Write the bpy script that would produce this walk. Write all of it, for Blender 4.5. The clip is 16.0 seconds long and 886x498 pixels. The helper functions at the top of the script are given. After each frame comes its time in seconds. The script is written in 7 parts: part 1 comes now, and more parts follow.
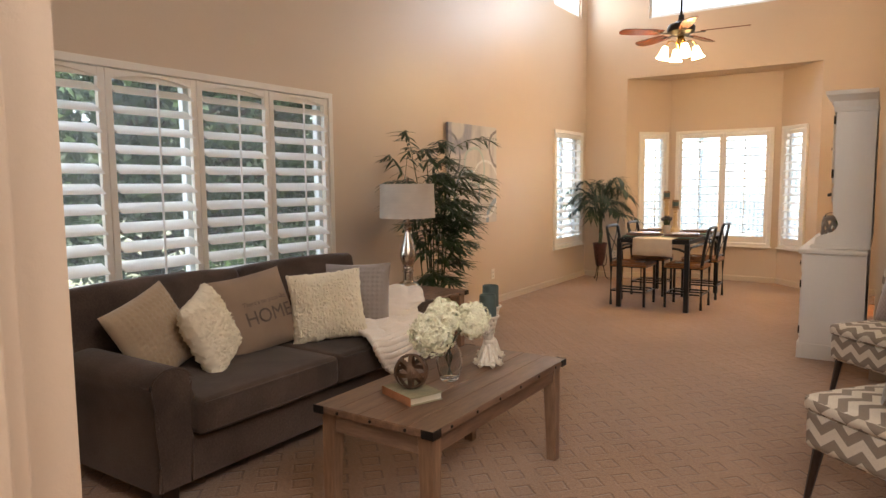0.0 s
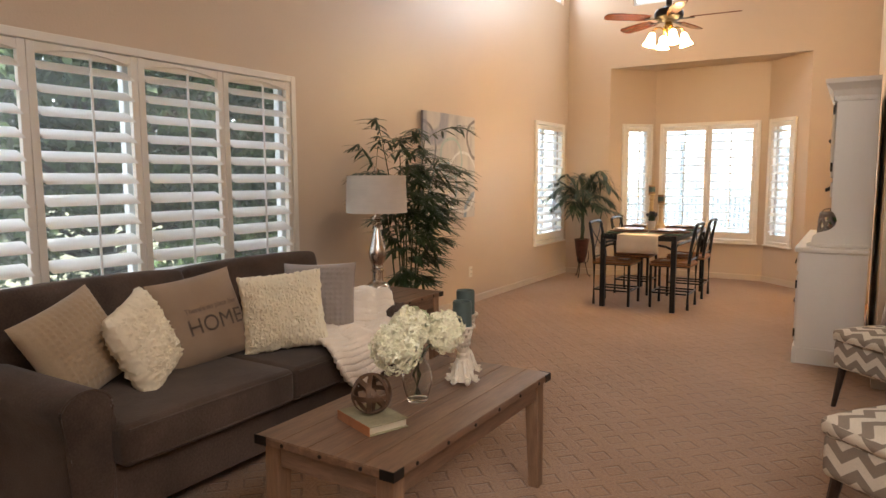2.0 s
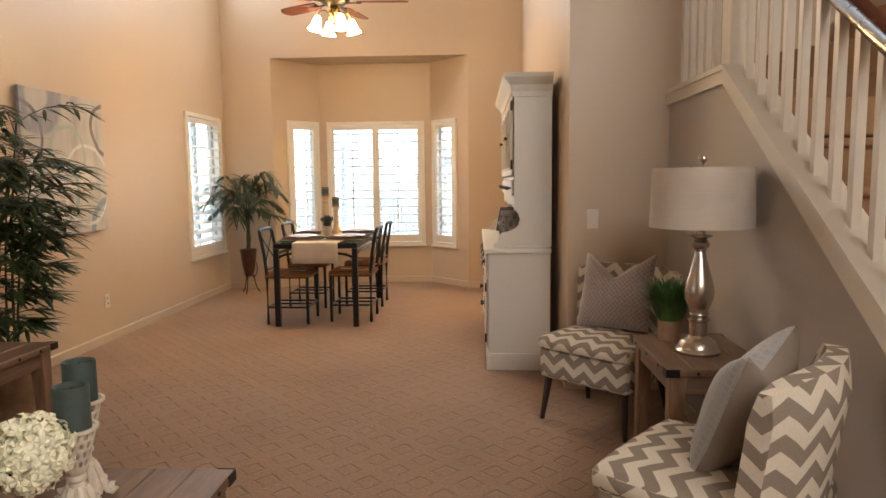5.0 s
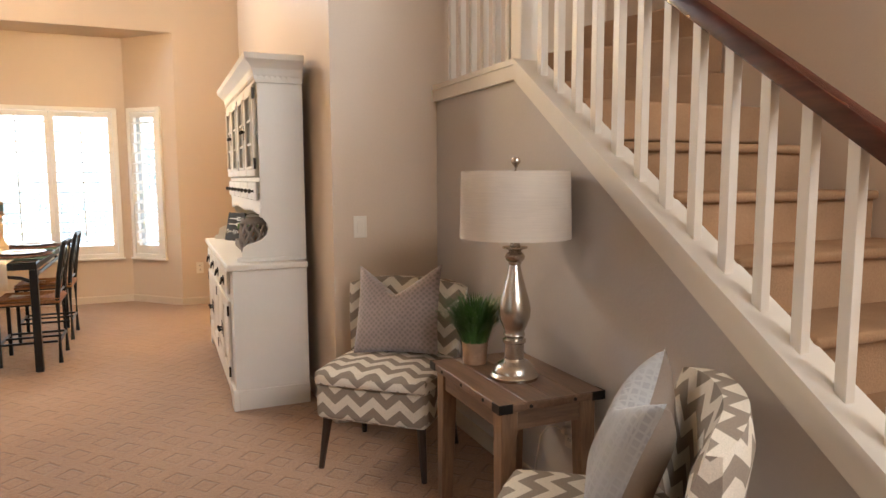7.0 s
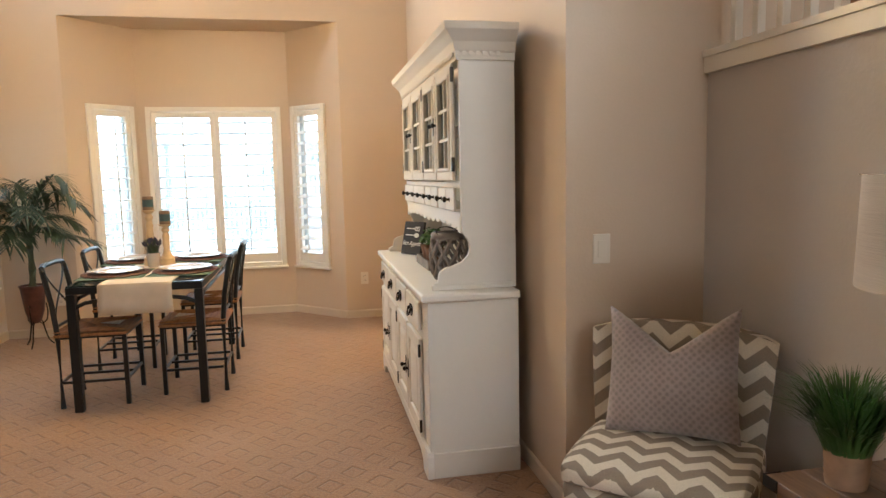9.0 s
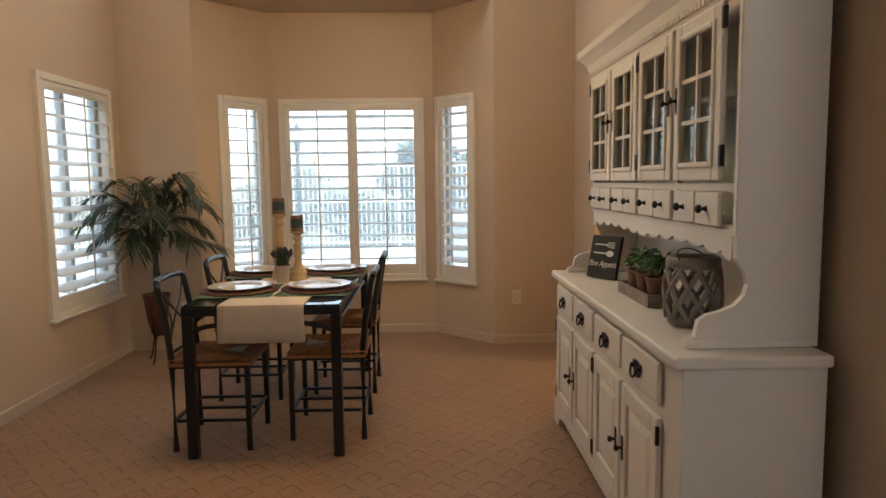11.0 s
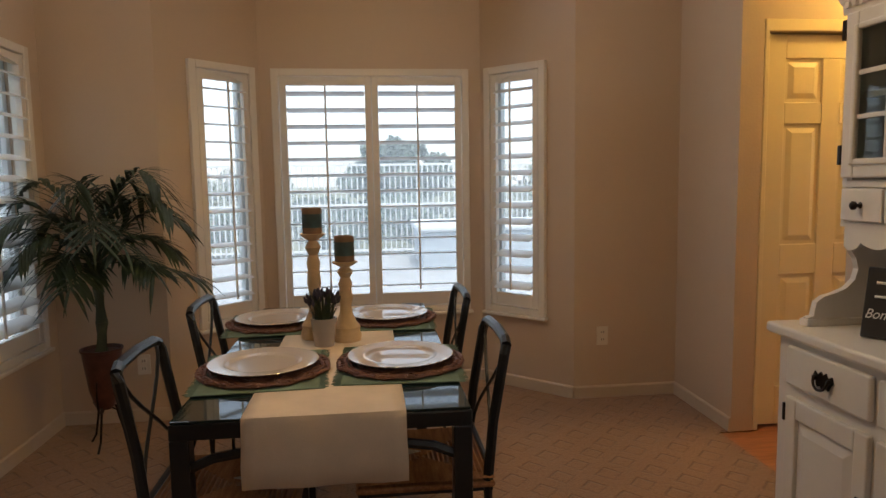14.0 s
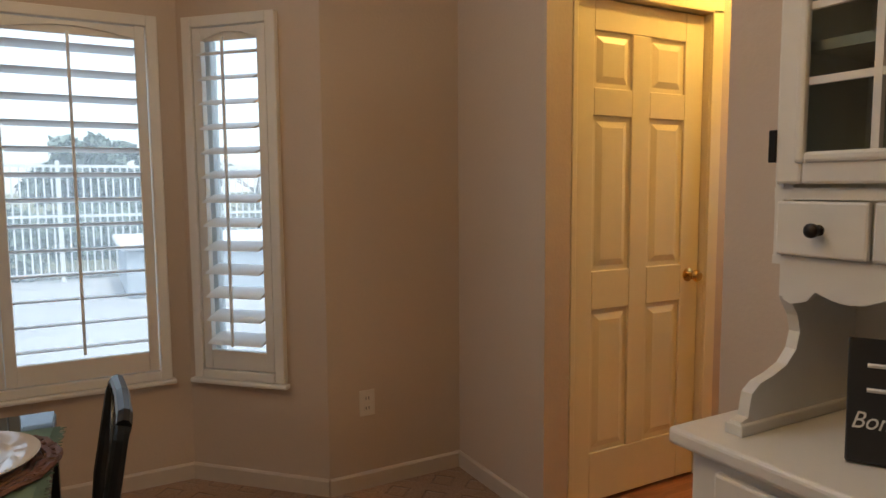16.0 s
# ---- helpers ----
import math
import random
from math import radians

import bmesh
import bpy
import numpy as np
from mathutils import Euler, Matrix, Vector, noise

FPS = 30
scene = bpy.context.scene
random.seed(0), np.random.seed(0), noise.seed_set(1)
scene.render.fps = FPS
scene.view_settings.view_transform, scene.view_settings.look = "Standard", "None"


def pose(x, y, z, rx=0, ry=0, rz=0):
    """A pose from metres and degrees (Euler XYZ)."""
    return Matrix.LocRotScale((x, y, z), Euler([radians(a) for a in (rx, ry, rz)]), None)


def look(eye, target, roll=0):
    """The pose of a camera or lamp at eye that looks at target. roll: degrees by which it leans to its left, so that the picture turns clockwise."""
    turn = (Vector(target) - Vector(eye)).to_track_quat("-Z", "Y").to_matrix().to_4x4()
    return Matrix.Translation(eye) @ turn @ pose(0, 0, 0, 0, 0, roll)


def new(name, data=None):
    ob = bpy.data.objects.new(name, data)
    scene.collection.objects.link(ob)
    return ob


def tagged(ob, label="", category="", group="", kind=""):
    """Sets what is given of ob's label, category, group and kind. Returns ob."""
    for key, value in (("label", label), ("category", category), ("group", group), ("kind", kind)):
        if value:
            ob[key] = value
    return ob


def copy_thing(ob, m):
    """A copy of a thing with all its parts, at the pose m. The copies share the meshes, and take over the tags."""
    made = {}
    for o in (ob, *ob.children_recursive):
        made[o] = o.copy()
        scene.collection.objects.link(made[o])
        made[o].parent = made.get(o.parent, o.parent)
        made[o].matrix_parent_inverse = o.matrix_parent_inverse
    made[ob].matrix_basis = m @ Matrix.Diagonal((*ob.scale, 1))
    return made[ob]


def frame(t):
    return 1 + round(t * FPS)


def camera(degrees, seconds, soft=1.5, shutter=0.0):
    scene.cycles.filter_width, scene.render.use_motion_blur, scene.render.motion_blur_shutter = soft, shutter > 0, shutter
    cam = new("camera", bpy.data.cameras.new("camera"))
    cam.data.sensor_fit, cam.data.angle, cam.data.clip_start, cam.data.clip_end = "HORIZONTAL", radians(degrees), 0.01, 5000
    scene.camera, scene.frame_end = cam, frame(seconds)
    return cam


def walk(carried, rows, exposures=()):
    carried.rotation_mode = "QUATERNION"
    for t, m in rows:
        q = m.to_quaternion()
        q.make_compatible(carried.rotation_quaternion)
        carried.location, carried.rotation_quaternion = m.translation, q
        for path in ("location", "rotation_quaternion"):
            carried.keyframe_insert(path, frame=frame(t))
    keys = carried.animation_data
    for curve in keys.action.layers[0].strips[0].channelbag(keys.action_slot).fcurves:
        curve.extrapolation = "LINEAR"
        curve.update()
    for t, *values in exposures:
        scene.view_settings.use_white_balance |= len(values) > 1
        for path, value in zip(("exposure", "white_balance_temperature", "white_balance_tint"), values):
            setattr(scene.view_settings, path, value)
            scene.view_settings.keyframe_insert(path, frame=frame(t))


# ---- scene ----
cam = camera(67.4, 16.0)
PATH = [
    (0, (0.273, 0.524, 1.346), (-0.825, 2.184, 1.152), -0.5),
    (0.5, (0.315, 0.645, 1.336), (-0.775, 2.31, 1.141), -0.6),
    (1, (0.318, 0.73, 1.324), (-0.765, 2.4, 1.126), -0.7),
    (1.5, (0.233, 0.8, 1.323), (-0.841, 2.475, 1.116), -0.4),
    (2, (0.096, 0.875, 1.332), (-0.949, 2.567, 1.12), -0.2),
    (2.5, (0.006, 1.033, 1.32), (-0.932, 2.787, 1.111), -0.5),
    (3, (-0.076, 1.207, 1.318), (-0.949, 2.994, 1.11), -0.7),
    (3.5, (-0.192, 1.306, 1.319), (-1.033, 3.108, 1.109), -0.6),
    (4, (-0.278, 1.388, 1.32), (-0.898, 3.277, 1.105), -0.3),
    (4.5, (-0.305, 1.546, 1.281), (-0.667, 3.501, 1.071), -0.4),
    (5, (-0.3, 1.73, 1.294), (-0.399, 3.717, 1.09), -0.6),
    (5.2, (-0.325, 1.79, 1.282), (-0.325, 3.781, 1.088), -0.2),
    (7.3, (-0.591, 2.516, 1.322), (0.212, 4.334, 1.108), -0.3),
    (7.5, (-0.607, 2.62, 1.328), (0.183, 4.445, 1.117), -0.6),
    (8, (-0.66, 2.847, 1.338), (0.087, 4.689, 1.12), -0.9),
    (8.5, (-0.665, 3.117, 1.354), (-0.07, 5.014, 1.131), -1.5),
    (9, (-0.699, 3.387, 1.354), (-0.311, 5.337, 1.132), -1.2),
    (9.5, (-0.788, 3.604, 1.352), (-0.49, 5.57, 1.138), -1.0),
    (10, (-0.812, 3.879, 1.331), (-0.587, 5.855, 1.123), -1.1),
    (10.2, (-0.803, 3.988, 1.331), (-0.635, 5.970, 1.127), -1.1),
    (12.3, (-1.349, 5.003, 1.345), (-1.358, 6.992, 1.136), -0.8),
    (12.5, (-1.409, 5.097, 1.342), (-1.427, 7.086, 1.132), -0.9),
    (13, (-1.56, 5.329, 1.336), (-1.566, 7.318, 1.13), -0.9),
    (13.5, (-1.578, 5.589, 1.31), (-1.508, 7.578, 1.115), -0.8),
    (14, (-1.603, 5.893, 1.334), (-1.384, 7.871, 1.132), -0.9),
    (14.5, (-1.624, 6.197, 1.338), (-1.205, 8.142, 1.134), -0.8),
    (15, (-1.486, 6.489, 1.323), (-0.871, 8.382, 1.128), -0.9),
    (15.5, (-1.353, 6.779, 1.323), (-0.626, 8.632, 1.124), -0.8),
    (16, (-1.273, 7.088, 1.325), (-0.318, 8.835, 1.138), -0.4),
]
walk(cam, [(t, look(eye, target, roll)) for t, eye, target, roll in PATH],
     [(0, 2.36, 6300, 12), (3.5, 2.34, 6450, 13), (5, 2.34, 6350, 10), (7.5, 2.96, 5750, 7), (8.5, 2.94, 5600, 4), (9, 2.6, 5650, 4), (10.2, 1.82, 5850, 6), (12.3, 1.14, 6250, 11), (13.5, 1.02, 6250, 12), (14.5, 0.78, 6000, 11), (15.2, 0.68, 5850, 8), (16, 0.95, 5850, 9)])

# ---- daylight ----
world = bpy.data.worlds.new("sky")
scene.world = world
world.use_nodes = True
wn = world.node_tree.nodes
sky = wn.new("ShaderNodeTexSky")
sky.sky_type, sky.sun_disc = 'NISHITA', False
sky.sun_elevation, sky.sun_rotation = radians(68), radians(180)
sky.air_density, sky.dust_density = 1.0, 2.0
wn["Background"].inputs["Strength"].default_value = 0.15
haze = wn.new("ShaderNodeHueSaturation")
haze.inputs["Saturation"].default_value, haze.inputs["Value"].default_value = 0.5, 1.6
world.node_tree.links.new(sky.outputs[0], haze.inputs["Color"])
world.node_tree.links.new(haze.outputs[0], wn["Background"].inputs["Color"])

sun = new("sun", bpy.data.lights.new("sun", 'SUN'))
sun.data.energy, sun.data.angle, sun.data.color = 2.2, radians(4), (1.0, 0.94, 0.85)
sun.matrix_world = look((0.8, 3.0, 10), (0, 7, 0))


def area_lamp(name, m, w, h, watts, color=(1, 1, 1)):
    ob = new(name, bpy.data.lights.new(name, 'AREA'))
    ob.data.shape, ob.data.size, ob.data.size_y = 'RECTANGLE', w, h
    ob.data.energy, ob.data.color = watts, color
    ob.matrix_world = m
    return ob


def point_lamp(name, at, watts, color, r=0.04):
    ob = new(name, bpy.data.lights.new(name, 'POINT'))
    ob.data.energy, ob.data.color, ob.data.shadow_soft_size = watts, color, r
    ob.location = at
    return ob


# sky light in the openings of the two high windows at the dining end
area_lamp("high_window_light", look((-1.56, 9.86, 4.05), (-1.56, 5.0, 1.2)), 1.7, 0.9, 10, (0.88, 0.95, 1.0))
area_lamp("high_window_light", look((-3.47, 9.1, 4.1), (0.0, 8.0, 1.5)), 0.8, 0.9, 5, (0.93, 0.96, 1.0))
# made-up fill lamps in unseen openings, to brighten sofa and entry side
area_lamp("entry_fill_light", look((0.56, -1.6, 3.4), (-0.7, 4.5, 0.6)), 2.2, 1.1, 14, (1.0, 0.86, 0.70))
area_lamp("landing_fill_light", look((1.88, 1.0, 3.4), (-1.2, 2.2, -0.6)), 1.8, 1.2, 12.5, (1.0, 0.87, 0.72))
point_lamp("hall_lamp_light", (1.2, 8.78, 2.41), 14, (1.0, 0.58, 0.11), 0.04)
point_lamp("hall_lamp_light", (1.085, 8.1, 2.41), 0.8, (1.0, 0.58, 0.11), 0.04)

FAN_W = 2.6

# ---- materials ----


def principled(name):
    m = bpy.data.materials.new(name)
    m.use_nodes = True
    return m, m.node_tree.nodes, m.node_tree.links, m.node_tree.nodes["Principled BSDF"]


def noise_node(n, l, scale, detail=4, rough=0.5, coords="Object", stretch=(1, 1, 1)):
    tc, mp, nz = n.new("ShaderNodeTexCoord"), n.new("ShaderNodeMapping"), n.new("ShaderNodeTexNoise")
    mp.inputs["Scale"].default_value = stretch
    nz.inputs["Scale"].default_value, nz.inputs["Detail"].default_value, nz.inputs["Roughness"].default_value = scale, detail, rough
    l.new(tc.outputs[coords], mp.inputs[0])
    l.new(mp.outputs[0], nz.inputs["Vector"])
    return nz


def ramp(n, l, source, stops):
    r = n.new("ShaderNodeValToRGB")
    while len(r.color_ramp.elements) < len(stops):
        r.color_ramp.elements.new(0.5)
    for e, (p, c) in zip(r.color_ramp.elements, stops):
        e.position, e.color = p, (*c, 1)
    l.new(source, r.inputs[0])
    return r


def shade(c, k):
    return tuple(max(0.0, min(1.0, a * k)) for a in c)


def surface(name, color, rough=0.5, metal=0.0, var=0.12, big=1.5, fine=60, bump=0.1, depth=0.004, stretch=(1, 1, 1), spec=0.5, sheen=0.0):
    """A paint, cloth or metal with variation at two scales and a fine relief."""
    m, n, l, b = principled(name)
    a, f = noise_node(n, l, big, 3), noise_node(n, l, fine, 3, 0.6, stretch=stretch)
    ra = ramp(n, l, a.outputs[0], [(0.3, shade(color, 1 - var)), (0.7, shade(color, 1 + var))])
    rf = ramp(n, l, f.outputs[0], [(0.3, (1 - var,) * 3), (0.7, (1,) * 3)])
    mx = n.new("ShaderNodeMix")
    mx.data_type, mx.blend_type = 'RGBA', 'MULTIPLY'
    mx.inputs["Factor"].default_value = 0.7
    l.new(ra.outputs[0], mx.inputs["A"])
    l.new(rf.outputs[0], mx.inputs["B"])
    l.new(mx.outputs["Result"], b.inputs["Base Color"])
    b.inputs["Roughness"].default_value, b.inputs["Metallic"].default_value = rough, metal
    b.inputs["Specular IOR Level"].default_value = spec
    b.inputs["Sheen Weight"].default_value = sheen
    if bump:
        bp = n.new("ShaderNodeBump")
        bp.inputs["Strength"].default_value, bp.inputs["Distance"].default_value = bump, depth
        l.new(f.outputs[0], bp.inputs["Height"])
        l.new(bp.outputs[0], b.inputs["Normal"])
    return m


def wood(name, dark, light, rough=0.45, along="Y", scale=9.0, bump=0.15):
    """Straight-grained timber: long streaks along one axis of the object."""
    m, n, l, b = principled(name)
    s = {"X": (0.12, 1, 1), "Y": (1, 0.12, 1), "Z": (1, 1, 0.12)}[along]
    g = noise_node(n, l, scale * 3, 6, 0.65, stretch=s)
    k = noise_node(n, l, scale * 14, 3, 0.6, stretch=s)
    rg = ramp(n, l, g.outputs[0], [(0.3, dark), (0.52, tuple((p + q) / 2 for p, q in zip(dark, light))), (0.72, light)])
    rk = ramp(n, l, k.outputs[0], [(0.35, (0.72,) * 3), (0.6, (1,) * 3)])
    mx = n.new("ShaderNodeMix")
    mx.data_type, mx.blend_type = 'RGBA', 'MULTIPLY'
    mx.inputs["Factor"].default_value = 0.8
    l.new(rg.outputs[0], mx.inputs["A"])
    l.new(rk.outputs[0], mx.inputs["B"])
    l.new(mx.outputs["Result"], b.inputs["Base Color"])
    b.inputs["Roughness"].default_value = rough
    bp = n.new("ShaderNodeBump")
    bp.inputs["Strength"].default_value, bp.inputs["Distance"].default_value = bump, 0.002
    l.new(k.outputs[0], bp.inputs["Height"])
    l.new(bp.outputs[0], b.inputs["Normal"])
    return m


def maths(n, l, op, a, b=None, c=None):
    q = n.new("ShaderNodeMath")
    q.operation = op
    for i, v in enumerate((a, b, c)):
        if v is None:
            continue
        if isinstance(v, (int, float)):
            q.inputs[i].default_value = v
        else:
            l.new(v, q.inputs[i])
    return q.outputs[0]


def carpet_material():
    """Cut-and-loop carpet: concentric lozenges in low relief over a nubbly pile."""
    m, n, l, b = principled("carpet")
    tc, sep = n.new("ShaderNodeTexCoord"), n.new("ShaderNodeSeparateXYZ")
    wob = noise_node(n, l, 5.0, 2)
    ad = n.new("ShaderNodeMix")
    ad.data_type, ad.blend_type = 'RGBA', 'LINEAR_LIGHT'
    ad.inputs["Factor"].default_value = 0.012
    l.new(tc.outputs["Object"], ad.inputs["A"])
    l.new(wob.outputs["Color"], ad.inputs["B"])
    l.new(ad.outputs["Result"], sep.inputs[0])
    u = maths(n, l, 'DIVIDE', sep.outputs[0], 0.22)
    v = maths(n, l, 'DIVIDE', sep.outputs[1], 0.235)
    p, q = maths(n, l, 'ADD', u, v), maths(n, l, 'SUBTRACT', u, v)
    fp, fq = maths(n, l, 'SUBTRACT', maths(n, l, 'FRACT', p), 0.5), maths(n, l, 'SUBTRACT', maths(n, l, 'FRACT', q), 0.5)
    d = maths(n, l, 'MAXIMUM', maths(n, l, 'ABSOLUTE', fp), maths(n, l, 'ABSOLUTE', fq))
    # the cuts' shade is painted in, most on one side, following the pile's lean
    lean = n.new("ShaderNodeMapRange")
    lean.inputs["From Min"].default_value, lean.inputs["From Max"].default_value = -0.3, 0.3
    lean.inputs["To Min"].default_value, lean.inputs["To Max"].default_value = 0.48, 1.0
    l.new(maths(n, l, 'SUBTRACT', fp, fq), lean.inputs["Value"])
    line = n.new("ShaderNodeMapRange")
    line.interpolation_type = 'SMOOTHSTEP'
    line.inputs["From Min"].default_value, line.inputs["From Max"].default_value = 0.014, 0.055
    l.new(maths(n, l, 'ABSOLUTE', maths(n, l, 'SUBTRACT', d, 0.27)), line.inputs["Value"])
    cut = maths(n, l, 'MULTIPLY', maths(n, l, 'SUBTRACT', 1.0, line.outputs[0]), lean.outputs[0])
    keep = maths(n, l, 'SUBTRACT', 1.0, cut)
    fine, big = noise_node(n, l, 260, 2, 0.7), noise_node(n, l, 1.2, 3)
    patch, tuft = noise_node(n, l, 9, 2), noise_node(n, l, 75, 3, 0.7)
    base = ramp(n, l, big.outputs[0], [(0.3, (0.350, 0.205, 0.118)), (0.7, (0.425, 0.257, 0.155))])
    pile = ramp(n, l, fine.outputs[0], [(0.3, (0.58,) * 3), (0.65, (1.06,) * 3)])
    # multiplies the cut lines darker, as shade lying in the grooves
    groove_shade = n.new("ShaderNodeMapRange")
    groove_shade.inputs["To Min"].default_value, groove_shade.inputs["To Max"].default_value = 0.68, 1.0
    l.new(keep, groove_shade.inputs["Value"])
    m1, m2 = n.new("ShaderNodeMix"), n.new("ShaderNodeMix")
    for mx in (m1, m2):
        mx.data_type, mx.blend_type = 'RGBA', 'MULTIPLY'
        mx.inputs["Factor"].default_value = 1.0
    l.new(base.outputs[0], m1.inputs["A"])
    l.new(pile.outputs[0], m1.inputs["B"])
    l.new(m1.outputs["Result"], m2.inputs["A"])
    l.new(groove_shade.outputs[0], m2.inputs["B"])
    m3 = n.new("ShaderNodeMix")
    m3.data_type, m3.blend_type = 'RGBA', 'MULTIPLY'
    m3.inputs["Factor"].default_value = 1.0
    l.new(m2.outputs["Result"], m3.inputs["A"])
    l.new(ramp(n, l, tuft.outputs[0], [(0.32, (0.74,) * 3), (0.66, (1.12,) * 3)]).outputs[0], m3.inputs["B"])
    l.new(m3.outputs["Result"], b.inputs["Base Color"])
    b.inputs["Roughness"].default_value, b.inputs["Sheen Weight"].default_value = 0.95, 0.25
    b.inputs["Specular IOR Level"].default_value = 0.1
    h = maths(n, l, 'ADD', maths(n, l, 'MULTIPLY', keep, 1.0), maths(n, l, 'MULTIPLY', fine.outputs[0], 0.5))
    h = maths(n, l, 'ADD', h, maths(n, l, 'MULTIPLY', patch.outputs[0], 0.5))
    h = maths(n, l, 'ADD', h, maths(n, l, 'MULTIPLY', tuft.outputs[0], 0.7))
    bp = n.new("ShaderNodeBump")
    bp.inputs["Strength"].default_value, bp.inputs["Distance"].default_value = 0.55, 0.007
    l.new(h, bp.inputs["Height"])
    l.new(bp.outputs[0], b.inputs["Normal"])
    return m


def glass_material(name, tint=(1, 1, 1), rough=0.0, veil=0.0):
    """Thin clear glazing: it lets light straight through and mirrors at a slant."""
    m, n, l, b = principled(name)
    n.remove(b)
    tr, gl, mx, fr = n.new("ShaderNodeBsdfTransparent"), n.new("ShaderNodeBsdfGlossy"), n.new("ShaderNodeMixShader"), n.new("ShaderNodeLayerWeight")
    tr.inputs["Color"].default_value = (*tint, 1)
    gl.inputs["Roughness"].default_value = rough
    fr.inputs["Blend"].default_value = 0.5
    f4 = maths(n, l, 'POWER', fr.outputs["Facing"], 4.0)
    l.new(maths(n, l, 'MULTIPLY_ADD', f4, 0.6, 0.04), mx.inputs["Fac"])
    l.new(tr.outputs[0], mx.inputs[1])
    l.new(gl.outputs[0], mx.inputs[2])
    if veil:
        # a translucent share pales the view, standing for haze and glare outside
        veil_bsdf, dm = n.new("ShaderNodeBsdfTranslucent"), n.new("ShaderNodeMixShader")
        veil_bsdf.inputs["Color"].default_value = (0.86, 0.92, 0.90, 1)
        veil_noise = noise_node(n, l, 3.0, 3)
        l.new(maths(n, l, 'MULTIPLY_ADD', veil_noise.outputs[0], veil * 0.6, veil * 0.7), dm.inputs["Fac"])
        l.new(mx.outputs[0], dm.inputs[1])
        l.new(veil_bsdf.outputs[0], dm.inputs[2])
        l.new(dm.outputs[0], n["Material Output"].inputs["Surface"])
    else:
        l.new(mx.outputs[0], n["Material Output"].inputs["Surface"])
    return m


def glowing(name, color, strength, base=(0.8, 0.7, 0.5)):
    m, n, l, b = principled(name)
    b.inputs["Base Color"].default_value = (*base, 1)
    b.inputs["Emission Color"].default_value = (*color, 1)
    b.inputs["Emission Strength"].default_value = strength
    b.inputs["Roughness"].default_value = 0.3
    return m


WALL = surface("wall_paint", (0.585, 0.46, 0.342), 0.40, var=0.03, big=0.7, fine=75, bump=0.35, depth=0.003)
WALL_GREY = surface("stair_wall_paint", (0.54, 0.495, 0.465), 0.5, var=0.03, big=0.7, fine=75, bump=0.35, depth=0.003)
CEILING = surface("ceiling_paint", (0.72, 0.64, 0.54), 0.9, var=0.03, bump=0.3)
TRIM = surface("white_trim_paint", (0.78, 0.73, 0.65), 0.35, var=0.03, fine=30, bump=0.04)
BASEBOARD = surface("baseboard_paint", (0.58, 0.48, 0.375), 0.4, var=0.04, fine=30, bump=0.04)
LOUVRE = surface("louvre_paint", (0.82, 0.82, 0.80), 0.35, var=0.02, fine=30, bump=0.02)
VINYL = surface("window_vinyl", (0.72, 0.76, 0.78), 0.4, var=0.03, fine=30, bump=0.03)
CARPET = carpet_material()
STAIR_CARPET = surface("stair_carpet", (0.36, 0.215, 0.12), 0.95, var=0.22, big=3, fine=180, bump=0.6, depth=0.006, spec=0.1)
HALL_WOOD = wood("hall_floor_wood", (0.26, 0.09, 0.035), (0.50, 0.20, 0.08), 0.3, "X", 5)
# both panes carry a pale veil in place of outdoor haze
GLASS = glass_material("window_glass", (0.97, 0.99, 0.98), veil=0.035)
VEILED_GLASS = glass_material("veiled_window_glass", (0.97, 0.99, 0.98), veil=0.20)
CONCRETE = surface("patio_concrete", (0.33, 0.33, 0.33), 0.9, var=0.1, big=0.5, fine=40, bump=0.2)
STUCCO = surface("outside_stucco", (0.55, 0.48, 0.40), 0.9, var=0.05, fine=80, bump=0.4)

# ---- building helpers ----


def part(name, bm, material, parent=None, label="", smooth=False, at=None):
    """Links a bmesh as one mesh object, under a thing or a part if given."""
    me = bpy.data.meshes.new(name)
    bmesh.ops.recalc_face_normals(bm, faces=bm.faces)
    if smooth:
        for f in bm.faces:
            f.smooth = True
    bm.to_mesh(me)
    bm.free()
    me.materials.append(material)
    if smooth:
        me.set_sharp_from_angle(angle=radians(40))
    ob = new(name, me)
    if parent is not None:
        ob.parent = parent
    if at is not None:
        ob.matrix_basis = at
    if label:
        ob["label"] = label
    return ob


def twin(ob, m, parent=None):
    """Another object on the same mesh."""
    o = new(ob.name.split(".")[0], ob.data)
    o.parent = parent if parent is not None else ob.parent
    o.matrix_basis = m
    if "label" in ob:
        o["label"] = ob["label"]
    return o


def thing(name, label, category, m=None, group="", kind=""):
    ob = new(name)
    ob.empty_display_size = 0.1
    if m is not None:
        ob.matrix_basis = m
    return tagged(ob, label, category, group, kind)


def box(bm, x0, x1, y0, y1, z0, z1, bevel=0.0, seg=2, m=None):
    vs = [bm.verts.new(p) for p in ((x0, y0, z0), (x1, y0, z0), (x1, y1, z0), (x0, y1, z0), (x0, y0, z1), (x1, y0, z1), (x1, y1, z1), (x0, y1, z1))]
    fs = [bm.faces.new([vs[i] for i in q]) for q in ((3, 2, 1, 0), (4, 5, 6, 7), (0, 1, 5, 4), (1, 2, 6, 5), (2, 3, 7, 6), (3, 0, 4, 7))]
    if m is not None:
        bmesh.ops.transform(bm, matrix=m, verts=vs)
    if bevel:
        es = list({e for f in fs for e in f.edges})
        bmesh.ops.bevel(bm, geom=es, offset=bevel, segments=seg, profile=0.5, affect='EDGES')
    return bm


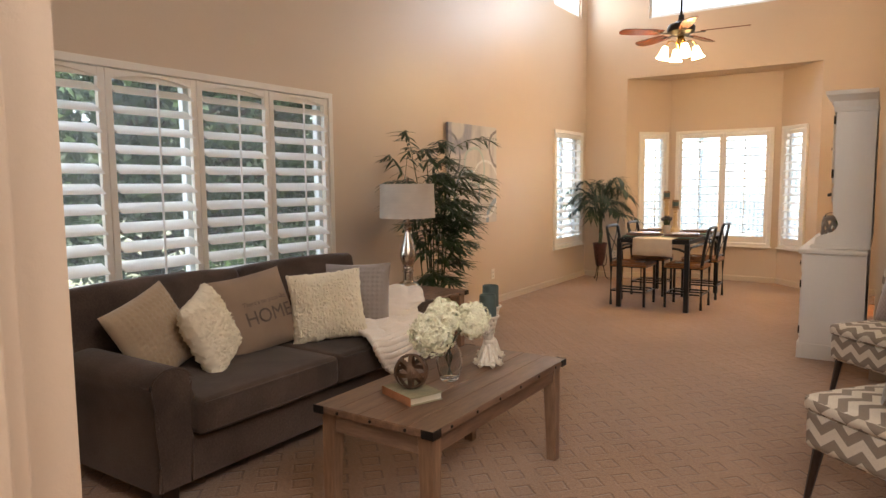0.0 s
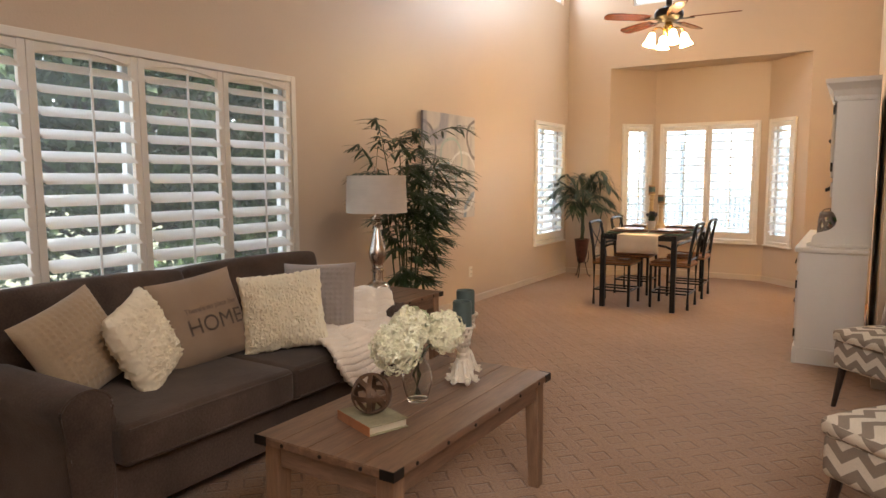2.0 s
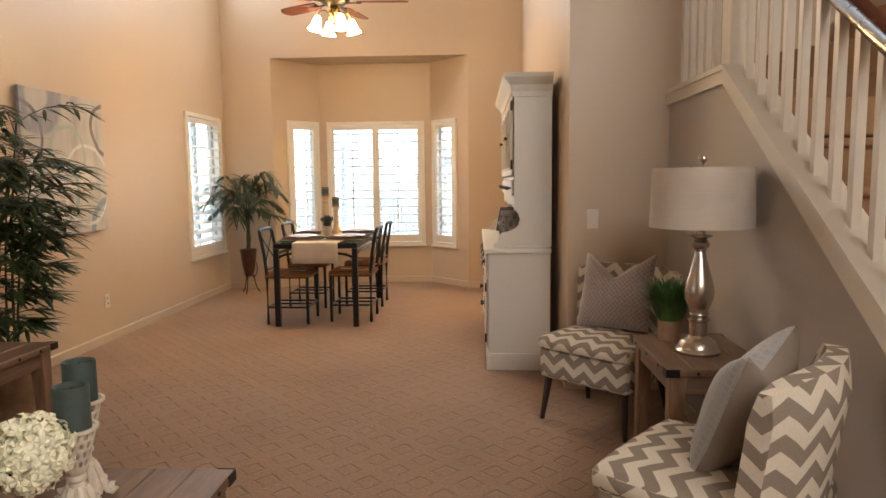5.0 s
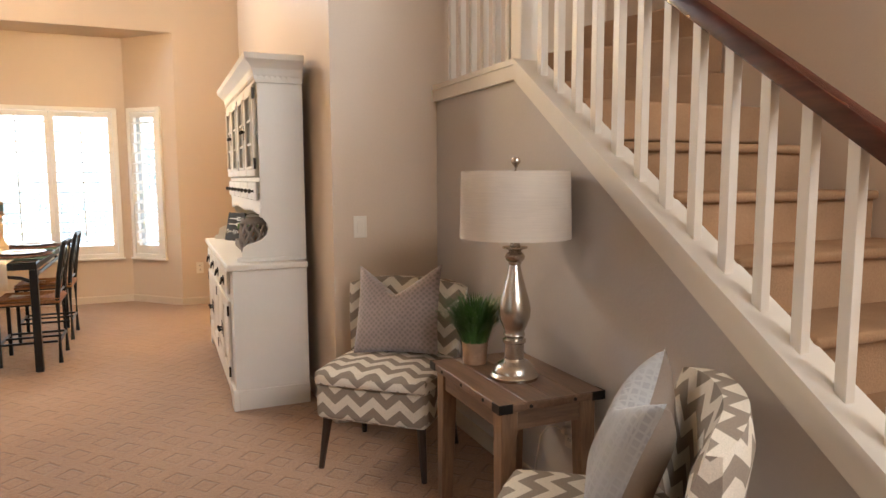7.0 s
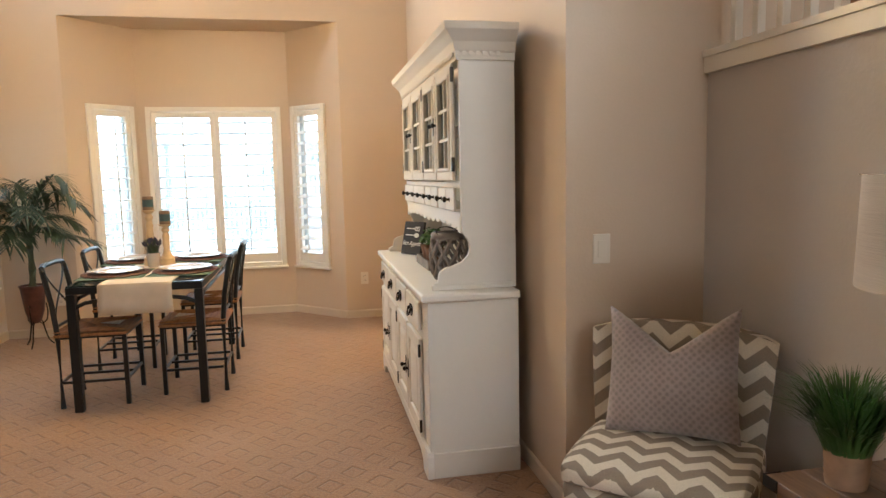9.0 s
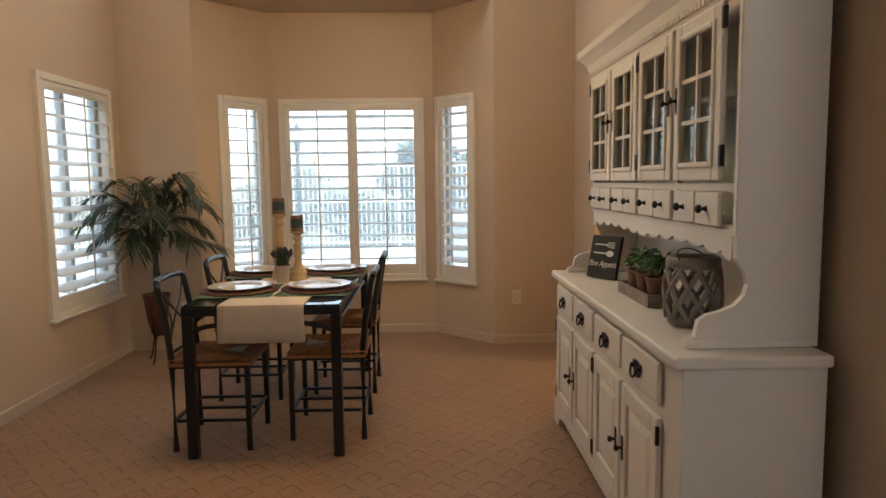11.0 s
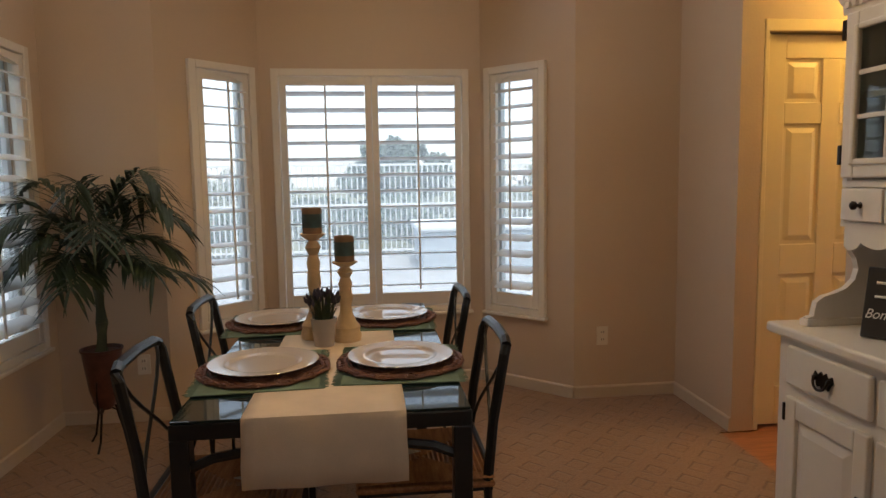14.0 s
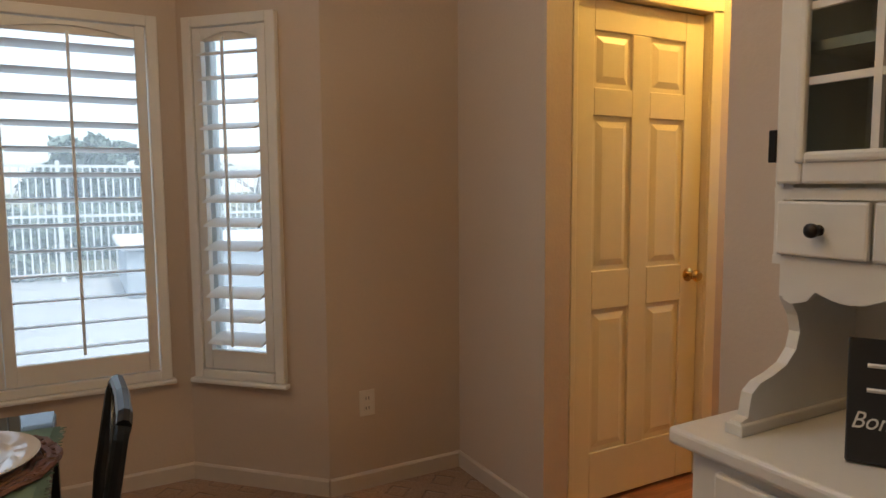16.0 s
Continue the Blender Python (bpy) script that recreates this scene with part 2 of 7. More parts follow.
def boxes(*specs, bevel=0.0, seg=2):
    bm = bmesh.new()
    for s in specs:
        box(bm, *s, bevel=bevel, seg=seg)
    return bm


def lathe(profile, n=32, m=None, bm=None):
    """A turned body from (radius, height) pairs; radius 0 closes an end."""
    bm = bm or bmesh.new()
    rings, made = [], []
    for r, z in profile:
        if r < 1e-6:
            ring = [bm.verts.new((0, 0, z))]
        else:
            ring = [bm.verts.new((r * math.cos(2 * math.pi * i / n), r * math.sin(2 * math.pi * i / n), z)) for i in range(n)]
        rings.append(ring)
        made += ring
    for a, b in zip(rings, rings[1:]):
        for i in range(n):
            j = (i + 1) % n
            if len(a) == 1 and len(b) == 1:
                continue
            if len(a) == 1:
                bm.faces.new((a[0], b[i], b[j]))
            elif len(b) == 1:
                bm.faces.new((a[i], a[j], b[0]))
            else:
                bm.faces.new((a[i], a[j], b[j], b[i]))
    if m is not None:
        bmesh.ops.transform(bm, matrix=m, verts=made)
    return bm


def tube(points, r, n=8, bm=None, taper=1.0, flat=1.0):
    """A round (or flattened) rod along points."""
    bm = bm or bmesh.new()
    pts = [Vector(p) for p in points]
    rings = []
    for i, p in enumerate(pts):
        d = (pts[min(i + 1, len(pts) - 1)] - pts[max(i - 1, 0)]).normalized()
        side = d.cross(Vector((0, 0, 1)))
        side = side.normalized() if side.length > 1e-4 else Vector((1, 0, 0))
        up = side.cross(d)
        rr = r * (1 + (taper - 1) * i / max(1, len(pts) - 1))
        rings.append([bm.verts.new(p + side * rr * math.cos(2 * math.pi * k / n) + up * rr * flat * math.sin(2 * math.pi * k / n)) for k in range(n)])
    for a, b in zip(rings, rings[1:]):
        for k in range(n):
            bm.faces.new((a[k], a[(k + 1) % n], b[(k + 1) % n], b[k]))
    bm.faces.new(rings[0][::-1])
    bm.faces.new(rings[-1])
    return bm


def prism(outline, depth, axis="Y", m=None, bm=None, bevel=0.0):
    """A flat outline (pairs) pushed through a depth range along an axis."""
    bm = bm or bmesh.new()
    d0, d1 = depth

    def at(a, b, d):
        return {"X": (d, a, b), "Y": (a, d, b), "Z": (a, b, d)}[axis]
    v0, v1 = [bm.verts.new(at(a, b, d0)) for a, b in outline], [bm.verts.new(at(a, b, d1)) for a, b in outline]
    fs = [bm.faces.new(v0), bm.faces.new(v1[::-1])]
    k = len(outline)
    for i in range(k):
        j = (i + 1) % k
        fs.append(bm.faces.new((v0[i], v1[i], v1[j], v0[j])))
    if m is not None:
        bmesh.ops.transform(bm, matrix=m, verts=v0 + v1)
    if bevel:
        bmesh.ops.bevel(bm, geom=list({e for f in fs[:2] for e in f.edges}), offset=bevel, segments=2, profile=0.5, affect='EDGES')
    return bm


# ---- walls, floors, ceilings ----
H_CEIL = 4.9


def frame_of(o, u):
    """A wall's frame: x along the wall, y out of the room, z up."""
    u = Vector((*u, 0)).normalized()
    n = Vector((-u.y, u.x, 0))
    return Matrix(((u.x, n.x, 0, o[0]), (u.y, n.y, 0, o[1]), (0, 0, 1, 0), (0, 0, 0, 1)))


def wall(name, o, u, length, z0, z1, holes=(), thick=0.14, material=None, label="tan orange-peel textured painted wall"):
    m = frame_of(o, u)
    xs = sorted({0.0, length, *[h[0] for h in holes], *[h[1] for h in holes]})
    zs = sorted({z0, z1, *[h[2] for h in holes], *[h[3] for h in holes]})
    bm = bmesh.new()

    def solid(i, k):
        if not (0 <= i < len(xs) - 1 and 0 <= k < len(zs) - 1):
            return False
        x, z = (xs[i] + xs[i + 1]) / 2, (zs[k] + zs[k + 1]) / 2
        return not any(a < x < b and c < z < d for a, b, c, d in holes)

    def quad(*ps):
        bm.faces.new([bm.verts.new(p) for p in ps])
    for i in range(len(xs) - 1):
        for k in range(len(zs) - 1):
            if not solid(i, k):
                continue
            a, b, c, d = xs[i], xs[i + 1], zs[k], zs[k + 1]
            quad((a, 0, c), (b, 0, c), (b, 0, d), (a, 0, d))
            quad((a, thick, c), (a, thick, d), (b, thick, d), (b, thick, c))
            if not solid(i - 1, k):
                quad((a, 0, c), (a, 0, d), (a, thick, d), (a, thick, c))
            if not solid(i + 1, k):
                quad((b, 0, c), (b, thick, c), (b, thick, d), (b, 0, d))
            if not solid(i, k - 1):
                quad((a, 0, c), (a, thick, c), (b, thick, c), (b, 0, c))
            if not solid(i, k + 1):
                quad((a, 0, d), (b, 0, d), (b, thick, d), (a, thick, d))
    bmesh.ops.remove_doubles(bm, verts=bm.verts, dist=1e-5)
    ob = part(name, bm, material or WALL, at=m)
    return tagged(ob, label, "wall", kind="structure")


XL, YF, XR, YJ, XS = -3.34, 9.74, 0.26, 5.785, 0.85
BAYL, BAYR, BAYBL, BAYBR, YB, ZSOF = -2.745, -0.385, -2.265, -0.865, 10.225, 2.77
ZT, ZB = 2.05, 0.485
WIN_BIG, WIN_SIDE = (1.97, 4.415), (8.615, 9.59)
C = 0.02

wall("wall_west", (XL, -1.7), (0, 1), 11.58, 0, H_CEIL,
     [(WIN_BIG[0] + C + 1.7, WIN_BIG[1] - C + 1.7, ZB + C, ZT - C), (WIN_SIDE[0] + C + 1.7, WIN_SIDE[1] - C + 1.7, ZB + C, ZT - C), (8.62 + 1.7, 9.53 + 1.7, 3.62, 4.55)])
wall("wall_north", (XL, YF), (1, 0), XR - XL + 0.12, 0, H_CEIL, [(BAYL - XL, BAYR - XL, 0, ZSOF), (0.87, 2.68, 3.54, 4.5)])
BAY_C = (BAYBL + 0.075, BAYBR - 0.08)
wall("wall_bay_centre", (BAYBL, YB), (1, 0), BAYBR - BAYBL, 0, ZSOF, [(BAY_C[0] + C - BAYBL, BAY_C[1] - C - BAYBL, ZB + C, ZT - C)])
LB = math.hypot(BAYBL - BAYL, YB - YF)
wall("wall_bay_left", (BAYL, YF), (BAYBL - BAYL, YB - YF), LB, 0, ZSOF, [(0.19 + C, 0.64 - C, ZB + C, ZT - C)])
wall("wall_bay_right", (BAYBR, YB), (BAYR - BAYBR, YF - YB), LB, 0, ZSOF, [(LB - 0.64 + C, LB - 0.19 - C, ZB + C, ZT - C)])
wall("wall_east", (XR, YF), (0, -1), YF - YJ - 0.12, 0, H_CEIL, [(YF - 9.09, YF - 8.30, 0, 2.28)], thick=0.12)
wall("wall_jog", (XR, YJ), (1, 0), 1.72, 0, H_CEIL, thick=0.12)
# the openings in these two walls are added for the fill lamps
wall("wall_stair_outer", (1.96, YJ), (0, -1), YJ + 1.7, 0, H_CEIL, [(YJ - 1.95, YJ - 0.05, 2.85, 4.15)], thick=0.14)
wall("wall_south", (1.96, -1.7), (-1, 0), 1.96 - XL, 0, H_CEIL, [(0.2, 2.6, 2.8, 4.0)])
wall("wall_entry", (XL, 0.868), (1, 0), 2.697, 0, H_CEIL, thick=0.12)
jamb = thing("door_frame", "cream painted door frame post at the entry wall's end", "door frame", pose(-0.643, 0.868, 0), kind="structure")
part("post", boxes((0.001, 0.03, -0.09, 0.045, 0, 2.1), (0.001, 0.045, -0.09, 0.018, 0, 2.1), bevel=0.004), WALL, jamb)
part("strike_plate", boxes((0.0302, 0.0325, 0.02, 0.04, 0.62, 0.68), (0.0302, 0.0325, 0.02, 0.04, 0.52, 0.58), bevel=0.001), TRIM, jamb)
# hall behind the opening
# added blocker, keeps sky from showing through the gap above the door
wall("sky_blocker_behind_door", (0.3, 9.26), (1, 0), 1.1, 0, 2.4, thick=0.05, label="added unseen wall behind the hall door that blocks the sky")
wall("wall_hall_north", (XR + 0.12, 9.1), (1, 0), 2.2, 0, 2.6, [(0.015, 0.84, 0, 2.09)], thick=0.12, label="painted hall wall in warm lamp light")
wall("wall_hall_east", (2.46, 9.1), (0, -1), 2.6, 0, 2.6, [(0.1, 1.1, 1.0, 2.0)], thick=0.12, label="painted hall wall in warm lamp light")
wall("wall_hall_south", (2.46, 6.6), (-1, 0), 2.08, 0, 2.6, thick=0.12, label="painted hall wall in warm lamp light")


def slab(name, outline, z0, z1, material, label, category):
    return tagged(part(name, prism(outline, (z0, z1), "Z"), material), label, category, kind="structure")


def rect(x0, x1, y0, y1):
    return [(x0, y0), (x1, y0), (x1, y1), (x0, y1)]


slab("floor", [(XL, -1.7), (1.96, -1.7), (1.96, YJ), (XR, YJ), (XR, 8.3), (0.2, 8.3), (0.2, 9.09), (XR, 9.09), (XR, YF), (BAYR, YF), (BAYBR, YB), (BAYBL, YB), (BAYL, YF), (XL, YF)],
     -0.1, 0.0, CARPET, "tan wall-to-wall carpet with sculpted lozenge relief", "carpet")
slab("floor_hall", rect(0.2, 2.46, 6.6, 9.2), -0.1, -0.006, HALL_WOOD, "reddish brown wooden hall floor", "floor")
slab("ceiling", rect(XL, 1.96, -1.7, YF), H_CEIL, H_CEIL + 0.15, CEILING, "high cream painted ceiling", "ceiling")
slab("ceiling_bay", [(BAYL - 0.1, YF + 0.14), (BAYR + 0.1, YF + 0.14), (BAYBR + 0.1, YB + 0.16), (BAYBL - 0.1, YB + 0.16)], ZSOF, ZSOF + 0.1, WALL, "tan painted soffit over the bay window", "ceiling")
slab("ceiling_bay_edge", [(BAYL, YF + 0.0), (BAYR, YF + 0.0), (BAYR, YF + 0.14), (BAYL, YF + 0.14)], ZSOF + 0.002, ZSOF + 0.004, WALL, "tan painted soffit edge of the bay", "ceiling")
slab("ceiling_hall", rect(XR + 0.12, 2.46, 6.6, 9.1), 2.6, 2.7, CEILING, "cream painted hall ceiling", "ceiling")


def base_run(pts):
    """Low moulded baseboard along one wall."""
    (x0, y0), (x1, y1) = pts
    ln = math.hypot(x1 - x0, y1 - y0)
    ob = part("baseboard", prism([(-0.012, 0.0), (-0.001, 0.0), (-0.001, 0.075), (-0.006, 0.075), (-0.012, 0.066)], (0, ln), "X"), BASEBOARD, at=frame_of((x0, y0), (x1 - x0, y1 - y0)))
    tagged(ob, "low cream painted baseboard along the wall", "baseboard", kind="structure")


for pts in (((XL, 1.15), (XL, YF)), ((XL, YF), (BAYL, YF)), ((BAYL, YF), (BAYBL, YB)), ((BAYBL, YB), (BAYBR, YB)), ((BAYBR, YB), (BAYR, YF)), ((BAYR, YF), (XR, YF)),
            ((XR, YF), (XR, 9.09)), ((XR, 8.3), (XR, YJ)), ((XR, YJ), (XS, YJ)), ((XS, YJ), (XS, 2.9))):
    base_run(pts)

# ---- windows with plantation shutters ----


def louvre_mesh(w):
    """One elliptical slat, w long."""
    bm = bmesh.new()
    ring = [(0.057 * math.cos(a), 0.0058 * math.sin(a)) for a in [2 * math.pi * i / 10 for i in range(10)]]
    return prism(ring, (0.002, w - 0.002), "X", bm=bm)


def shutter_window(name, m, w, panels, tilts, label, z0=ZB, z1=ZT, rows=13, rods=(0.5,)):
    """Cased opening w wide with hinged louvred panels; tilt: degrees by which the slats' room edge drops."""
    win = thing(name, label, "window", m, kind="structure")
    part("casing", boxes((0, 0.045, -0.028, 0.06, z0, z1), (w - 0.045, w, -0.028, 0.06, z0, z1), (0.045, w - 0.045, -0.028, 0.06, z1 - 0.045, z1), (0.045, w - 0.045, -0.028, 0.06, z0, z0 + 0.04), bevel=0.005), TRIM, win)
    part("window_sill", boxes((-0.015, w + 0.015, -0.045, -0.002, z0 - 0.022, z0 - 0.001), bevel=0.006), TRIM, win)
    # glazing set out near the wall's outer face
    part("window_frame", boxes((0.02, 0.06, 0.085, 0.135, z0 + 0.02, z1 - 0.02), (w - 0.06, w - 0.02, 0.085, 0.135, z0 + 0.02, z1 - 0.02), (0.06, w - 0.06, 0.085, 0.135, z1 - 0.07, z1 - 0.02), (0.06, w - 0.06, 0.085, 0.135, z0 + 0.02, z0 + 0.07),
                               *([(w / 2 - 0.025, w / 2 + 0.025, 0.085, 0.135, z0 + 0.07, z1 - 0.07)] if w > 0.9 else []), bevel=0.004), VINYL, win)
    pane = part("pane", boxes((0.055, w - 0.055, 0.108, 0.112, z0 + 0.06, z1 - 0.06)), GLASS if panels == 4 else VEILED_GLASS, win)
    pane.visible_shadow = False
    inner = w - 0.096
    pw = inner / panels
    for i in range(panels):
        x0 = 0.048 + i * pw + 0.002
        pwi = pw - 0.004
        st = 0.04
        pan = part("shutter_panel", boxes((0, st, -0.02, 0.012, z0 + 0.044, z1 - 0.048), (pwi - st, pwi, -0.02, 0.012, z0 + 0.044, z1 - 0.048),
                                          (st, pwi - st, -0.018, 0.010, z0 + 0.044, z0 + 0.128), (st, pwi - st, -0.004, 0.010, z1 - 0.102, z1 - 0.050), bevel=0.003), TRIM, win, at=pose(x0, 0, 0))
        # arched face of the top rail
        top = [(st, z1 - 0.051), (st, z1 - 0.101)]
        top += [(st + (pwi - 2 * st) * k / 12, z1 - 0.101 + 0.032 * math.sin(math.pi * k / 12)) for k in range(1, 12)]
        top += [(pwi - st, z1 - 0.101), (pwi - st, z1 - 0.051)]
        part("arched_rail", prism(top, (-0.018, -0.005), "Y"), TRIM, pan)
        lo, hi = z0 + 0.128, z1 - 0.102
        pitch = (hi - lo) / rows
        tilt = tilts[i % len(tilts)]
        first = None
        for k in range(rows):
            at = pose(st, -0.002, lo + pitch * (k + 0.5), 0, 0, 0) @ pose(0, 0, 0, tilt, 0, 0)
            if first is None:
                first = part("louvre", louvre_mesh(pwi - 2 * st), LOUVRE, pan, smooth=True, at=at)
            else:
                twin(first, at)
        rx = st + (pwi - 2 * st) * rods[i % len(rods)]
        ry = -0.002 - 0.057 * math.cos(radians(tilt)) - 0.006
        part("tilt_rod", boxes((rx - 0.006, rx + 0.006, ry - 0.006, ry + 0.004, lo + 0.03, hi + 0.0), bevel=0.002), LOUVRE, pan)
    return win


LAB = "white plantation shutter window with open louvres"
shutter_window("window_1", frame_of((XL, WIN_BIG[0]), (0, 1)), WIN_BIG[1] - WIN_BIG[0], 4, (30,), "wide four-panel white plantation shutter window above the sofa", rows=12)
shutter_window("window_2", frame_of((XL, WIN_SIDE[0]), (0, 1)), WIN_SIDE[1] - WIN_SIDE[0], 1, (18,), "white plantation shutter window in the side wall")
shutter_window("window_3", frame_of((BAY_C[0], YB), (1, 0)), BAY_C[1] - BAY_C[0], 2, (-8,), "two-panel white plantation shutter window of the bay")
ml = frame_of((BAYL, YF), (BAYBL - BAYL, YB - YF))
mr = frame_of((BAYBR, YB), (BAYR - BAYBR, YF - YB))
shutter_window("window_4", ml @ pose(0.19, 0, 0), 0.45, 1, (8,), "narrow white plantation shutter window in the bay")
shutter_window("window_5", mr @ pose(LB - 0.64, 0, 0), 0.45, 1, (18,), "narrow white plantation shutter window in the bay")


def plain_window(name, m, w, h, label):
    win = thing(name, label, "window", m, kind="structure")
    part("window_frame", boxes((0, 0.04, 0.03, 0.09, 0, h), (w - 0.04, w, 0.03, 0.09, 0, h), (0.04, w - 0.04, 0.03, 0.09, 0, 0.04), (0.04, w - 0.04, 0.03, 0.09, h - 0.04, h), bevel=0.004), VINYL, win)
    pane = part("pane", boxes((0.035, w - 0.035, 0.058, 0.062, 0.035, h - 0.035)), GLASS, win)
    pane.visible_shadow = False


plain_window("window_6", frame_of((XL + 0.87, YF), (1, 0)) @ pose(0, 0, 3.54), 1.81, 0.96, "high clear window in the end wall")
plain_window("window_7", frame_of((XL, 8.62), (0, 1)) @ pose(0, 0, 3.62), 0.91, 0.93, "high clear window in the side wall")
# two added windows, out of view, fitted round the fill lamps
plain_window("fill_window_entry", frame_of((1.76, -1.7), (-1, 0)) @ pose(0, 0, 2.8), 2.4, 1.2, "added unseen high window over the entry, for fill light")
plain_window("fill_window_landing", frame_of((1.96, 1.95), (0, -1)) @ pose(0, 0, 2.85), 1.9, 1.3, "added unseen high window over the stair landing, for fill light")
plain_window("window_10", frame_of((2.46, 9.0), (0, -1)) @ pose(0, 0, 1.0), 1.0, 1.0, "hall window")

# ---- more materials ----
HUTCH = surface("hutch_paint", (0.71, 0.67, 0.605), 0.4, var=0.03, fine=40, bump=0.05)
BLACK_METAL = surface("black_metal", (0.018, 0.019, 0.020), 0.32, var=0.2, fine=90, bump=0.06, metal=0.3)
BRONZE = surface("dark_bronze", (0.03, 0.024, 0.02), 0.35, metal=0.8, var=0.2, fine=120, bump=0.1)
BRASS = surface("brass", (0.75, 0.52, 0.18), 0.2, metal=1.0, var=0.1, fine=60, bump=0.03)
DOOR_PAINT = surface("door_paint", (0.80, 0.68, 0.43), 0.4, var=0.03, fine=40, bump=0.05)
HANDRAIL = wood("mahogany_handrail", (0.045, 0.010, 0.006), (0.10, 0.024, 0.014), 0.18, "Y", 6, 0.05)
RUSH = wood("woven_rush", (0.20, 0.075, 0.022), (0.46, 0.21, 0.075), 0.6, "X", 22, 0.6)
RUSH_PALE = wood("pale_rush", (0.38, 0.31, 0.22), (0.60, 0.52, 0.42), 0.6, "X", 22, 0.6)
TABLE_GLASS, _n, _l, _b = principled("dark_table_glass")
_b.inputs["Base Color"].default_value = (0.012, 0.022, 0.022, 1)
_b.inputs["Roughness"].default_value = 0.04
LINEN = surface("linen", (0.62, 0.52, 0.40), 0.9, var=0.08, big=8, fine=300, bump=0.3, depth=0.002, spec=0.15)
MAT_GREEN = surface("green_placemat", (0.16, 0.22, 0.16), 0.9, var=0.2, big=12, fine=220, bump=0.6, depth=0.004, stretch=(1, 4, 1), spec=0.1)
RATTAN = surface("rattan", (0.13, 0.05, 0.025), 0.6, var=0.35, big=20, fine=120, bump=0.5, depth=0.004)
PORCELAIN = surface("porcelain", (0.47, 0.41, 0.36), 0.03, var=0.02, fine=30, bump=0.02)
CREAM_WOOD = surface("cream_turned_wood", (0.56, 0.40, 0.22), 0.5, var=0.12, big=14, fine=60, bump=0.15)
CANDLE = surface("teal_candle", (0.03, 0.07, 0.075), 0.55, var=0.35, big=16, fine=40, bump=0.1)
CANDLE_GREY = surface("grey_green_candle", (0.058, 0.085, 0.078), 0.6, var=0.15, big=14, fine=60, bump=0.1)
WAX = surface("brown_wax", (0.17, 0.10, 0.055), 0.6, var=0.2, big=20, bump=0.1)
CHALK = surface("black_board", (0.016, 0.015, 0.015), 0.6, var=0.2, bump=0.1)
CHALK_WHITE = surface("chalk_white", (0.75, 0.74, 0.70), 0.8, var=0.1, fine=200, bump=0.1)
PLATE_PLASTIC = surface("white_plastic", (0.72, 0.66, 0.57), 0.35, var=0.02, bump=0.0)
DARK_SLOT = surface("dark_slot", (0.03, 0.025, 0.02), 0.7, var=0.1, bump=0.0)
LEAF = surface("dark_leaf", (0.030, 0.050, 0.020), 0.45, var=0.35, big=9, fine=40, bump=0.15)
LEAF_BAMBOO = surface("bamboo_leaf", (0.045, 0.075, 0.028), 0.45, var=0.35, big=9, fine=40, bump=0.15)
GRASS_GREEN = surface("green_grass_leaf", (0.065, 0.15, 0.032), 0.5, var=0.35, big=12, fine=40, bump=0.1)
LAVENDER = surface("lavender_flower", (0.05, 0.045, 0.075), 0.7, var=0.3, big=30, bump=0.2)
TERRACOTTA = surface("rusty_pot", (0.20, 0.10, 0.055), 0.6, var=0.3, big=18, fine=60, bump=0.3)
STONEWARE = surface("grey_stoneware", (0.22, 0.19, 0.17), 0.45, var=0.2, big=10, fine=60, bump=0.15)
GREY_WOOD = wood("grey_wood", (0.14, 0.11, 0.085), (0.32, 0.26, 0.20), 0.6, "X", 8)
SOIL = surface("soil", (0.04, 0.028, 0.018), 0.95, var=0.4, fine=60, bump=0.8)

# ---- stairs ----
RISE, RUN, Y_TOP, Z_LAND = 0.18, 0.2616, 4.86, 1.62
SLOPE = 0.688


def cap_z(y):
    return 1.81 if y > 4.88 else 1.81 - SLOPE * (4.88 - y)


Y_FOOT = 2.55
under = part("wall_stair", prism([(YJ, 0), (YJ, 1.73), (4.865, 1.73), (Y_FOOT, cap_z(Y_FOOT) - 0.095), (Y_FOOT, 0)], (XS, XS + 0.1), "X"), WALL_GREY)
tagged(under, "greige painted wall under the staircase", "wall", kind="structure")

stairs = thing("staircase", "carpeted brown staircase climbing to a landing with winders", "staircase", pose(XS + 0.1, Y_TOP - 9 * RUN, 0), kind="structure")
for k in range(8):
    y0 = k * RUN
    bm = bmesh.new()
    box(bm, 0.012, 1.0, y0, y0 + RUN + 0.02, 0 if k == 0 else RISE * k - 0.05, RISE * (k + 1) - 0.03)
    box(bm, 0.012, 1.0, y0 - 0.028, y0 + RUN, RISE * (k + 1) - 0.035, RISE * (k + 1), bevel=0.014, seg=3)
    part("step", bm, STAIR_CARPET, stairs, smooth=True)
bm = bmesh.new()
box(bm, 0.012, 1.0, 8 * RUN - 0.028, 8 * RUN + 1.15, Z_LAND - 0.16, Z_LAND, bevel=0.014, seg=3)
part("landing", bm, STAIR_CARPET, stairs, smooth=True)
for z, line in ((Z_LAND + 0.19, ((0.10, 1.02), (1.0, 0.10))), (Z_LAND + 0.38, ((0.42, 1.02), (1.0, 0.14))), (Z_LAND + 0.57, ((0.8, 1.02), (1.0, 0.3)))):
    (xa, ya), (xb, yb) = line
    o = 8 * RUN + 0.12
    part("winder_step", prism([(xa, o + ya - 0.02), (xb, o + yb), (1.0, o + ya)], (z - 0.19, z), "Z", bevel=0.012), STAIR_CARPET, stairs)

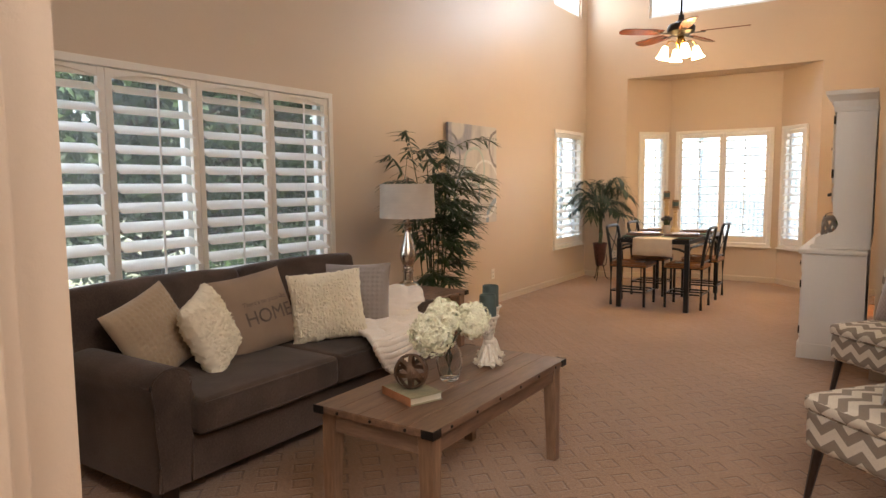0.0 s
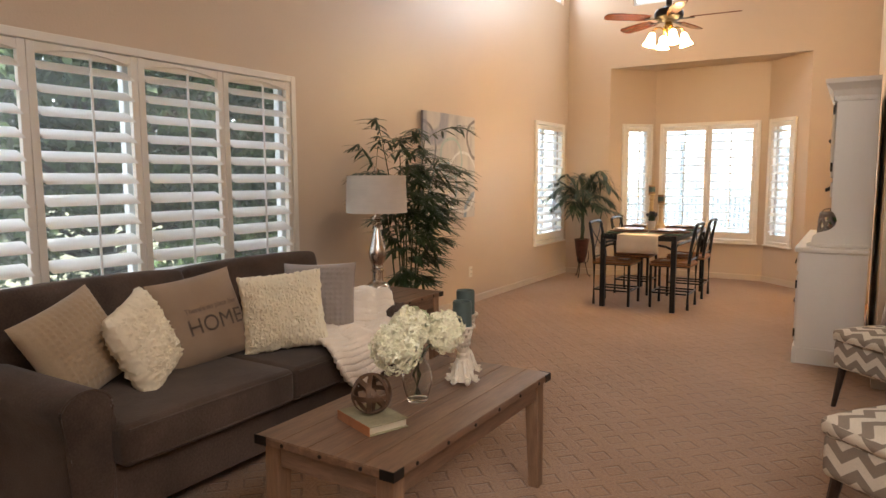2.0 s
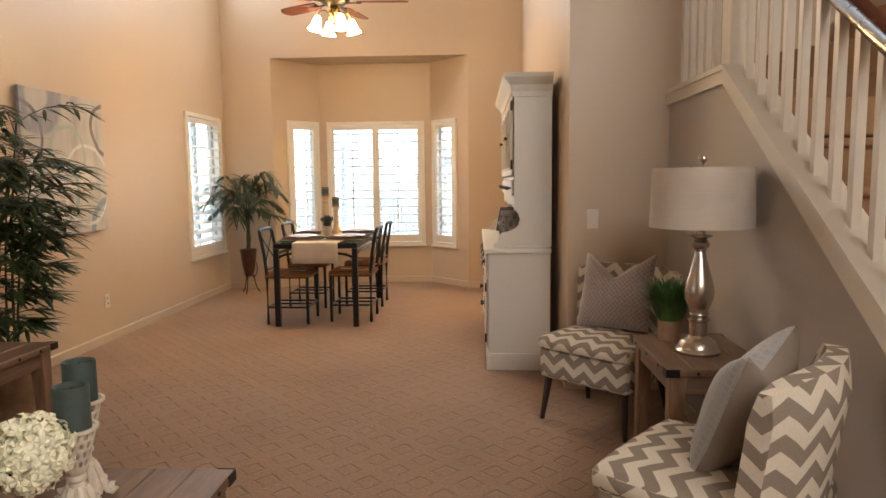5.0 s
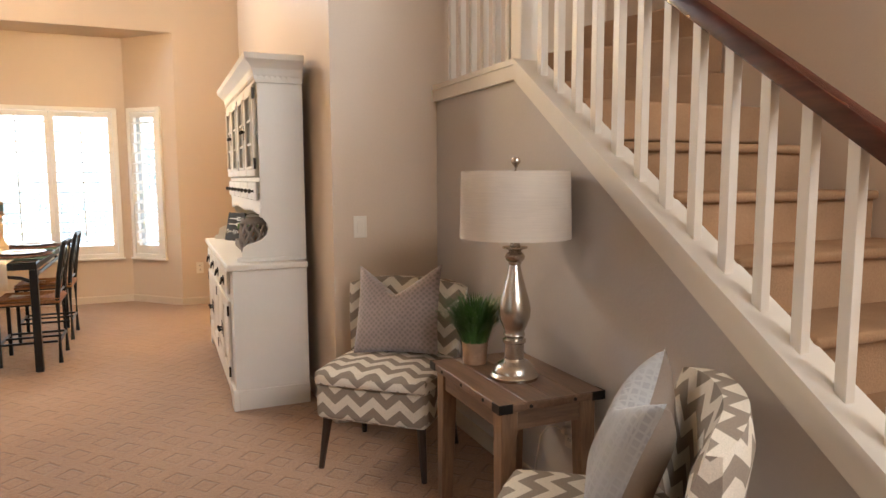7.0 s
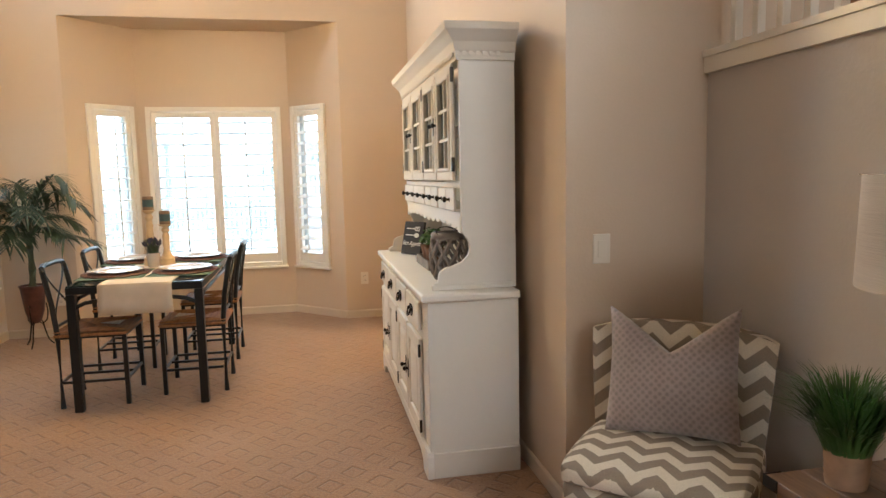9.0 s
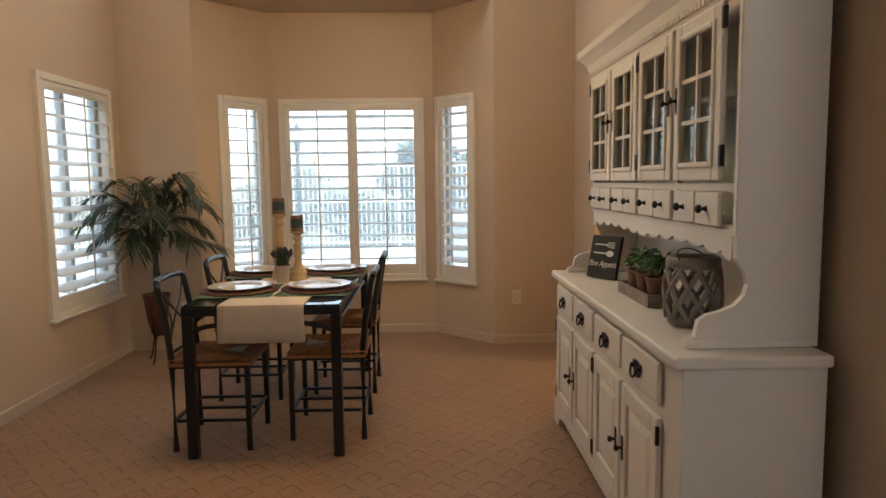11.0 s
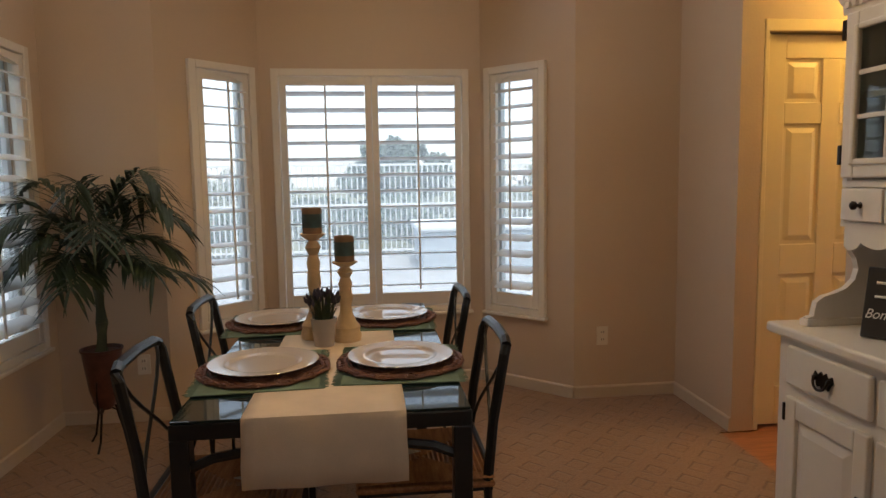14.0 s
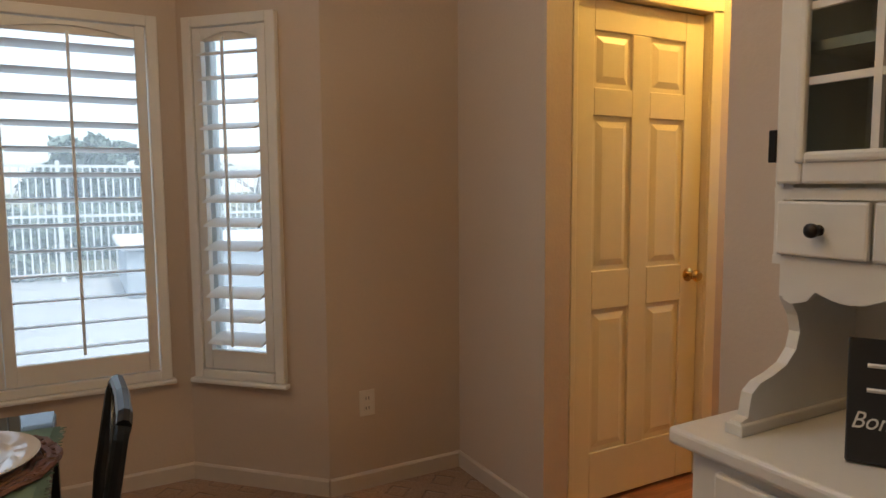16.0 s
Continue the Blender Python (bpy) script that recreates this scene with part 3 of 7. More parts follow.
railing = thing("stair_railing", "white square balusters under a dark mahogany handrail", "railing", pose(XS, 0, 0), kind="structure")
X0, X1 = -0.022, 0.12
part("cap", prism([(YJ - 0.002, 1.785), (4.88, 1.785), (Y_FOOT, cap_z(Y_FOOT) - 0.03), (Y_FOOT, cap_z(Y_FOOT)), (4.88, 1.81), (YJ - 0.002, 1.81)], (X0 - 0.008, X1), "X"), TRIM, railing)
part("stringer_board", prism([(YJ - 0.002, 1.725), (4.89, 1.725), (Y_FOOT, cap_z(Y_FOOT) - 0.13), (Y_FOOT, cap_z(Y_FOOT) - 0.031), (4.88, 1.784), (YJ - 0.002, 1.784)], (X0, -0.001), "X"), TRIM, railing)
part("newel", boxes((0.005, 0.095, 4.875, 4.965, 1.745, 2.78), bevel=0.006), TRIM, railing)


def rail_z(y):
    return cap_z(y) + 0.655 - 0.085 * (4.81 - y) / 2.2


y = 4.774
while y > Y_FOOT + 0.1:
    zc = cap_z(y)
    bm = bmesh.new()
    prism([(y - 0.016, zc - 0.012), (y + 0.016, zc - 0.0), (y + 0.016, rail_z(y) + 0.02), (y - 0.016, rail_z(y) + 0.005)], (0.034, 0.066), "X", bm=bm, bevel=0.002)
    part("baluster", bm, TRIM, railing)
    y -= 0.1245
first = None
for k in range(6):
    at = pose(0.05, 5.687 - 0.127 * k, 1.81)
    if first is None:
        first = part("baluster", boxes((-0.016, 0.016, -0.016, 0.016, 0, 0.90), bevel=0.003), TRIM, railing, at=at)
    else:
        twin(first, at)
rail_profile = [(-0.032, 0.0), (0.032, 0.0), (0.036, 0.03), (0.028, 0.062), (0.0, 0.074), (-0.028, 0.062), (-0.036, 0.03)]


def handrail(name, p0, p1):
    bm = bmesh.new()
    rings = [[bm.verts.new((0.05 + a, p[0], p[1] + b)) for a, b in rail_profile] for p in (p0, p1)]
    for i in range(7):
        bm.faces.new((rings[0][i], rings[0][(i + 1) % 7], rings[1][(i + 1) % 7], rings[1][i]))
    bm.faces.new(rings[0])
    bm.faces.new(rings[1][::-1])
    part(name, bm, HANDRAIL, railing, "dark red mahogany handrail", smooth=True)


handrail("handrail", (4.88, rail_z(4.88)), (Y_FOOT - 0.05, rail_z(Y_FOOT - 0.05)))
handrail("handrail", (4.96, 2.69), (YJ - 0.002, 2.69))

# ---- six-panel door in the hall ----


def panel_door(name, m, w, h, material, label, knob_x):
    d = thing(name, label, "door", m, kind="structure")
    part("slab", boxes((0, w, 0.012, 0.045, 0.012, h)), material, d)
    st, mid = 0.11, 0.10
    x = [st, w / 2 - mid / 2, w / 2 + mid / 2, w - st]
    rows = ((0.22, 0.82), (0.98, 1.60), (1.71, 1.93))
    rails = [0.012, rows[0][0], rows[0][1], rows[1][0], rows[1][1], rows[2][0], rows[2][1], h]
    fr = [(0, st, 0, 0.013, 0.012, h), (w - st, w, 0, 0.013, 0.012, h), (x[1], x[2], 0, 0.013, rails[1], rails[6])]
    fr += [(st, w - st, 0, 0.013, rails[i], rails[i + 1]) for i in (0, 6)]
    fr += [(a, b, 0, 0.013, rails[i], rails[i + 1]) for i in (2, 4) for a, b in ((x[0], x[1]), (x[2], x[3]))]
    part("stile_and_rail", boxes(*fr, bevel=0.004), material, d)
    for a, b in ((x[0], x[1]), (x[2], x[3])):
        for z0, z1 in rows:
            bm = bmesh.new()
            o, i = 0.018, 0.045
            r0 = [bm.verts.new(p) for p in ((a + o, 0.0125, z0 + o), (b - o, 0.0125, z0 + o), (b - o, 0.0125, z1 - o), (a + o, 0.0125, z1 - o))]
            r1 = [bm.verts.new(p) for p in ((a + i, 0.002, z0 + i), (b - i, 0.002, z0 + i), (b - i, 0.002, z1 - i), (a + i, 0.002, z1 - i))]
            bm.faces.new(r1)
            for k in range(4):
                bm.faces.new((r0[k], r0[(k + 1) % 4], r1[(k + 1) % 4], r1[k]))
            part("raised_panel", bm, material, d)
    part("door_knob", lathe([(0, 0.0), (0.030, 0.0), (0.030, 0.005), (0.010, 0.009), (0.009, 0.03), (0.022, 0.038), (0.027, 0.052), (0.02, 0.066), (0, 0.07)], 20, pose(0, 0, 0, 90, 0, 0)), BRASS, d, "polished brass knob", smooth=True, at=pose(knob_x, 0.0, 0.93))
    hg = None
    for z in (0.22, 1.05, 1.80):
        at = pose(-0.008, -0.004, z)
        if hg is None:
            hg = part("hinge", boxes((-0.006, 0.012, 0.0, 0.006, -0.045, 0.045), bevel=0.002), BRASS, d, "brass butt hinge", at=at)
        else:
            twin(hg, at)
    return d


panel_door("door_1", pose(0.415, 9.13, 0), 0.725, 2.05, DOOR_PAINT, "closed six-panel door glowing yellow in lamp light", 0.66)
cas = thing("door_casing", "cream painted casing round the hall door", "trim", pose(0, 9.1, 0), kind="structure")
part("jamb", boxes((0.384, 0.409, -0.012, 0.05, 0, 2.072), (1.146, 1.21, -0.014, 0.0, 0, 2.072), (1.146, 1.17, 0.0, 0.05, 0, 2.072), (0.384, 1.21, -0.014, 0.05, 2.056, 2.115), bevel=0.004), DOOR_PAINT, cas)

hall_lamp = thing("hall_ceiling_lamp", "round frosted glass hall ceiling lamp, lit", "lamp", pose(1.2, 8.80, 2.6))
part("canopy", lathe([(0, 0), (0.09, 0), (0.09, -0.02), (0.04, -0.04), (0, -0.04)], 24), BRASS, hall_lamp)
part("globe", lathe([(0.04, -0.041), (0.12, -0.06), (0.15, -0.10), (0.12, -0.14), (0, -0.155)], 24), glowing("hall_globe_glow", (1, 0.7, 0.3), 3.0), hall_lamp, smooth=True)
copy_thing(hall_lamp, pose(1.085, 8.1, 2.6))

# ---- outlets and switch ----


def wall_plate(name, m, kind_of):
    o = thing(name, "cream plastic %s plate on the wall" % kind_of, kind_of, m)
    part("plate", boxes((-0.036, 0.036, -0.007, -0.0005, -0.058, 0.058), bevel=0.003), PLATE_PLASTIC, o)
    if kind_of == "outlet":
        for z in (0.022, -0.022):
            s = part("socket", boxes((-0.016, 0.016, -0.0095, -0.007, z - 0.014, z + 0.014), bevel=0.002), PLATE_PLASTIC, o)
            part("slot", boxes((-0.008, -0.005, -0.0105, -0.0085, z - 0.006, z + 0.007), (0.005, 0.008, -0.0105, -0.0085, z - 0.006, z + 0.007)), DARK_SLOT, s)
    else:
        part("rocker", boxes((-0.017, 0.017, -0.011, -0.007, -0.033, 0.033), bevel=0.002), PLATE_PLASTIC, o)


wall_plate("outlet", frame_of((XL, 6.99), (0, 1)) @ pose(0, 0, 0.34), "outlet")
wall_plate("outlet", frame_of((-0.21, YF), (1, 0)) @ pose(0, 0, 0.385), "outlet")
wall_plate("outlet", frame_of((-2.89, YF), (1, 0)) @ pose(0, 0, 0.33), "outlet")
wall_plate("outlet", frame_of((XS, 4.45), (0, -1)) @ pose(0, 0, 0.33), "outlet")
cord = thing("lamp_cord", "white lamp cord plugged in behind the end table", "cord", pose(XS - 0.035, 4.45, 0.35))
part("plug", boxes((-0.005, 0.026, -0.014, 0.014, -0.014, 0.014), bevel=0.004), PLATE_PLASTIC, cord)
part("cable", tube([(0.0, 0, 0), (-0.02, 0.02, 0.012), (-0.035, 0.06, 0.0), (-0.03, 0.12, -0.06), (-0.02, 0.16, -0.16), (-0.03, 0.17, -0.26), (-0.05, 0.14, -0.342)], 0.0032, 6), PLATE_PLASTIC, cord, smooth=True)
wall_plate("light_switch", frame_of((0.405, YJ), (1, 0)) @ pose(0, 0, 1.056), "switch")

# ---- white hutch ----
# local frame: x along the front from its far end towards the entry, y to the wall, z up
HL, UL = 1.785, 1.735
hutch = thing("hutch", "tall white painted dining hutch with glazed doors and dark bronze pulls", "hutch", frame_of((-0.215, 7.982), (0, -1)))
COLS = [0.066 + 0.40 * k for k in range(4)]
CW = 0.372
part("base_body", boxes((0.0, HL, 0.0, 0.415, 0.10, 0.80), bevel=0.004), HUTCH, hutch)
plinth = [(-0.012, 0.0), (0.10, 0.0), (0.12, 0.045), (0.2, 0.07), (HL - 0.2, 0.07), (HL - 0.12, 0.045), (HL - 0.10, 0.0), (HL + 0.012, 0.0), (HL + 0.012, 0.10), (HL + 0.006, 0.12), (-0.006, 0.12), (-0.012, 0.10)]
part("plinth", prism(plinth, (-0.016, 0.014), "Y"), HUTCH, hutch)
for x in (HL - 0.008, -0.012):
    part("plinth_end", boxes((x, x + 0.02, 0.0145, 0.415, 0, 0.115), bevel=0.003), HUTCH, hutch)
part("worktop", boxes((-0.04, HL + 0.022, -0.03, 0.42, 0.801, 0.838), bevel=0.01, seg=3), HUTCH, hutch)


def raised(bm, a, b, y, z0, z1, o=0.012, i=0.04, rise=0.012):
    r0 = [bm.verts.new(p) for p in ((a, y, z0), (b, y, z0), (b, y, z1), (a, y, z1))]
    r1 = [bm.verts.new(p) for p in ((a + i, y - rise, z0 + i), (b - i, y - rise, z0 + i), (b - i, y - rise, z1 - i), (a + i, y - rise, z1 - i))]
    bm.faces.new(r1)
    for k in range(4):
        bm.faces.new((r0[k], r0[(k + 1) % 4], r1[(k + 1) % 4], r1[k]))
    return bm


def bat_pull():
    """Scalloped back plate with a drop bail."""
    out = [(-0.046, 0.006), (-0.038, 0.024), (-0.022, 0.014), (-0.012, 0.028), (0, 0.018), (0.012, 0.028), (0.022, 0.014), (0.038, 0.024), (0.046, 0.006),
           (0.034, -0.008), (0.026, -0.024), (0.012, -0.018), (0, -0.032), (-0.012, -0.018), (-0.026, -0.024), (-0.034, -0.008)]
    bm = prism(out, (-0.004, 0), "Y")
    tube([(0.032 * math.cos(a), -0.012 - 0.008 * math.sin(a), 0.004 - 0.030 * math.sin(a)) for a in [math.pi * k / 8 for k in range(9)]], 0.0045, 8, bm)
    for sx in (-1, 1):
        lathe([(0, 0), (0.009, 0), (0.007, 0.010), (0, 0.014)], 10, pose(sx * 0.032, -0.003, 0.006, 90, 0, 0), bm)
    return bm


def drop_handle():
    bm = prism([(-0.007, -0.045), (0.007, -0.045), (0.010, -0.02), (0.006, 0.0), (0.010, 0.02), (0.006, 0.045), (-0.006, 0.045), (-0.010, 0.02), (-0.006, 0), (-0.010, -0.02)], (-0.003, 0), "Y")
    lathe([(0, 0), (0.006, 0), (0.006, 0.012), (0.012, 0.018), (0.011, 0.026), (0, 0.03)], 12, pose(0, -0.002, 0, 90, 0, 0), bm)
    return bm


def knob():
    return lathe([(0, 0), (0.011, 0), (0.006, 0.004), (0.006, 0.014), (0.014, 0.02), (0.014, 0.027), (0.008, 0.033), (0, 0.034)], 16, pose(0, 0, 0, 90, 0, 0))


pull0 = None
for k, x in enumerate(COLS):
    dr = part("drawer", boxes((x, x + CW, -0.020, -0.001, 0.645, 0.778), bevel=0.007), HUTCH, hutch)
    part("pull", bat_pull(), BRONZE, dr, "dark bronze bail pull", at=pose(x + CW / 2, -0.021, 0.708))
    dd = part("cabinet_door", raised(bmesh.new(), x + 0.054, x + CW - 0.054, -0.006, 0.199, 0.541), HUTCH, hutch)
    for xs in (x, x + CW - 0.055):
        part("stile", boxes((xs, xs + 0.055, -0.020, -0.001, 0.135, 0.605), bevel=0.005), HUTCH, dd)
    for zs in (0.135, 0.54):
        part("rail", boxes((x + 0.055, x + CW - 0.055, -0.020, -0.001, zs, zs + 0.065), bevel=0.005), HUTCH, dd)
    right = k % 2 == 0
    part("handle", drop_handle(), BRONZE, dd, "dark bronze latch handle", at=pose(x + (CW - 0.028 if right else 0.028), -0.021, 0.37))
    for z in (0.19, 0.55):
        part("hinge", boxes((x + (-0.008 if right else CW - 0.004), x + (0.004 if right else CW + 0.008), -0.024, -0.012, z - 0.03, z + 0.03), bevel=0.002), BRONZE, dd)
# upper case: sides with a scooped cut-out, back, shelf, doors, drawers, valance and crown
UY, UB = 0.18, 0.43
side = [(0.045, 0.839), (0.045, 0.866), (0.066, 0.872), (0.070, 0.895), (0.075, 0.918), (0.10, 0.936), (0.14, 0.946), (0.18, 0.962), (0.208, 0.99), (0.218, 1.025), (0.208, 1.06), (0.19, 1.085), (UY, 1.10), (UY, 1.88), (UB, 1.88), (UB, 0.839)]
for x in (0.062, UL - 0.045):
    part("side_panel", prism(side, (x - 0.012, x + 0.012), "X"), HUTCH, hutch)
    part("side_shoe", boxes((x - 0.02, x + 0.02, 0.038, UB - 0.02, 0.8385, 0.862), bevel=0.003), HUTCH, hutch)
part("back_panel", boxes((0.058, UL - 0.058, UB - 0.016, UB, 0.839, 1.87)), HUTCH, hutch)
part("cupboard_floor", boxes((0.058, UL - 0.058, UY + 0.004, UB - 0.017, 1.17, 1.195)), HUTCH, hutch)
part("face_frame", boxes((0.034, UL - 0.036, UY - 0.003, UY + 0.016, 1.855, 1.88), (0.034, UL - 0.036, UY - 0.003, UY + 0.016, 1.295, 1.318), (0.034, UL - 0.036, UY - 0.003, UY + 0.016, 1.165, 1.182),
                         *[(x - 0.009, x + 0.009, UY - 0.002, UY + 0.016, 1.182, 1.855) for x in (0.044, 0.43, 0.83, 1.23, UL - 0.045)]), HUTCH, hutch)
part("inner_shelf", boxes((0.058, UL - 0.058, UY + 0.03, UB - 0.017, 1.58, 1.60)), HUTCH, hutch)
scallop = [(0.06, 1.166), (0.06, 1.095)]
for k in range(1, 96):
    u = k / 96
    scallop.append((0.06 + (UL - 0.12) * u, 1.122 - 0.018 * abs(math.cos(u * math.pi * 12)) - 0.012 * (abs(u - 0.5) > 0.46) - 0.006 * math.cos(u * math.pi * 4)))
scallop += [(UL - 0.06, 1.095), (UL - 0.06, 1.166)]
part("valance", prism(scallop, (UY - 0.002, UY + 0.014), "Y"), HUTCH, hutch)
HG = glass_material("hutch_glass", (0.75, 0.8, 0.8), 0.02)
for k, x in enumerate([0.045, 0.445, 0.845, 1.245]):
    w, z0, z1 = 0.372, 1.325, 1.85
    fr = 0.055
    gd = part("glazed_door", boxes((x + w / 2 - 0.007, x + w / 2 + 0.007, UY - 0.019, UY - 0.006, z0 + fr, z1 - fr)), HUTCH, hutch)
    for xs in (x, x + w - fr):
        part("stile", boxes((xs, xs + fr, UY - 0.022, UY - 0.003, z0, z1), bevel=0.006), HUTCH, gd)
    for zs in (z0, z1 - fr):
        part("rail", boxes((x + fr, x + w - fr, UY - 0.022, UY - 0.003, zs, zs + fr), bevel=0.006), HUTCH, gd)
    zm = [z0 + fr + (z1 - z0 - 2 * fr) * j / 3 for j in (1, 2)]
    for z in zm:
        part("muntin", boxes((x + fr, x + w - fr, UY - 0.018, UY - 0.007, z - 0.007, z + 0.007)), HUTCH, gd)
    g0, g1, k0, k1 = x + fr, x + w - fr, z0 + fr, z1 - fr
    part("glass_moulding", boxes((g0 - 0.014, g0 + 0.006, UY - 0.029, UY - 0.012, k0 - 0.014, k1 + 0.014), (g1 - 0.006, g1 + 0.014, UY - 0.029, UY - 0.012, k0 - 0.014, k1 + 0.014), (g0 + 0.006, g1 - 0.006, UY - 0.029, UY - 0.012, k0 - 0.014, k0 + 0.006), (g0 + 0.006, g1 - 0.006, UY - 0.029, UY - 0.012, k1 - 0.006, k1 + 0.014), bevel=0.006), HUTCH, gd)
    part("pane", boxes((x + fr - 0.004, x + w - fr + 0.004, UY - 0.006, UY - 0.004, z0 + fr - 0.004, z1 - fr + 0.004)), HG, gd)
    right = k % 2 == 0
    part("handle", drop_handle(), BRONZE, gd, "dark bronze latch handle", at=pose(x + (w - 0.027 if right else 0.027), UY - 0.023, 1.60))
    for z in (1.40, 1.80):
        part("hinge", boxes((x + (-0.014 if right else w - 0.002), x + (0.002 if right else w + 0.014), UY - 0.025, UY - 0.010, z - 0.032, z + 0.032), bevel=0.002), BRONZE, gd)
    for j in range(2):
        xa = x + 0.004 + j * 0.186
        sd = part("small_drawer", boxes((xa, xa + 0.178, UY - 0.018, UY - 0.003, 1.186, 1.292), bevel=0.005), HUTCH, hutch)
        part("knob", knob(), BRONZE, sd, "dark bronze knob", smooth=True, at=pose(xa + 0.089, UY - 0.018, 1.238))
crown = [(0.0, 0.0), (-0.012, 0.0), (-0.014, 0.03), (-0.02, 0.04), (-0.03, 0.075), (-0.055, 0.105), (-0.07, 0.12), (-0.075, 0.15), (0.0, 0.15)]
bm = bmesh.new()
path = [((0.033, UB), (-1, 0)), ((0.033, UY - 0.003), (-1, -1)), ((UL - 0.033, UY - 0.003), (1, -1)), ((UL - 0.033, UB), (1, 0))]
rings = [[bm.verts.new((p[0] - d[0] * a, p[1] - d[1] * a, 1.85 + b)) for a, b in crown] for p, d in path]
for r0, r1 in zip(rings, rings[1:]):
    for i in range(len(crown) - 1):
        bm.faces.new((r0[i], r0[i + 1], r1[i + 1], r1[i]))
bm.faces.new([r[-2] for r in rings])
part("crown_moulding", bm, HUTCH, hutch)
part("dentil", boxes(*[(0.04 + 0.0305 * k, 0.058 + 0.0305 * k, UY - 0.026, UY - 0.0155, 1.868, 1.886) for k in range(54)], *[(UL - 0.0215, UL - 0.0125, 0.16 + 0.0305 * k, 0.178 + 0.0305 * k, 1.868, 1.886) for k in range(7)]), HUTCH, hutch)["kind"] = "stuff"

# things on the hutch
ZH = 0.8385
vase = thing("lattice_vase", "grey stoneware vase with pierced lattice sides on the hutch", "vase", pose(-0.03, 6.60, ZH) @ Matrix.Diagonal((1.15, 1.15, 0.92, 1)))
part("body", lathe([(0, 0.002), (0.064, 0.0), (0.070, 0.012), (0.072, 0.03), (0.064, 0.03), (0.062, 0.02), (0, 0.018)], 28), STONEWARE, vase, smooth=True)
part("rim", lathe([(0.073, 0.215), (0.077, 0.225), (0.077, 0.245), (0.070, 0.255), (0.064, 0.25), (0.066, 0.215)], 28), STONEWARE, vase, smooth=True)
bm = bmesh.new()
for s in (1, -1):
    for k in range(9):
        a0 = 2 * math.pi * k / 9
        tube([((0.071 + 0.008 * math.sin(math.pi * j / 8)) * math.cos(a0 + s * 1.15 * j / 8), (0.071 + 0.008 * math.sin(math.pi * j / 8)) * math.sin(a0 + s * 1.15 * j / 8), 0.025 + 0.197 * j / 8) for j in range(9)], 0.0085, 6, bm)
part("lattice", bm, STONEWARE, vase, smooth=True)
part("wire_handle", tube([(0.074 * math.cos(a), 0.03 * math.sin(a), 0.245 + 0.035 * math.sin(a)) for a in [math.pi * k / 12 for k in range(13)]], 0.0028, 6), BRONZE, vase, "dark bent wire handle", smooth=True, at=pose(0, 0, 0, 0, 0, 40))

sign = thing("kitchen_sign", "black square kitchen sign with white fork, spoon and lettering", "sign", pose(-0.062, 7.662, ZH, 0, 0, -58) @ pose(0, 0, 0, -13, 0, 0) @ Matrix.Diagonal((0.82, 1, 0.95, 1)))
part("board", boxes((-0.115, 0.115, -0.010, 0.010, 0.003, 0.23), bevel=0.003), CHALK, sign)


def lettering(text, size, m, material, parent, name="lettering"):
    cu = bpy.data.curves.new(name, 'FONT')
    cu.body, cu.size, cu.extrude, cu.align_x, cu.shear = text, size, 0.0004, 'CENTER', 0.35 if name == "lettering" else 0.0
    tmp = bpy.data.objects.new(name, cu)
    scene.collection.objects.link(tmp)
    dg = bpy.context.evaluated_depsgraph_get()
    me = bpy.data.meshes.new_from_object(tmp.evaluated_get(dg))
    bpy.data.objects.remove(tmp)
    me.materials.clear()
    me.materials.append(material)
    ob = new(name, me)
    ob.parent, ob.matrix_basis = parent, m
    return ob


lettering("Bon Appetit", 0.044, pose(0, -0.0115, 0.065, 90, 0, 0) @ Matrix.Shear('XZ', 4, (0.0, 0.0)), CHALK_WHITE, sign)
bm = tube([(-0.08, -0.0115, 0.135), (0.02, -0.0115, 0.135)], 0.0045, 6)
lathe([(0, -0.006), (0.02, -0.003), (0.02, 0.0), (0, 0.001)], 16, pose(0.045, -0.0108, 0.135, 90, 0, 0) @ Matrix.Diagonal((1.5, 0.8, 0.15, 1)), bm)
part("spoon", bm, CHALK_WHITE, sign)
bm = tube([(-0.08, -0.0115, 0.18), (0.02, -0.0115, 0.18)], 0.0045, 6)
for dz in (-0.012, 0, 0.012):
    tube([(0.02, -0.0115, 0.18 + dz * 0.6), (0.035, -0.0115, 0.18 + dz), (0.075, -0.0115, 0.18 + dz)], 0.0035, 6, bm)
part("fork", bm, CHALK_WHITE, sign)


def blades(bm, n, h0, h1, spread, width, r0=0.02, rng=random):
    """Arching grass blades from a crown of radius r0."""
    for _ in range(n):
        a, rr = rng.uniform(0, 6.283), r0 * math.sqrt(rng.random())
        d = Vector((math.cos(a), math.sin(a), 0))
        p0 = d * rr
        h, s = rng.uniform(h0, h1), rng.uniform(0.1, 1.0) * spread
        side = Vector((-d.y, d.x, 0)) * width * 0.5
        pts = [p0, p0 + d * s * 0.25 + Vector((0, 0, h * 0.55)), p0 + d * s * 0.65 + Vector((0, 0, h * 0.9)), p0 + d * s + Vector((0, 0, h))]
        prev = None
        for i, p in enumerate(pts):
            k = 1 - i / 3.2
            cur = (bm.verts.new(p - side * k), bm.verts.new(p + side * k))
            if prev:
                bm.faces.new((prev[0], prev[1], cur[1], cur[0]))
            prev = cur
    return bm


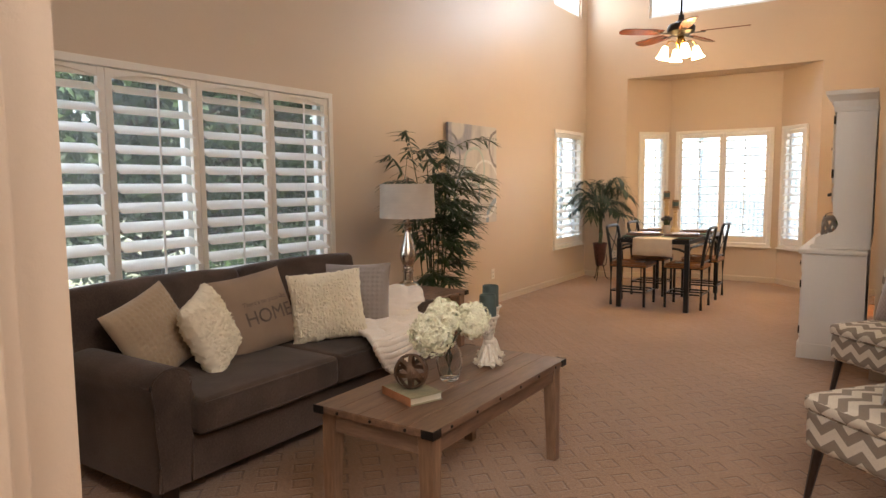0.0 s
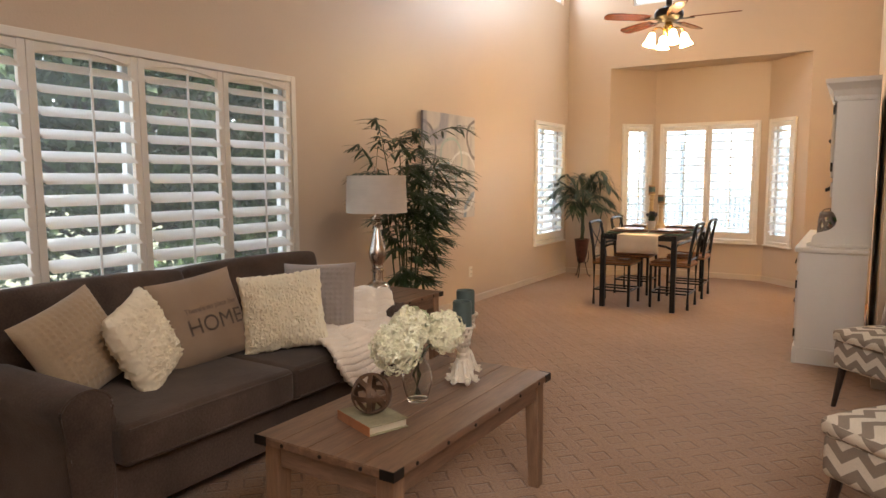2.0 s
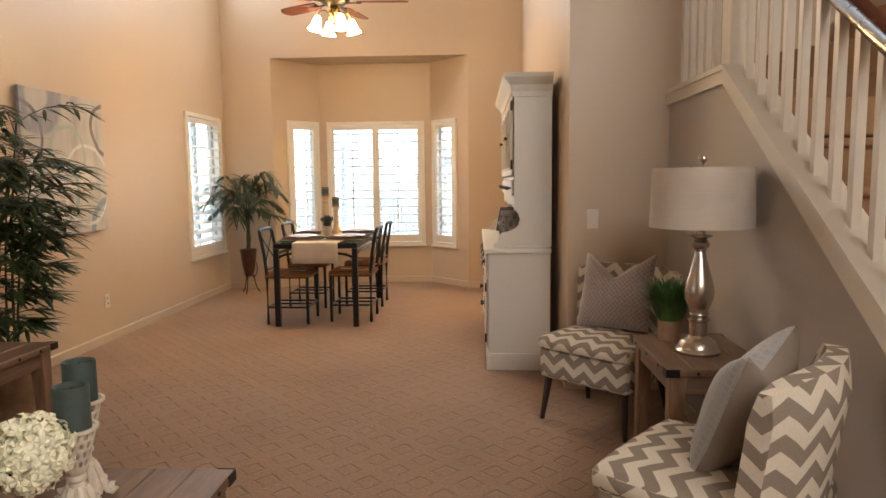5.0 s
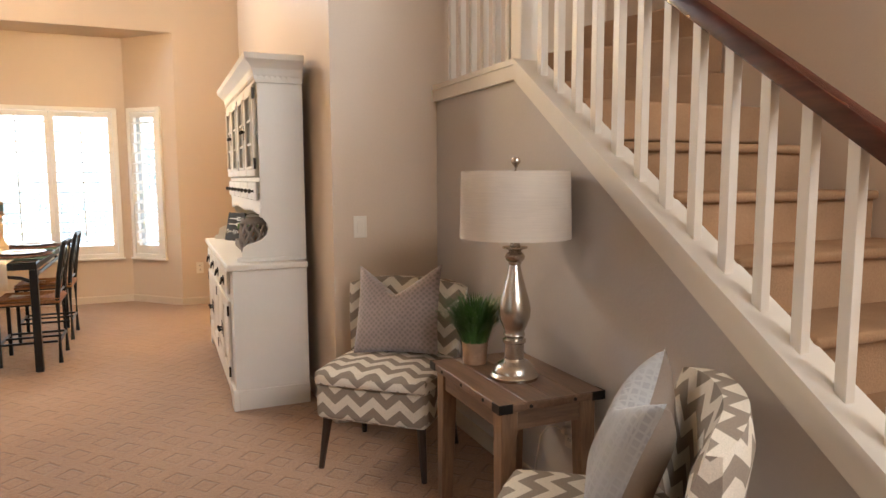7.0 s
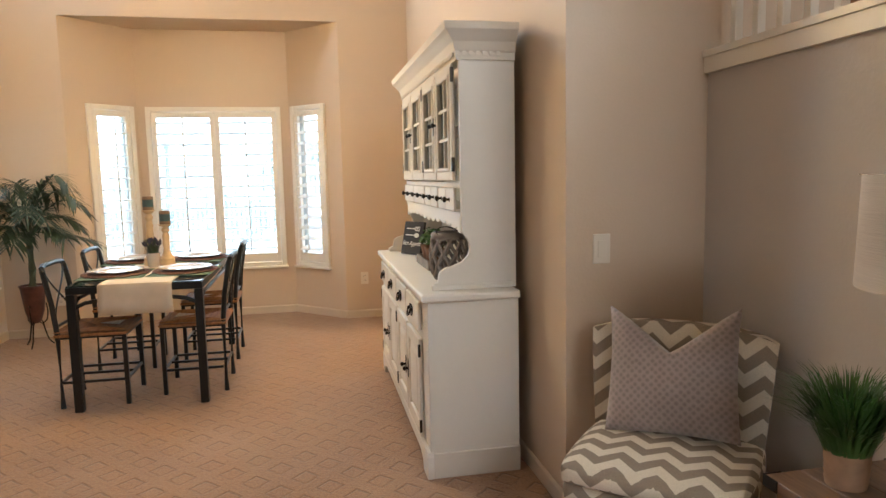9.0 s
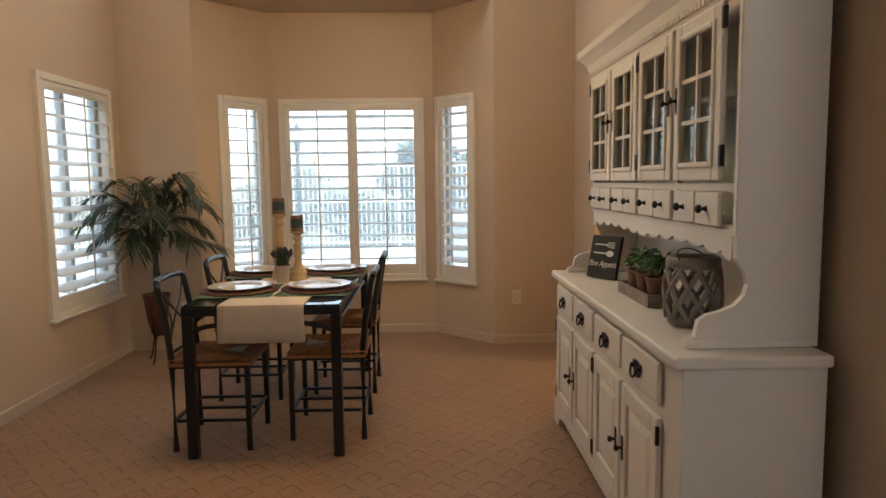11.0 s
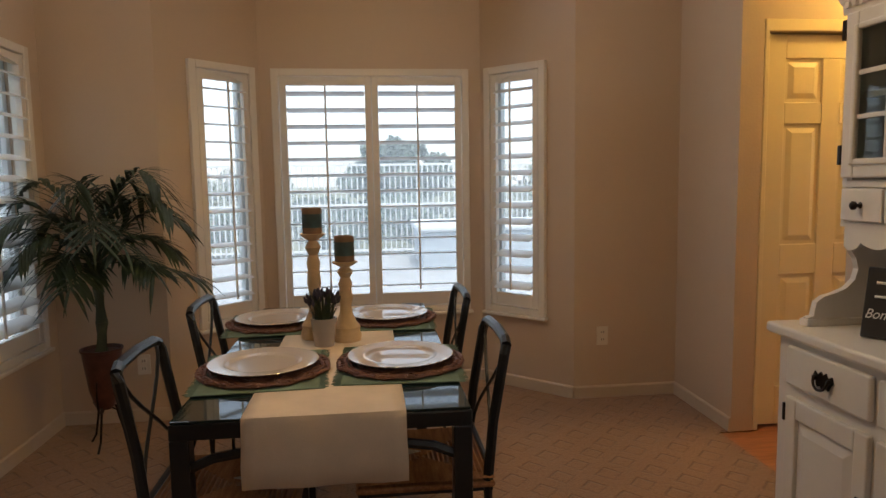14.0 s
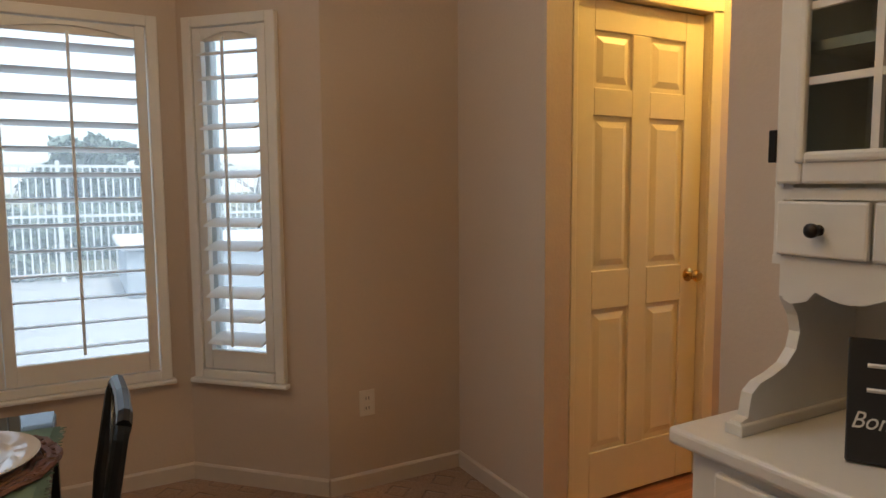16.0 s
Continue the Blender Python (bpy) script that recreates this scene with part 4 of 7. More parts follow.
tray = thing("herb_planter", "grey wooden tray with three potted green herbs", "planter", pose(-0.015, 7.09, ZH))
part("tray", boxes((-0.07, 0.07, -0.2, 0.2, 0.0, 0.012), (-0.07, -0.06, -0.2, 0.2, 0.012, 0.05), (0.06, 0.07, -0.2, 0.2, 0.012, 0.05), (-0.06, 0.06, -0.2, -0.19, 0.012, 0.05), (-0.06, 0.06, 0.19, 0.2, 0.012, 0.05), bevel=0.002), GREY_WOOD, tray)
for y in (-0.125, 0.0, 0.125):
    pt = part("pot", lathe([(0, 0.013), (0.04, 0.013), (0.052, 0.095), (0.056, 0.098), (0.056, 0.11), (0.048, 0.11), (0.046, 0.1), (0, 0.1)], 20), TERRACOTTA, tray, "small brown pot", smooth=True, at=pose(0, y, 0))
    bm = bmesh.new()
    rng = random.Random(int(y * 1000) + 500)
    for _ in range(120):
        a, e, r = rng.uniform(0, 6.283), rng.uniform(0.1, 1.4), rng.uniform(0.03, 0.075)
        c = Vector((r * math.cos(a) * math.cos(e), r * math.sin(a) * math.cos(e), 0.12 + r * 1.2 * math.sin(e)))
        q = Euler((rng.uniform(-1, 1), rng.uniform(-1, 1), a)).to_matrix()
        vs = [bm.verts.new(c + q @ Vector(v)) for v in ((-0.016, 0, 0), (0, -0.009, 0.002), (0.018, 0, 0), (0, 0.009, 0.002))]
        bm.faces.new(vs)
    part("herb", bm, GRASS_GREEN, pt)

# ---- dining table and chairs ----
TX0, TX1, TY0, TY1, TZ = -2.108, -1.352, 7.535, 9.04, 0.752
tab = thing("dining_table", "black metal dining table with a dark glass top", "table", pose((TX0 + TX1) / 2, (TY0 + TY1) / 2, 0))
hw, hl = (TX1 - TX0) / 2, (TY1 - TY0) / 2
leg = None
for sx, sy in ((-1, -1), (1, -1), (-1, 1), (1, 1)):
    at = pose(sx * (hw - 0.024), sy * (hl - 0.024), 0)
    if leg is None:
        leg = part("leg", boxes((-0.024, 0.024, -0.024, 0.024, 0, TZ - 0.046), bevel=0.003), BLACK_METAL, tab, at=at)
    else:
        twin(leg, at)
part("frame_rail", boxes((-hw, hw, -hl, -hl + 0.045, TZ - 0.045, TZ - 0.004), (-hw, hw, hl - 0.045, hl, TZ - 0.045, TZ - 0.004), (-hw, -hw + 0.045, -hl + 0.045, hl - 0.045, TZ - 0.045, TZ - 0.004), (hw - 0.045, hw, -hl + 0.045, hl - 0.045, TZ - 0.045, TZ - 0.004), bevel=0.003), BLACK_METAL, tab)
part("glass_top", boxes((-hw + 0.003, hw - 0.003, -hl + 0.003, hl - 0.003, TZ - 0.0035, TZ + 0.004), bevel=0.002), TABLE_GLASS, tab, "dark mirror-like glass")
for sy in (-1, 1):
    pts = [(-hw + 0.03, sy * (hl - 0.02), TZ - 0.13), (-hw + 0.1, sy * (hl - 0.02), TZ - 0.1), (-hw + 0.2, sy * (hl - 0.02), TZ - 0.085), (hw - 0.2, sy * (hl - 0.02), TZ - 0.085), (hw - 0.1, sy * (hl - 0.02), TZ - 0.1), (hw - 0.03, sy * (hl - 0.02), TZ - 0.13)]
    part("brace", tube(pts, 0.013, 6), BLACK_METAL, tab)
for sx in (-1, 1):
    part("brace", tube([(sx * (hw - 0.02), -hl + 0.03, TZ - 0.13), (sx * (hw - 0.02), -hl + 0.15, TZ - 0.09), (sx * (hw - 0.02), hl - 0.15, TZ - 0.09), (sx * (hw - 0.02), hl - 0.03, TZ - 0.13)], 0.013, 6), BLACK_METAL, tab)

chair = thing("dining_chair", "black metal dining chair with a woven rush seat", "chair", pose(-1.458, 7.945, 0, 0, 0, 90), group="chairs round the dining table")
bm_leg = boxes((-0.0125, 0.0125, -0.0125, 0.0125, 0, 0.43), bevel=0.002)
fl = part("leg", bm_leg, BLACK_METAL, chair, at=pose(-0.185, 0.185, 0))
twin(fl, pose(0.185, 0.185, 0))
for sx in (-1, 1):
    part("back_post", tube([(sx * 0.185, -0.185, 0), (sx * 0.185, -0.185, 0.45), (sx * 0.183, -0.203, 0.63), (sx * 0.18, -0.238, 0.83), (sx * 0.172, -0.245, 0.852)], 0.016, 8), BLACK_METAL, chair)
part("top_rail", tube([(-0.172, -0.245, 0.852), (-0.14, -0.249, 0.864), (0.0, -0.252, 0.869), (0.14, -0.249, 0.864), (0.172, -0.245, 0.852)], 0.016, 8), BLACK_METAL, chair)
for s in (-1, 1):
    pts = []
    for j in range(9):
        u = j / 8
        pts.append((s * (-0.16 + 0.32 * (3 * u * u - 2 * u ** 3)), -0.195 - 0.05 * u, 0.50 + 0.36 * u))
    part("cross_bar", tube(pts, 0.0055, 6), BLACK_METAL, chair)
part("lower_back_rail", tube([(-0.185, -0.188, 0.50), (0.185, -0.188, 0.50)], 0.009, 6), BLACK_METAL, chair)
part("seat_frame", boxes((-0.198, 0.198, 0.172, 0.198, 0.425, 0.447), (-0.198, 0.198, -0.198, -0.172, 0.425, 0.447), (-0.198, -0.172, -0.172, 0.172, 0.425, 0.447), (0.172, 0.198, -0.172, 0.172, 0.425, 0.447), bevel=0.002), BLACK_METAL, chair)
# four woven triangles, each laced towards the middle of the seat
bm = bmesh.new()
N = 14
for q in range(4):
    rot = Matrix.Rotation(q * math.pi / 2, 4, 'Z')
    for k in range(N):
        d0, d1 = 0.205 * k / N, 0.205 * (k + 0.92) / N
        zt = 0.470 - 0.014 * (1 - k / N)
        vs = [bm.verts.new(rot @ Vector(p)) for p in ((-d0, d0, zt - 0.004), (d0, d0, zt - 0.004), (d1, d1, zt - 0.003), (-d1, d1, zt - 0.003), (0, (d0 + d1) / 2, zt + 0.004))]
        mid_l, mid_r = bm.verts.new(rot @ Vector((-(d0 + d1) / 2, (d0 + d1) / 2, zt + 0.003))), bm.verts.new(rot @ Vector(((d0 + d1) / 2, (d0 + d1) / 2, zt + 0.003)))
        bm.faces.new((vs[0], vs[1], mid_r, mid_l))
        bm.faces.new((mid_l, mid_r, vs[2], vs[3]))
        bm.verts.remove(vs[4])
seat = part("seat", boxes((-0.205, 0.205, -0.205, 0.205, 0.435, 0.4555), bevel=0.009), RUSH, chair, "woven orange-brown rush seat")
part("weave", bm, RUSH, seat)["kind"] = "stuff"
part("seat_centre", prism([(0, 0), (0.07, 0.13), (-0.07, 0.13)], (0.4745, 0.4755), "Z"), RUSH_PALE, chair)
for s in ((-0.172, 0.172, 0.178, 0.192, 0.15, 0.165), (-0.172, 0.172, -0.192, -0.178, 0.15, 0.165), (-0.192, -0.178, -0.172, 0.172, 0.15, 0.165), (0.178, 0.192, -0.172, 0.172, 0.15, 0.165)):
    part("stretcher", boxes(s), BLACK_METAL, chair)
part("stretcher", boxes((-0.009, 0.009, -0.178, 0.178, 0.153, 0.167)), BLACK_METAL, chair)
copy_thing(chair, pose(-2.02, 7.83, 0, 0, 0, -90))
copy_thing(chair, pose(-1.462, 8.70, 0, 0, 0, 90))
copy_thing(chair, pose(-2.035, 8.61, 0, 0, 0, -90))

# table setting
TT = TZ + 0.0045
run = thing("table_runner", "cream linen runner hanging over the table's end", "runner", pose(-1.727, TY0, TT))
bm = bmesh.new()
prof = [(-0.012, -0.18), (-0.016, -0.12), (-0.013, -0.06), (-0.010, -0.015), (-0.004, 0.0005), (0.02, 0.0015)] + [(0.02 + 0.1 * k, 0.0015 + 0.0008 * math.sin(k * 2.1)) for k in range(1, 15)] + [(1.46, 0.0015), (1.478, 0.0), (1.483, -0.06), (1.485, -0.16)]
cols = []
for i in range(13):
    u = -0.205 + 0.41 * i / 12
    cols.append([bm.verts.new((u * (1 + 0.015 * (z < -0.1)), yy + (0.004 * math.sin(u * 30) * (z < -0.01)), z)) for yy, z in prof])
for a, b in zip(cols, cols[1:]):
    for i in range(len(prof) - 1):
        bm.faces.new((a[i], b[i], b[i + 1], a[i + 1]))
rb = part("cloth", bm, LINEN, run, smooth=True)
sol = rb.modifiers.new("thickness", 'SOLIDIFY')
sol.thickness, sol.offset = 0.0018, 1.0

PL = [(-1.937, 7.95), (-1.515, 7.967), (-1.99, 8.648), (-1.535, 8.667)]
first = None
for i, (x, y) in enumerate(PL):
    at = pose(x + (0.03 if x > -1.7 else -0.03) * 0, y, TT + 0.0035, 0, 0, 3 * (-1) ** i)
    if first is None:
        mat_t = thing("placemat", "green woven placemat with fringed edges", "placemat", at, group="placemats on the dining table")
        bm = boxes((-0.17, 0.17, -0.22, 0.22, 0, 0.003))
        rng = random.Random(4)
        for k in range(90):
            yy = -0.22 + 0.44 * k / 89
            for sx in (-1, 1):
                e = rng.uniform(0.015, 0.03)
                box(bm, *(sorted((sx * 0.17, sx * (0.17 + e)))), yy - 0.0014, yy + 0.0014, 0.0005, 0.002)
        part("mat", bm, MAT_GREEN, mat_t)
        first = mat_t
        ch = thing("rattan_charger", "round dark brown woven rattan charger", "charger", at @ pose(0, 0, 0.0045), group="chargers on the dining table")
        bm = bmesh.new()
        for k in range(10):
            r = 0.03 + 0.0185 * k
            pts = [(r * math.cos(a) + 0.004 * math.cos(9 * a + k), r * math.sin(a) + 0.004 * math.sin(11 * a), 0.006 + 0.003 * math.sin(14 * a + k * 1.6)) for a in [2 * math.pi * j / 56 for j in range(57)]]
            tube(pts, 0.0075, 5, bm, flat=0.7)
        for k in range(44):
            a = 2 * math.pi * k / 44
            tube([(0.17 * math.cos(a), 0.17 * math.sin(a), 0.004), (0.198 * math.cos(a + 0.05), 0.198 * math.sin(a + 0.05), 0.007), (0.2 * math.cos(a + 0.12), 0.2 * math.sin(a + 0.12), 0.007), (0.172 * math.cos(a + 0.17), 0.172 * math.sin(a + 0.17), 0.004)], 0.005, 5, bm)
        part("weave", bm, RATTAN, ch, smooth=True)
        pl = thing("dinner_plate", "large cream porcelain dinner plate with a ribbed rim", "plate", at @ pose(0, 0, 0.0155), group="plates on the dining table")
        part("plate", lathe([(0, 0.002), (0.09, 0.002), (0.103, 0.006), (0.113, 0.010), (0.157, 0.014), (0.166, 0.016), (0.1672, 0.0175), (0.166, 0.0185), (0.157, 0.0178), (0.120, 0.0145), (0.114, 0.0135), (0.109, 0.0095), (0.103, 0.0075), (0.09, 0.0068), (0, 0.0068)], 72), PORCELAIN, pl, smooth=True)
    else:
        copy_thing(first, at)
        copy_thing(ch, at @ pose(0, 0, 0.0045, 0, 0, 37 * i))
        copy_thing(pl, at @ pose(0, 0, 0.0155))


def candlestick(name, x, y, h, ch_, label):
    """Turned cream wooden candlestick."""
    s = thing(name, label, "candlestick", pose(x, y, TT + 0.0045))
    k = h
    prof = [(0, 0), (0.052, 0), (0.054, 0.02), (0.048, 0.035), (0.050, 0.05), (0.036, 0.07), (0.024, 0.10), (0.020, 0.13 * k / 0.3), (0.026, 0.16 * k / 0.3), (0.022, k * 0.66), (0.026, k * 0.72), (0.017, k * 0.80), (0.030, k * 0.87), (0.017, k * 0.93), (0.046, k - 0.004), (0.047, k), (0, k)]
    part("stick", lathe(prof, 28), CREAM_WOOD, s, smooth=True)
    return s


candlestick("candlestick", -1.812, 8.375, 0.39, 0.09, "tall turned cream wooden candlestick on the dining table")
candlestick("candlestick", -1.695, 8.315, 0.29, 0.09, "shorter turned cream wooden candlestick on the dining table")
for x, y, z in ((-1.812, 8.375, TT + 0.0045 + 0.3905), (-1.695, 8.315, TT + 0.0045 + 0.2905)):
    c = thing("pillar_candle", "dark teal pillar candle with a brown top on a candlestick", "candle", pose(x, y, z))
    part("wax_foot", lathe([(0, 0), (0.036, 0), (0.036, 0.022), (0, 0.022)], 24), WAX, c, "brown wax foot", smooth=True)
    part("wax", lathe([(0, 0.0221), (0.0361, 0.0221), (0.0361, 0.0719), (0, 0.0719)], 24), CANDLE, c, smooth=True)
    part("wax_top", lathe([(0.0362, 0.072), (0.0362, 0.090), (0.033, 0.094), (0.028, 0.090), (0, 0.087)], 24), WAX, c, smooth=True)

pot = thing("lavender_pot", "small cream pot of dark lavender on the runner", "potted plant", pose(-1.772, 8.245, TT + 0.0045))
part("pot", lathe([(0, 0), (0.034, 0), (0.046, 0.09), (0.047, 0.1), (0.042, 0.1), (0.04, 0.09), (0, 0.088)], 24), PORCELAIN, pot, smooth=True)
part("leaves", blades(bmesh.new(), 150, 0.05, 0.12, 0.06, 0.006, 0.035, random.Random(8)), LEAF, pot, at=pose(0, 0, 0.085))
bm = bmesh.new()
rng = random.Random(12)
for _ in range(46):
    a, r = rng.uniform(0, 6.28), 0.06 * math.sqrt(rng.random())
    lathe([(0, 0), (0.005, 0.006), (0.006, 0.016), (0.003, 0.028), (0, 0.032)], 5, pose(r * math.cos(a), r * math.sin(a), 0.165 - r * 0.5 + rng.uniform(0, 0.03), rng.uniform(-25, 25), rng.uniform(-25, 25), 0), bm)
part("flowers", bm, LAVENDER, pot)

# ---- living room materials ----
SOFA = surface("taupe_sofa_cloth", (0.095, 0.066, 0.052), 0.9, var=0.42, big=3, fine=110, bump=0.8, depth=0.003, spec=0.15, sheen=0.15)
TAUPE = surface("taupe_pillow_cloth", (0.335, 0.245, 0.175), 0.9, var=0.08, big=6, fine=380, bump=0.3, depth=0.002, spec=0.12, sheen=0.2)
WAFFLE = surface("waffle_pillow_cloth", (0.44, 0.335, 0.225), 0.92, var=0.12, big=5, fine=160, bump=0.4, depth=0.003, spec=0.12, sheen=0.3)
WAFFLE_GREY = surface("grey_waffle_cloth", (0.33, 0.28, 0.25), 0.92, var=0.12, big=5, fine=160, bump=0.4, depth=0.003, spec=0.12, sheen=0.3)
RUFFLE = surface("cream_ruffle_cloth", (0.86, 0.775, 0.60), 0.9, var=0.05, big=9, fine=90, bump=0.3, depth=0.004, spec=0.15)
FLEECE = surface("cream_fleece", (0.88, 0.79, 0.68), 0.95, var=0.06, big=6, fine=130, bump=0.5, depth=0.006, spec=0.1, sheen=0.4)
VELVET = surface("silver_velvet", (0.34, 0.275, 0.26), 0.6, var=0.14, big=5, fine=60, bump=0.2, depth=0.003, spec=0.4, sheen=0.5)
# honeycomb of darker cells pressed into the velvet
vn, vl = VELVET.node_tree.nodes, VELVET.node_tree.links
vb = vn["Principled BSDF"]
cell, cellmix, cellcoord = vn.new("ShaderNodeTexVoronoi"), vn.new("ShaderNodeMix"), vn.new("ShaderNodeTexCoord")
cell.voronoi_dimensions = '2D'
cell.inputs["Scale"].default_value, cell.inputs["Randomness"].default_value = 38.0, 0.25
flat, face = vn.new("ShaderNodeSeparateXYZ"), vn.new("ShaderNodeCombineXYZ")
vl.new(cellcoord.outputs["Object"], flat.inputs[0])
vl.new(maths(vn, vl, 'ADD', flat.outputs[0], flat.outputs[2]), face.inputs[0])
vl.new(maths(vn, vl, 'SUBTRACT', flat.outputs[0], flat.outputs[2]), face.inputs[1])
vl.new(face.outputs[0], cell.inputs["Vector"])
cellmix.data_type, cellmix.blend_type = 'RGBA', 'MULTIPLY'
cellmix.inputs["Factor"].default_value = 1.0
vl.new(vb.inputs["Base Color"].links[0].from_socket, cellmix.inputs["A"])
vl.new(ramp(vn, vl, cell.outputs["Distance"], [(0.15, (0.72,) * 3), (0.5, (1.05,) * 3)]).outputs[0], cellmix.inputs["B"])
vl.new(cellmix.outputs["Result"], vb.inputs["Base Color"])
SATIN = surface("pale_blue_grey_satin", (0.34, 0.34, 0.345), 0.45, var=0.12, big=7, fine=70, bump=0.2, depth=0.003, spec=0.4, sheen=0.3)
TAN_BACK = surface("tan_pillow_back", (0.25, 0.20, 0.16), 0.85, var=0.1, fine=200, bump=0.2)
PRINT = surface("grey_print", (0.175, 0.135, 0.112), 0.9, var=0.15, bump=0.0)
OAK = wood("weathered_oak", (0.122, 0.066, 0.039), (0.265, 0.158, 0.096), 0.38, "Y", 6, 0.25)
OAK_Z = wood("weathered_oak_legs", (0.165, 0.092, 0.052), (0.34, 0.21, 0.125), 0.45, "Z", 6, 0.25)
OAK_X = wood("weathered_oak_cross", (0.15, 0.09, 0.058), (0.32, 0.21, 0.14), 0.42, "X", 6, 0.25)
IRON = surface("black_iron_corner", (0.02, 0.018, 0.017), 0.4, metal=0.6, var=0.2, fine=90, bump=0.1)
NICKEL = surface("brushed_nickel", (0.55, 0.49, 0.43), 0.27, metal=1.0, var=0.06, big=6, fine=200, bump=0.04, stretch=(1, 1, 12))
SHADE_CLOTH = surface("linen_lampshade", (0.58, 0.51, 0.435), 0.9, var=0.13, big=4, fine=70, bump=0.4, depth=0.002, stretch=(0.12, 0.12, 5), spec=0.1)
ORB = surface("rusty_strap", (0.13, 0.075, 0.045), 0.55, metal=0.4, var=0.3, big=20, fine=90, bump=0.2)
BOOK = surface("old_book_cloth", (0.30, 0.27, 0.17), 0.8, var=0.2, big=14, fine=90, bump=0.2)
BOOK_ORANGE = surface("orange_book_cloth", (0.42, 0.18, 0.08), 0.8, var=0.2, big=14, fine=90, bump=0.2)
PAPER = surface("book_pages", (0.62, 0.54, 0.40), 0.9, var=0.15, fine=200, bump=0.3, stretch=(1, 1, 10))
PETAL = surface("hydrangea_petal", (0.95, 0.91, 0.70), 0.75, var=0.1, big=30, fine=60, bump=0.1)
PETAL_GREEN = surface("greenish_petal", (0.66, 0.70, 0.45), 0.75, var=0.12, big=30, fine=60, bump=0.1)
STEM = surface("green_stem", (0.05, 0.06, 0.025), 0.5, var=0.2, bump=0.1)
CERAMIC_CREAM = surface("distressed_cream", (0.78, 0.70, 0.58), 0.5, var=0.12, big=26, fine=80, bump=0.2)
ESPRESSO = surface("espresso_leg", (0.025, 0.014, 0.010), 0.35, var=0.2, bump=0.05)
BASKET = surface("wicker_basket", (0.32, 0.20, 0.11), 0.8, var=0.3, big=10, fine=70, bump=0.7, depth=0.01, stretch=(1, 1, 4))


def vase_glass():
    m, n, l, b = principled("clear_vase_glass")
    b.inputs["Transmission Weight"].default_value, b.inputs["Roughness"].default_value, b.inputs["IOR"].default_value = 1.0, 0.02, 1.3
    b.inputs["Base Color"].default_value = (0.96, 0.98, 0.97, 1)
    return m


def chevron_material():
    """Zigzag stripes, laid along each face by its direction."""
    m, n, l, b = principled("chevron_cloth")
    tc = n.new("ShaderNodeTexCoord")
    p, q = n.new("ShaderNodeSeparateXYZ"), n.new("ShaderNodeSeparateXYZ")
    l.new(tc.outputs["Object"], p.inputs[0])
    l.new(tc.outputs["Normal"], q.inputs[0])
    nx, nz = maths(n, l, 'ABSOLUTE', q.outputs[0]), maths(n, l, 'ABSOLUTE', q.outputs[2])
    sx, sz = maths(n, l, 'GREATER_THAN', nx, 0.72), maths(n, l, 'GREATER_THAN', nz, 0.62)

    def pick(s, a, bb):
        return maths(n, l, 'ADD', maths(n, l, 'MULTIPLY', s, a), maths(n, l, 'MULTIPLY', maths(n, l, 'SUBTRACT', 1.0, s), bb))
    u = pick(sx, p.outputs[1], p.outputs[0])
    v = pick(sz, p.outputs[1], p.outputs[2])
    tri = maths(n, l, 'PINGPONG', maths(n, l, 'ADD', u, 5.0), 0.062)
    w = maths(n, l, 'ADD', v, maths(n, l, 'MULTIPLY', tri, -0.85))
    st = maths(n, l, 'FRACT', maths(n, l, 'DIVIDE', maths(n, l, 'ADD', w, 5.0), 0.092))
    band = n.new("ShaderNodeMapRange")
    band.interpolation_type = 'SMOOTHSTEP'
    tri2 = maths(n, l, 'ABSOLUTE', maths(n, l, 'SUBTRACT', st, 0.5))
    band.inputs["From Min"].default_value, band.inputs["From Max"].default_value = 0.235, 0.265
    l.new(tri2, band.inputs["Value"])
    nz_ = noise_node(n, l, 330, 3, 0.7)
    weave = ramp(n, l, nz_.outputs[0], [(0.3, (0.78,) * 3), (0.65, (1,) * 3)])
    mx, m2 = n.new("ShaderNodeMix"), n.new("ShaderNodeMix")
    mx.data_type = m2.data_type = 'RGBA'
    mx.inputs["A"].default_value, mx.inputs["B"].default_value = (0.74, 0.67, 0.56, 1), (0.30, 0.25, 0.20, 1)
    l.new(band.outputs[0], mx.inputs["Factor"])
    m2.blend_type = 'MULTIPLY'
    m2.inputs["Factor"].default_value = 1.0
    l.new(mx.outputs["Result"], m2.inputs["A"])
    l.new(weave.outputs[0], m2.inputs["B"])
    l.new(m2.outputs["Result"], b.inputs["Base Color"])
    b.inputs["Roughness"].default_value, b.inputs["Specular IOR Level"].default_value = 0.9, 0.15
    bp = n.new("ShaderNodeBump")
    bp.inputs["Strength"].default_value, bp.inputs["Distance"].default_value = 0.3, 0.002
    l.new(nz_.outputs[0], bp.inputs["Height"])
    l.new(bp.outputs[0], b.inputs["Normal"])
    return m


CHEVRON = chevron_material()


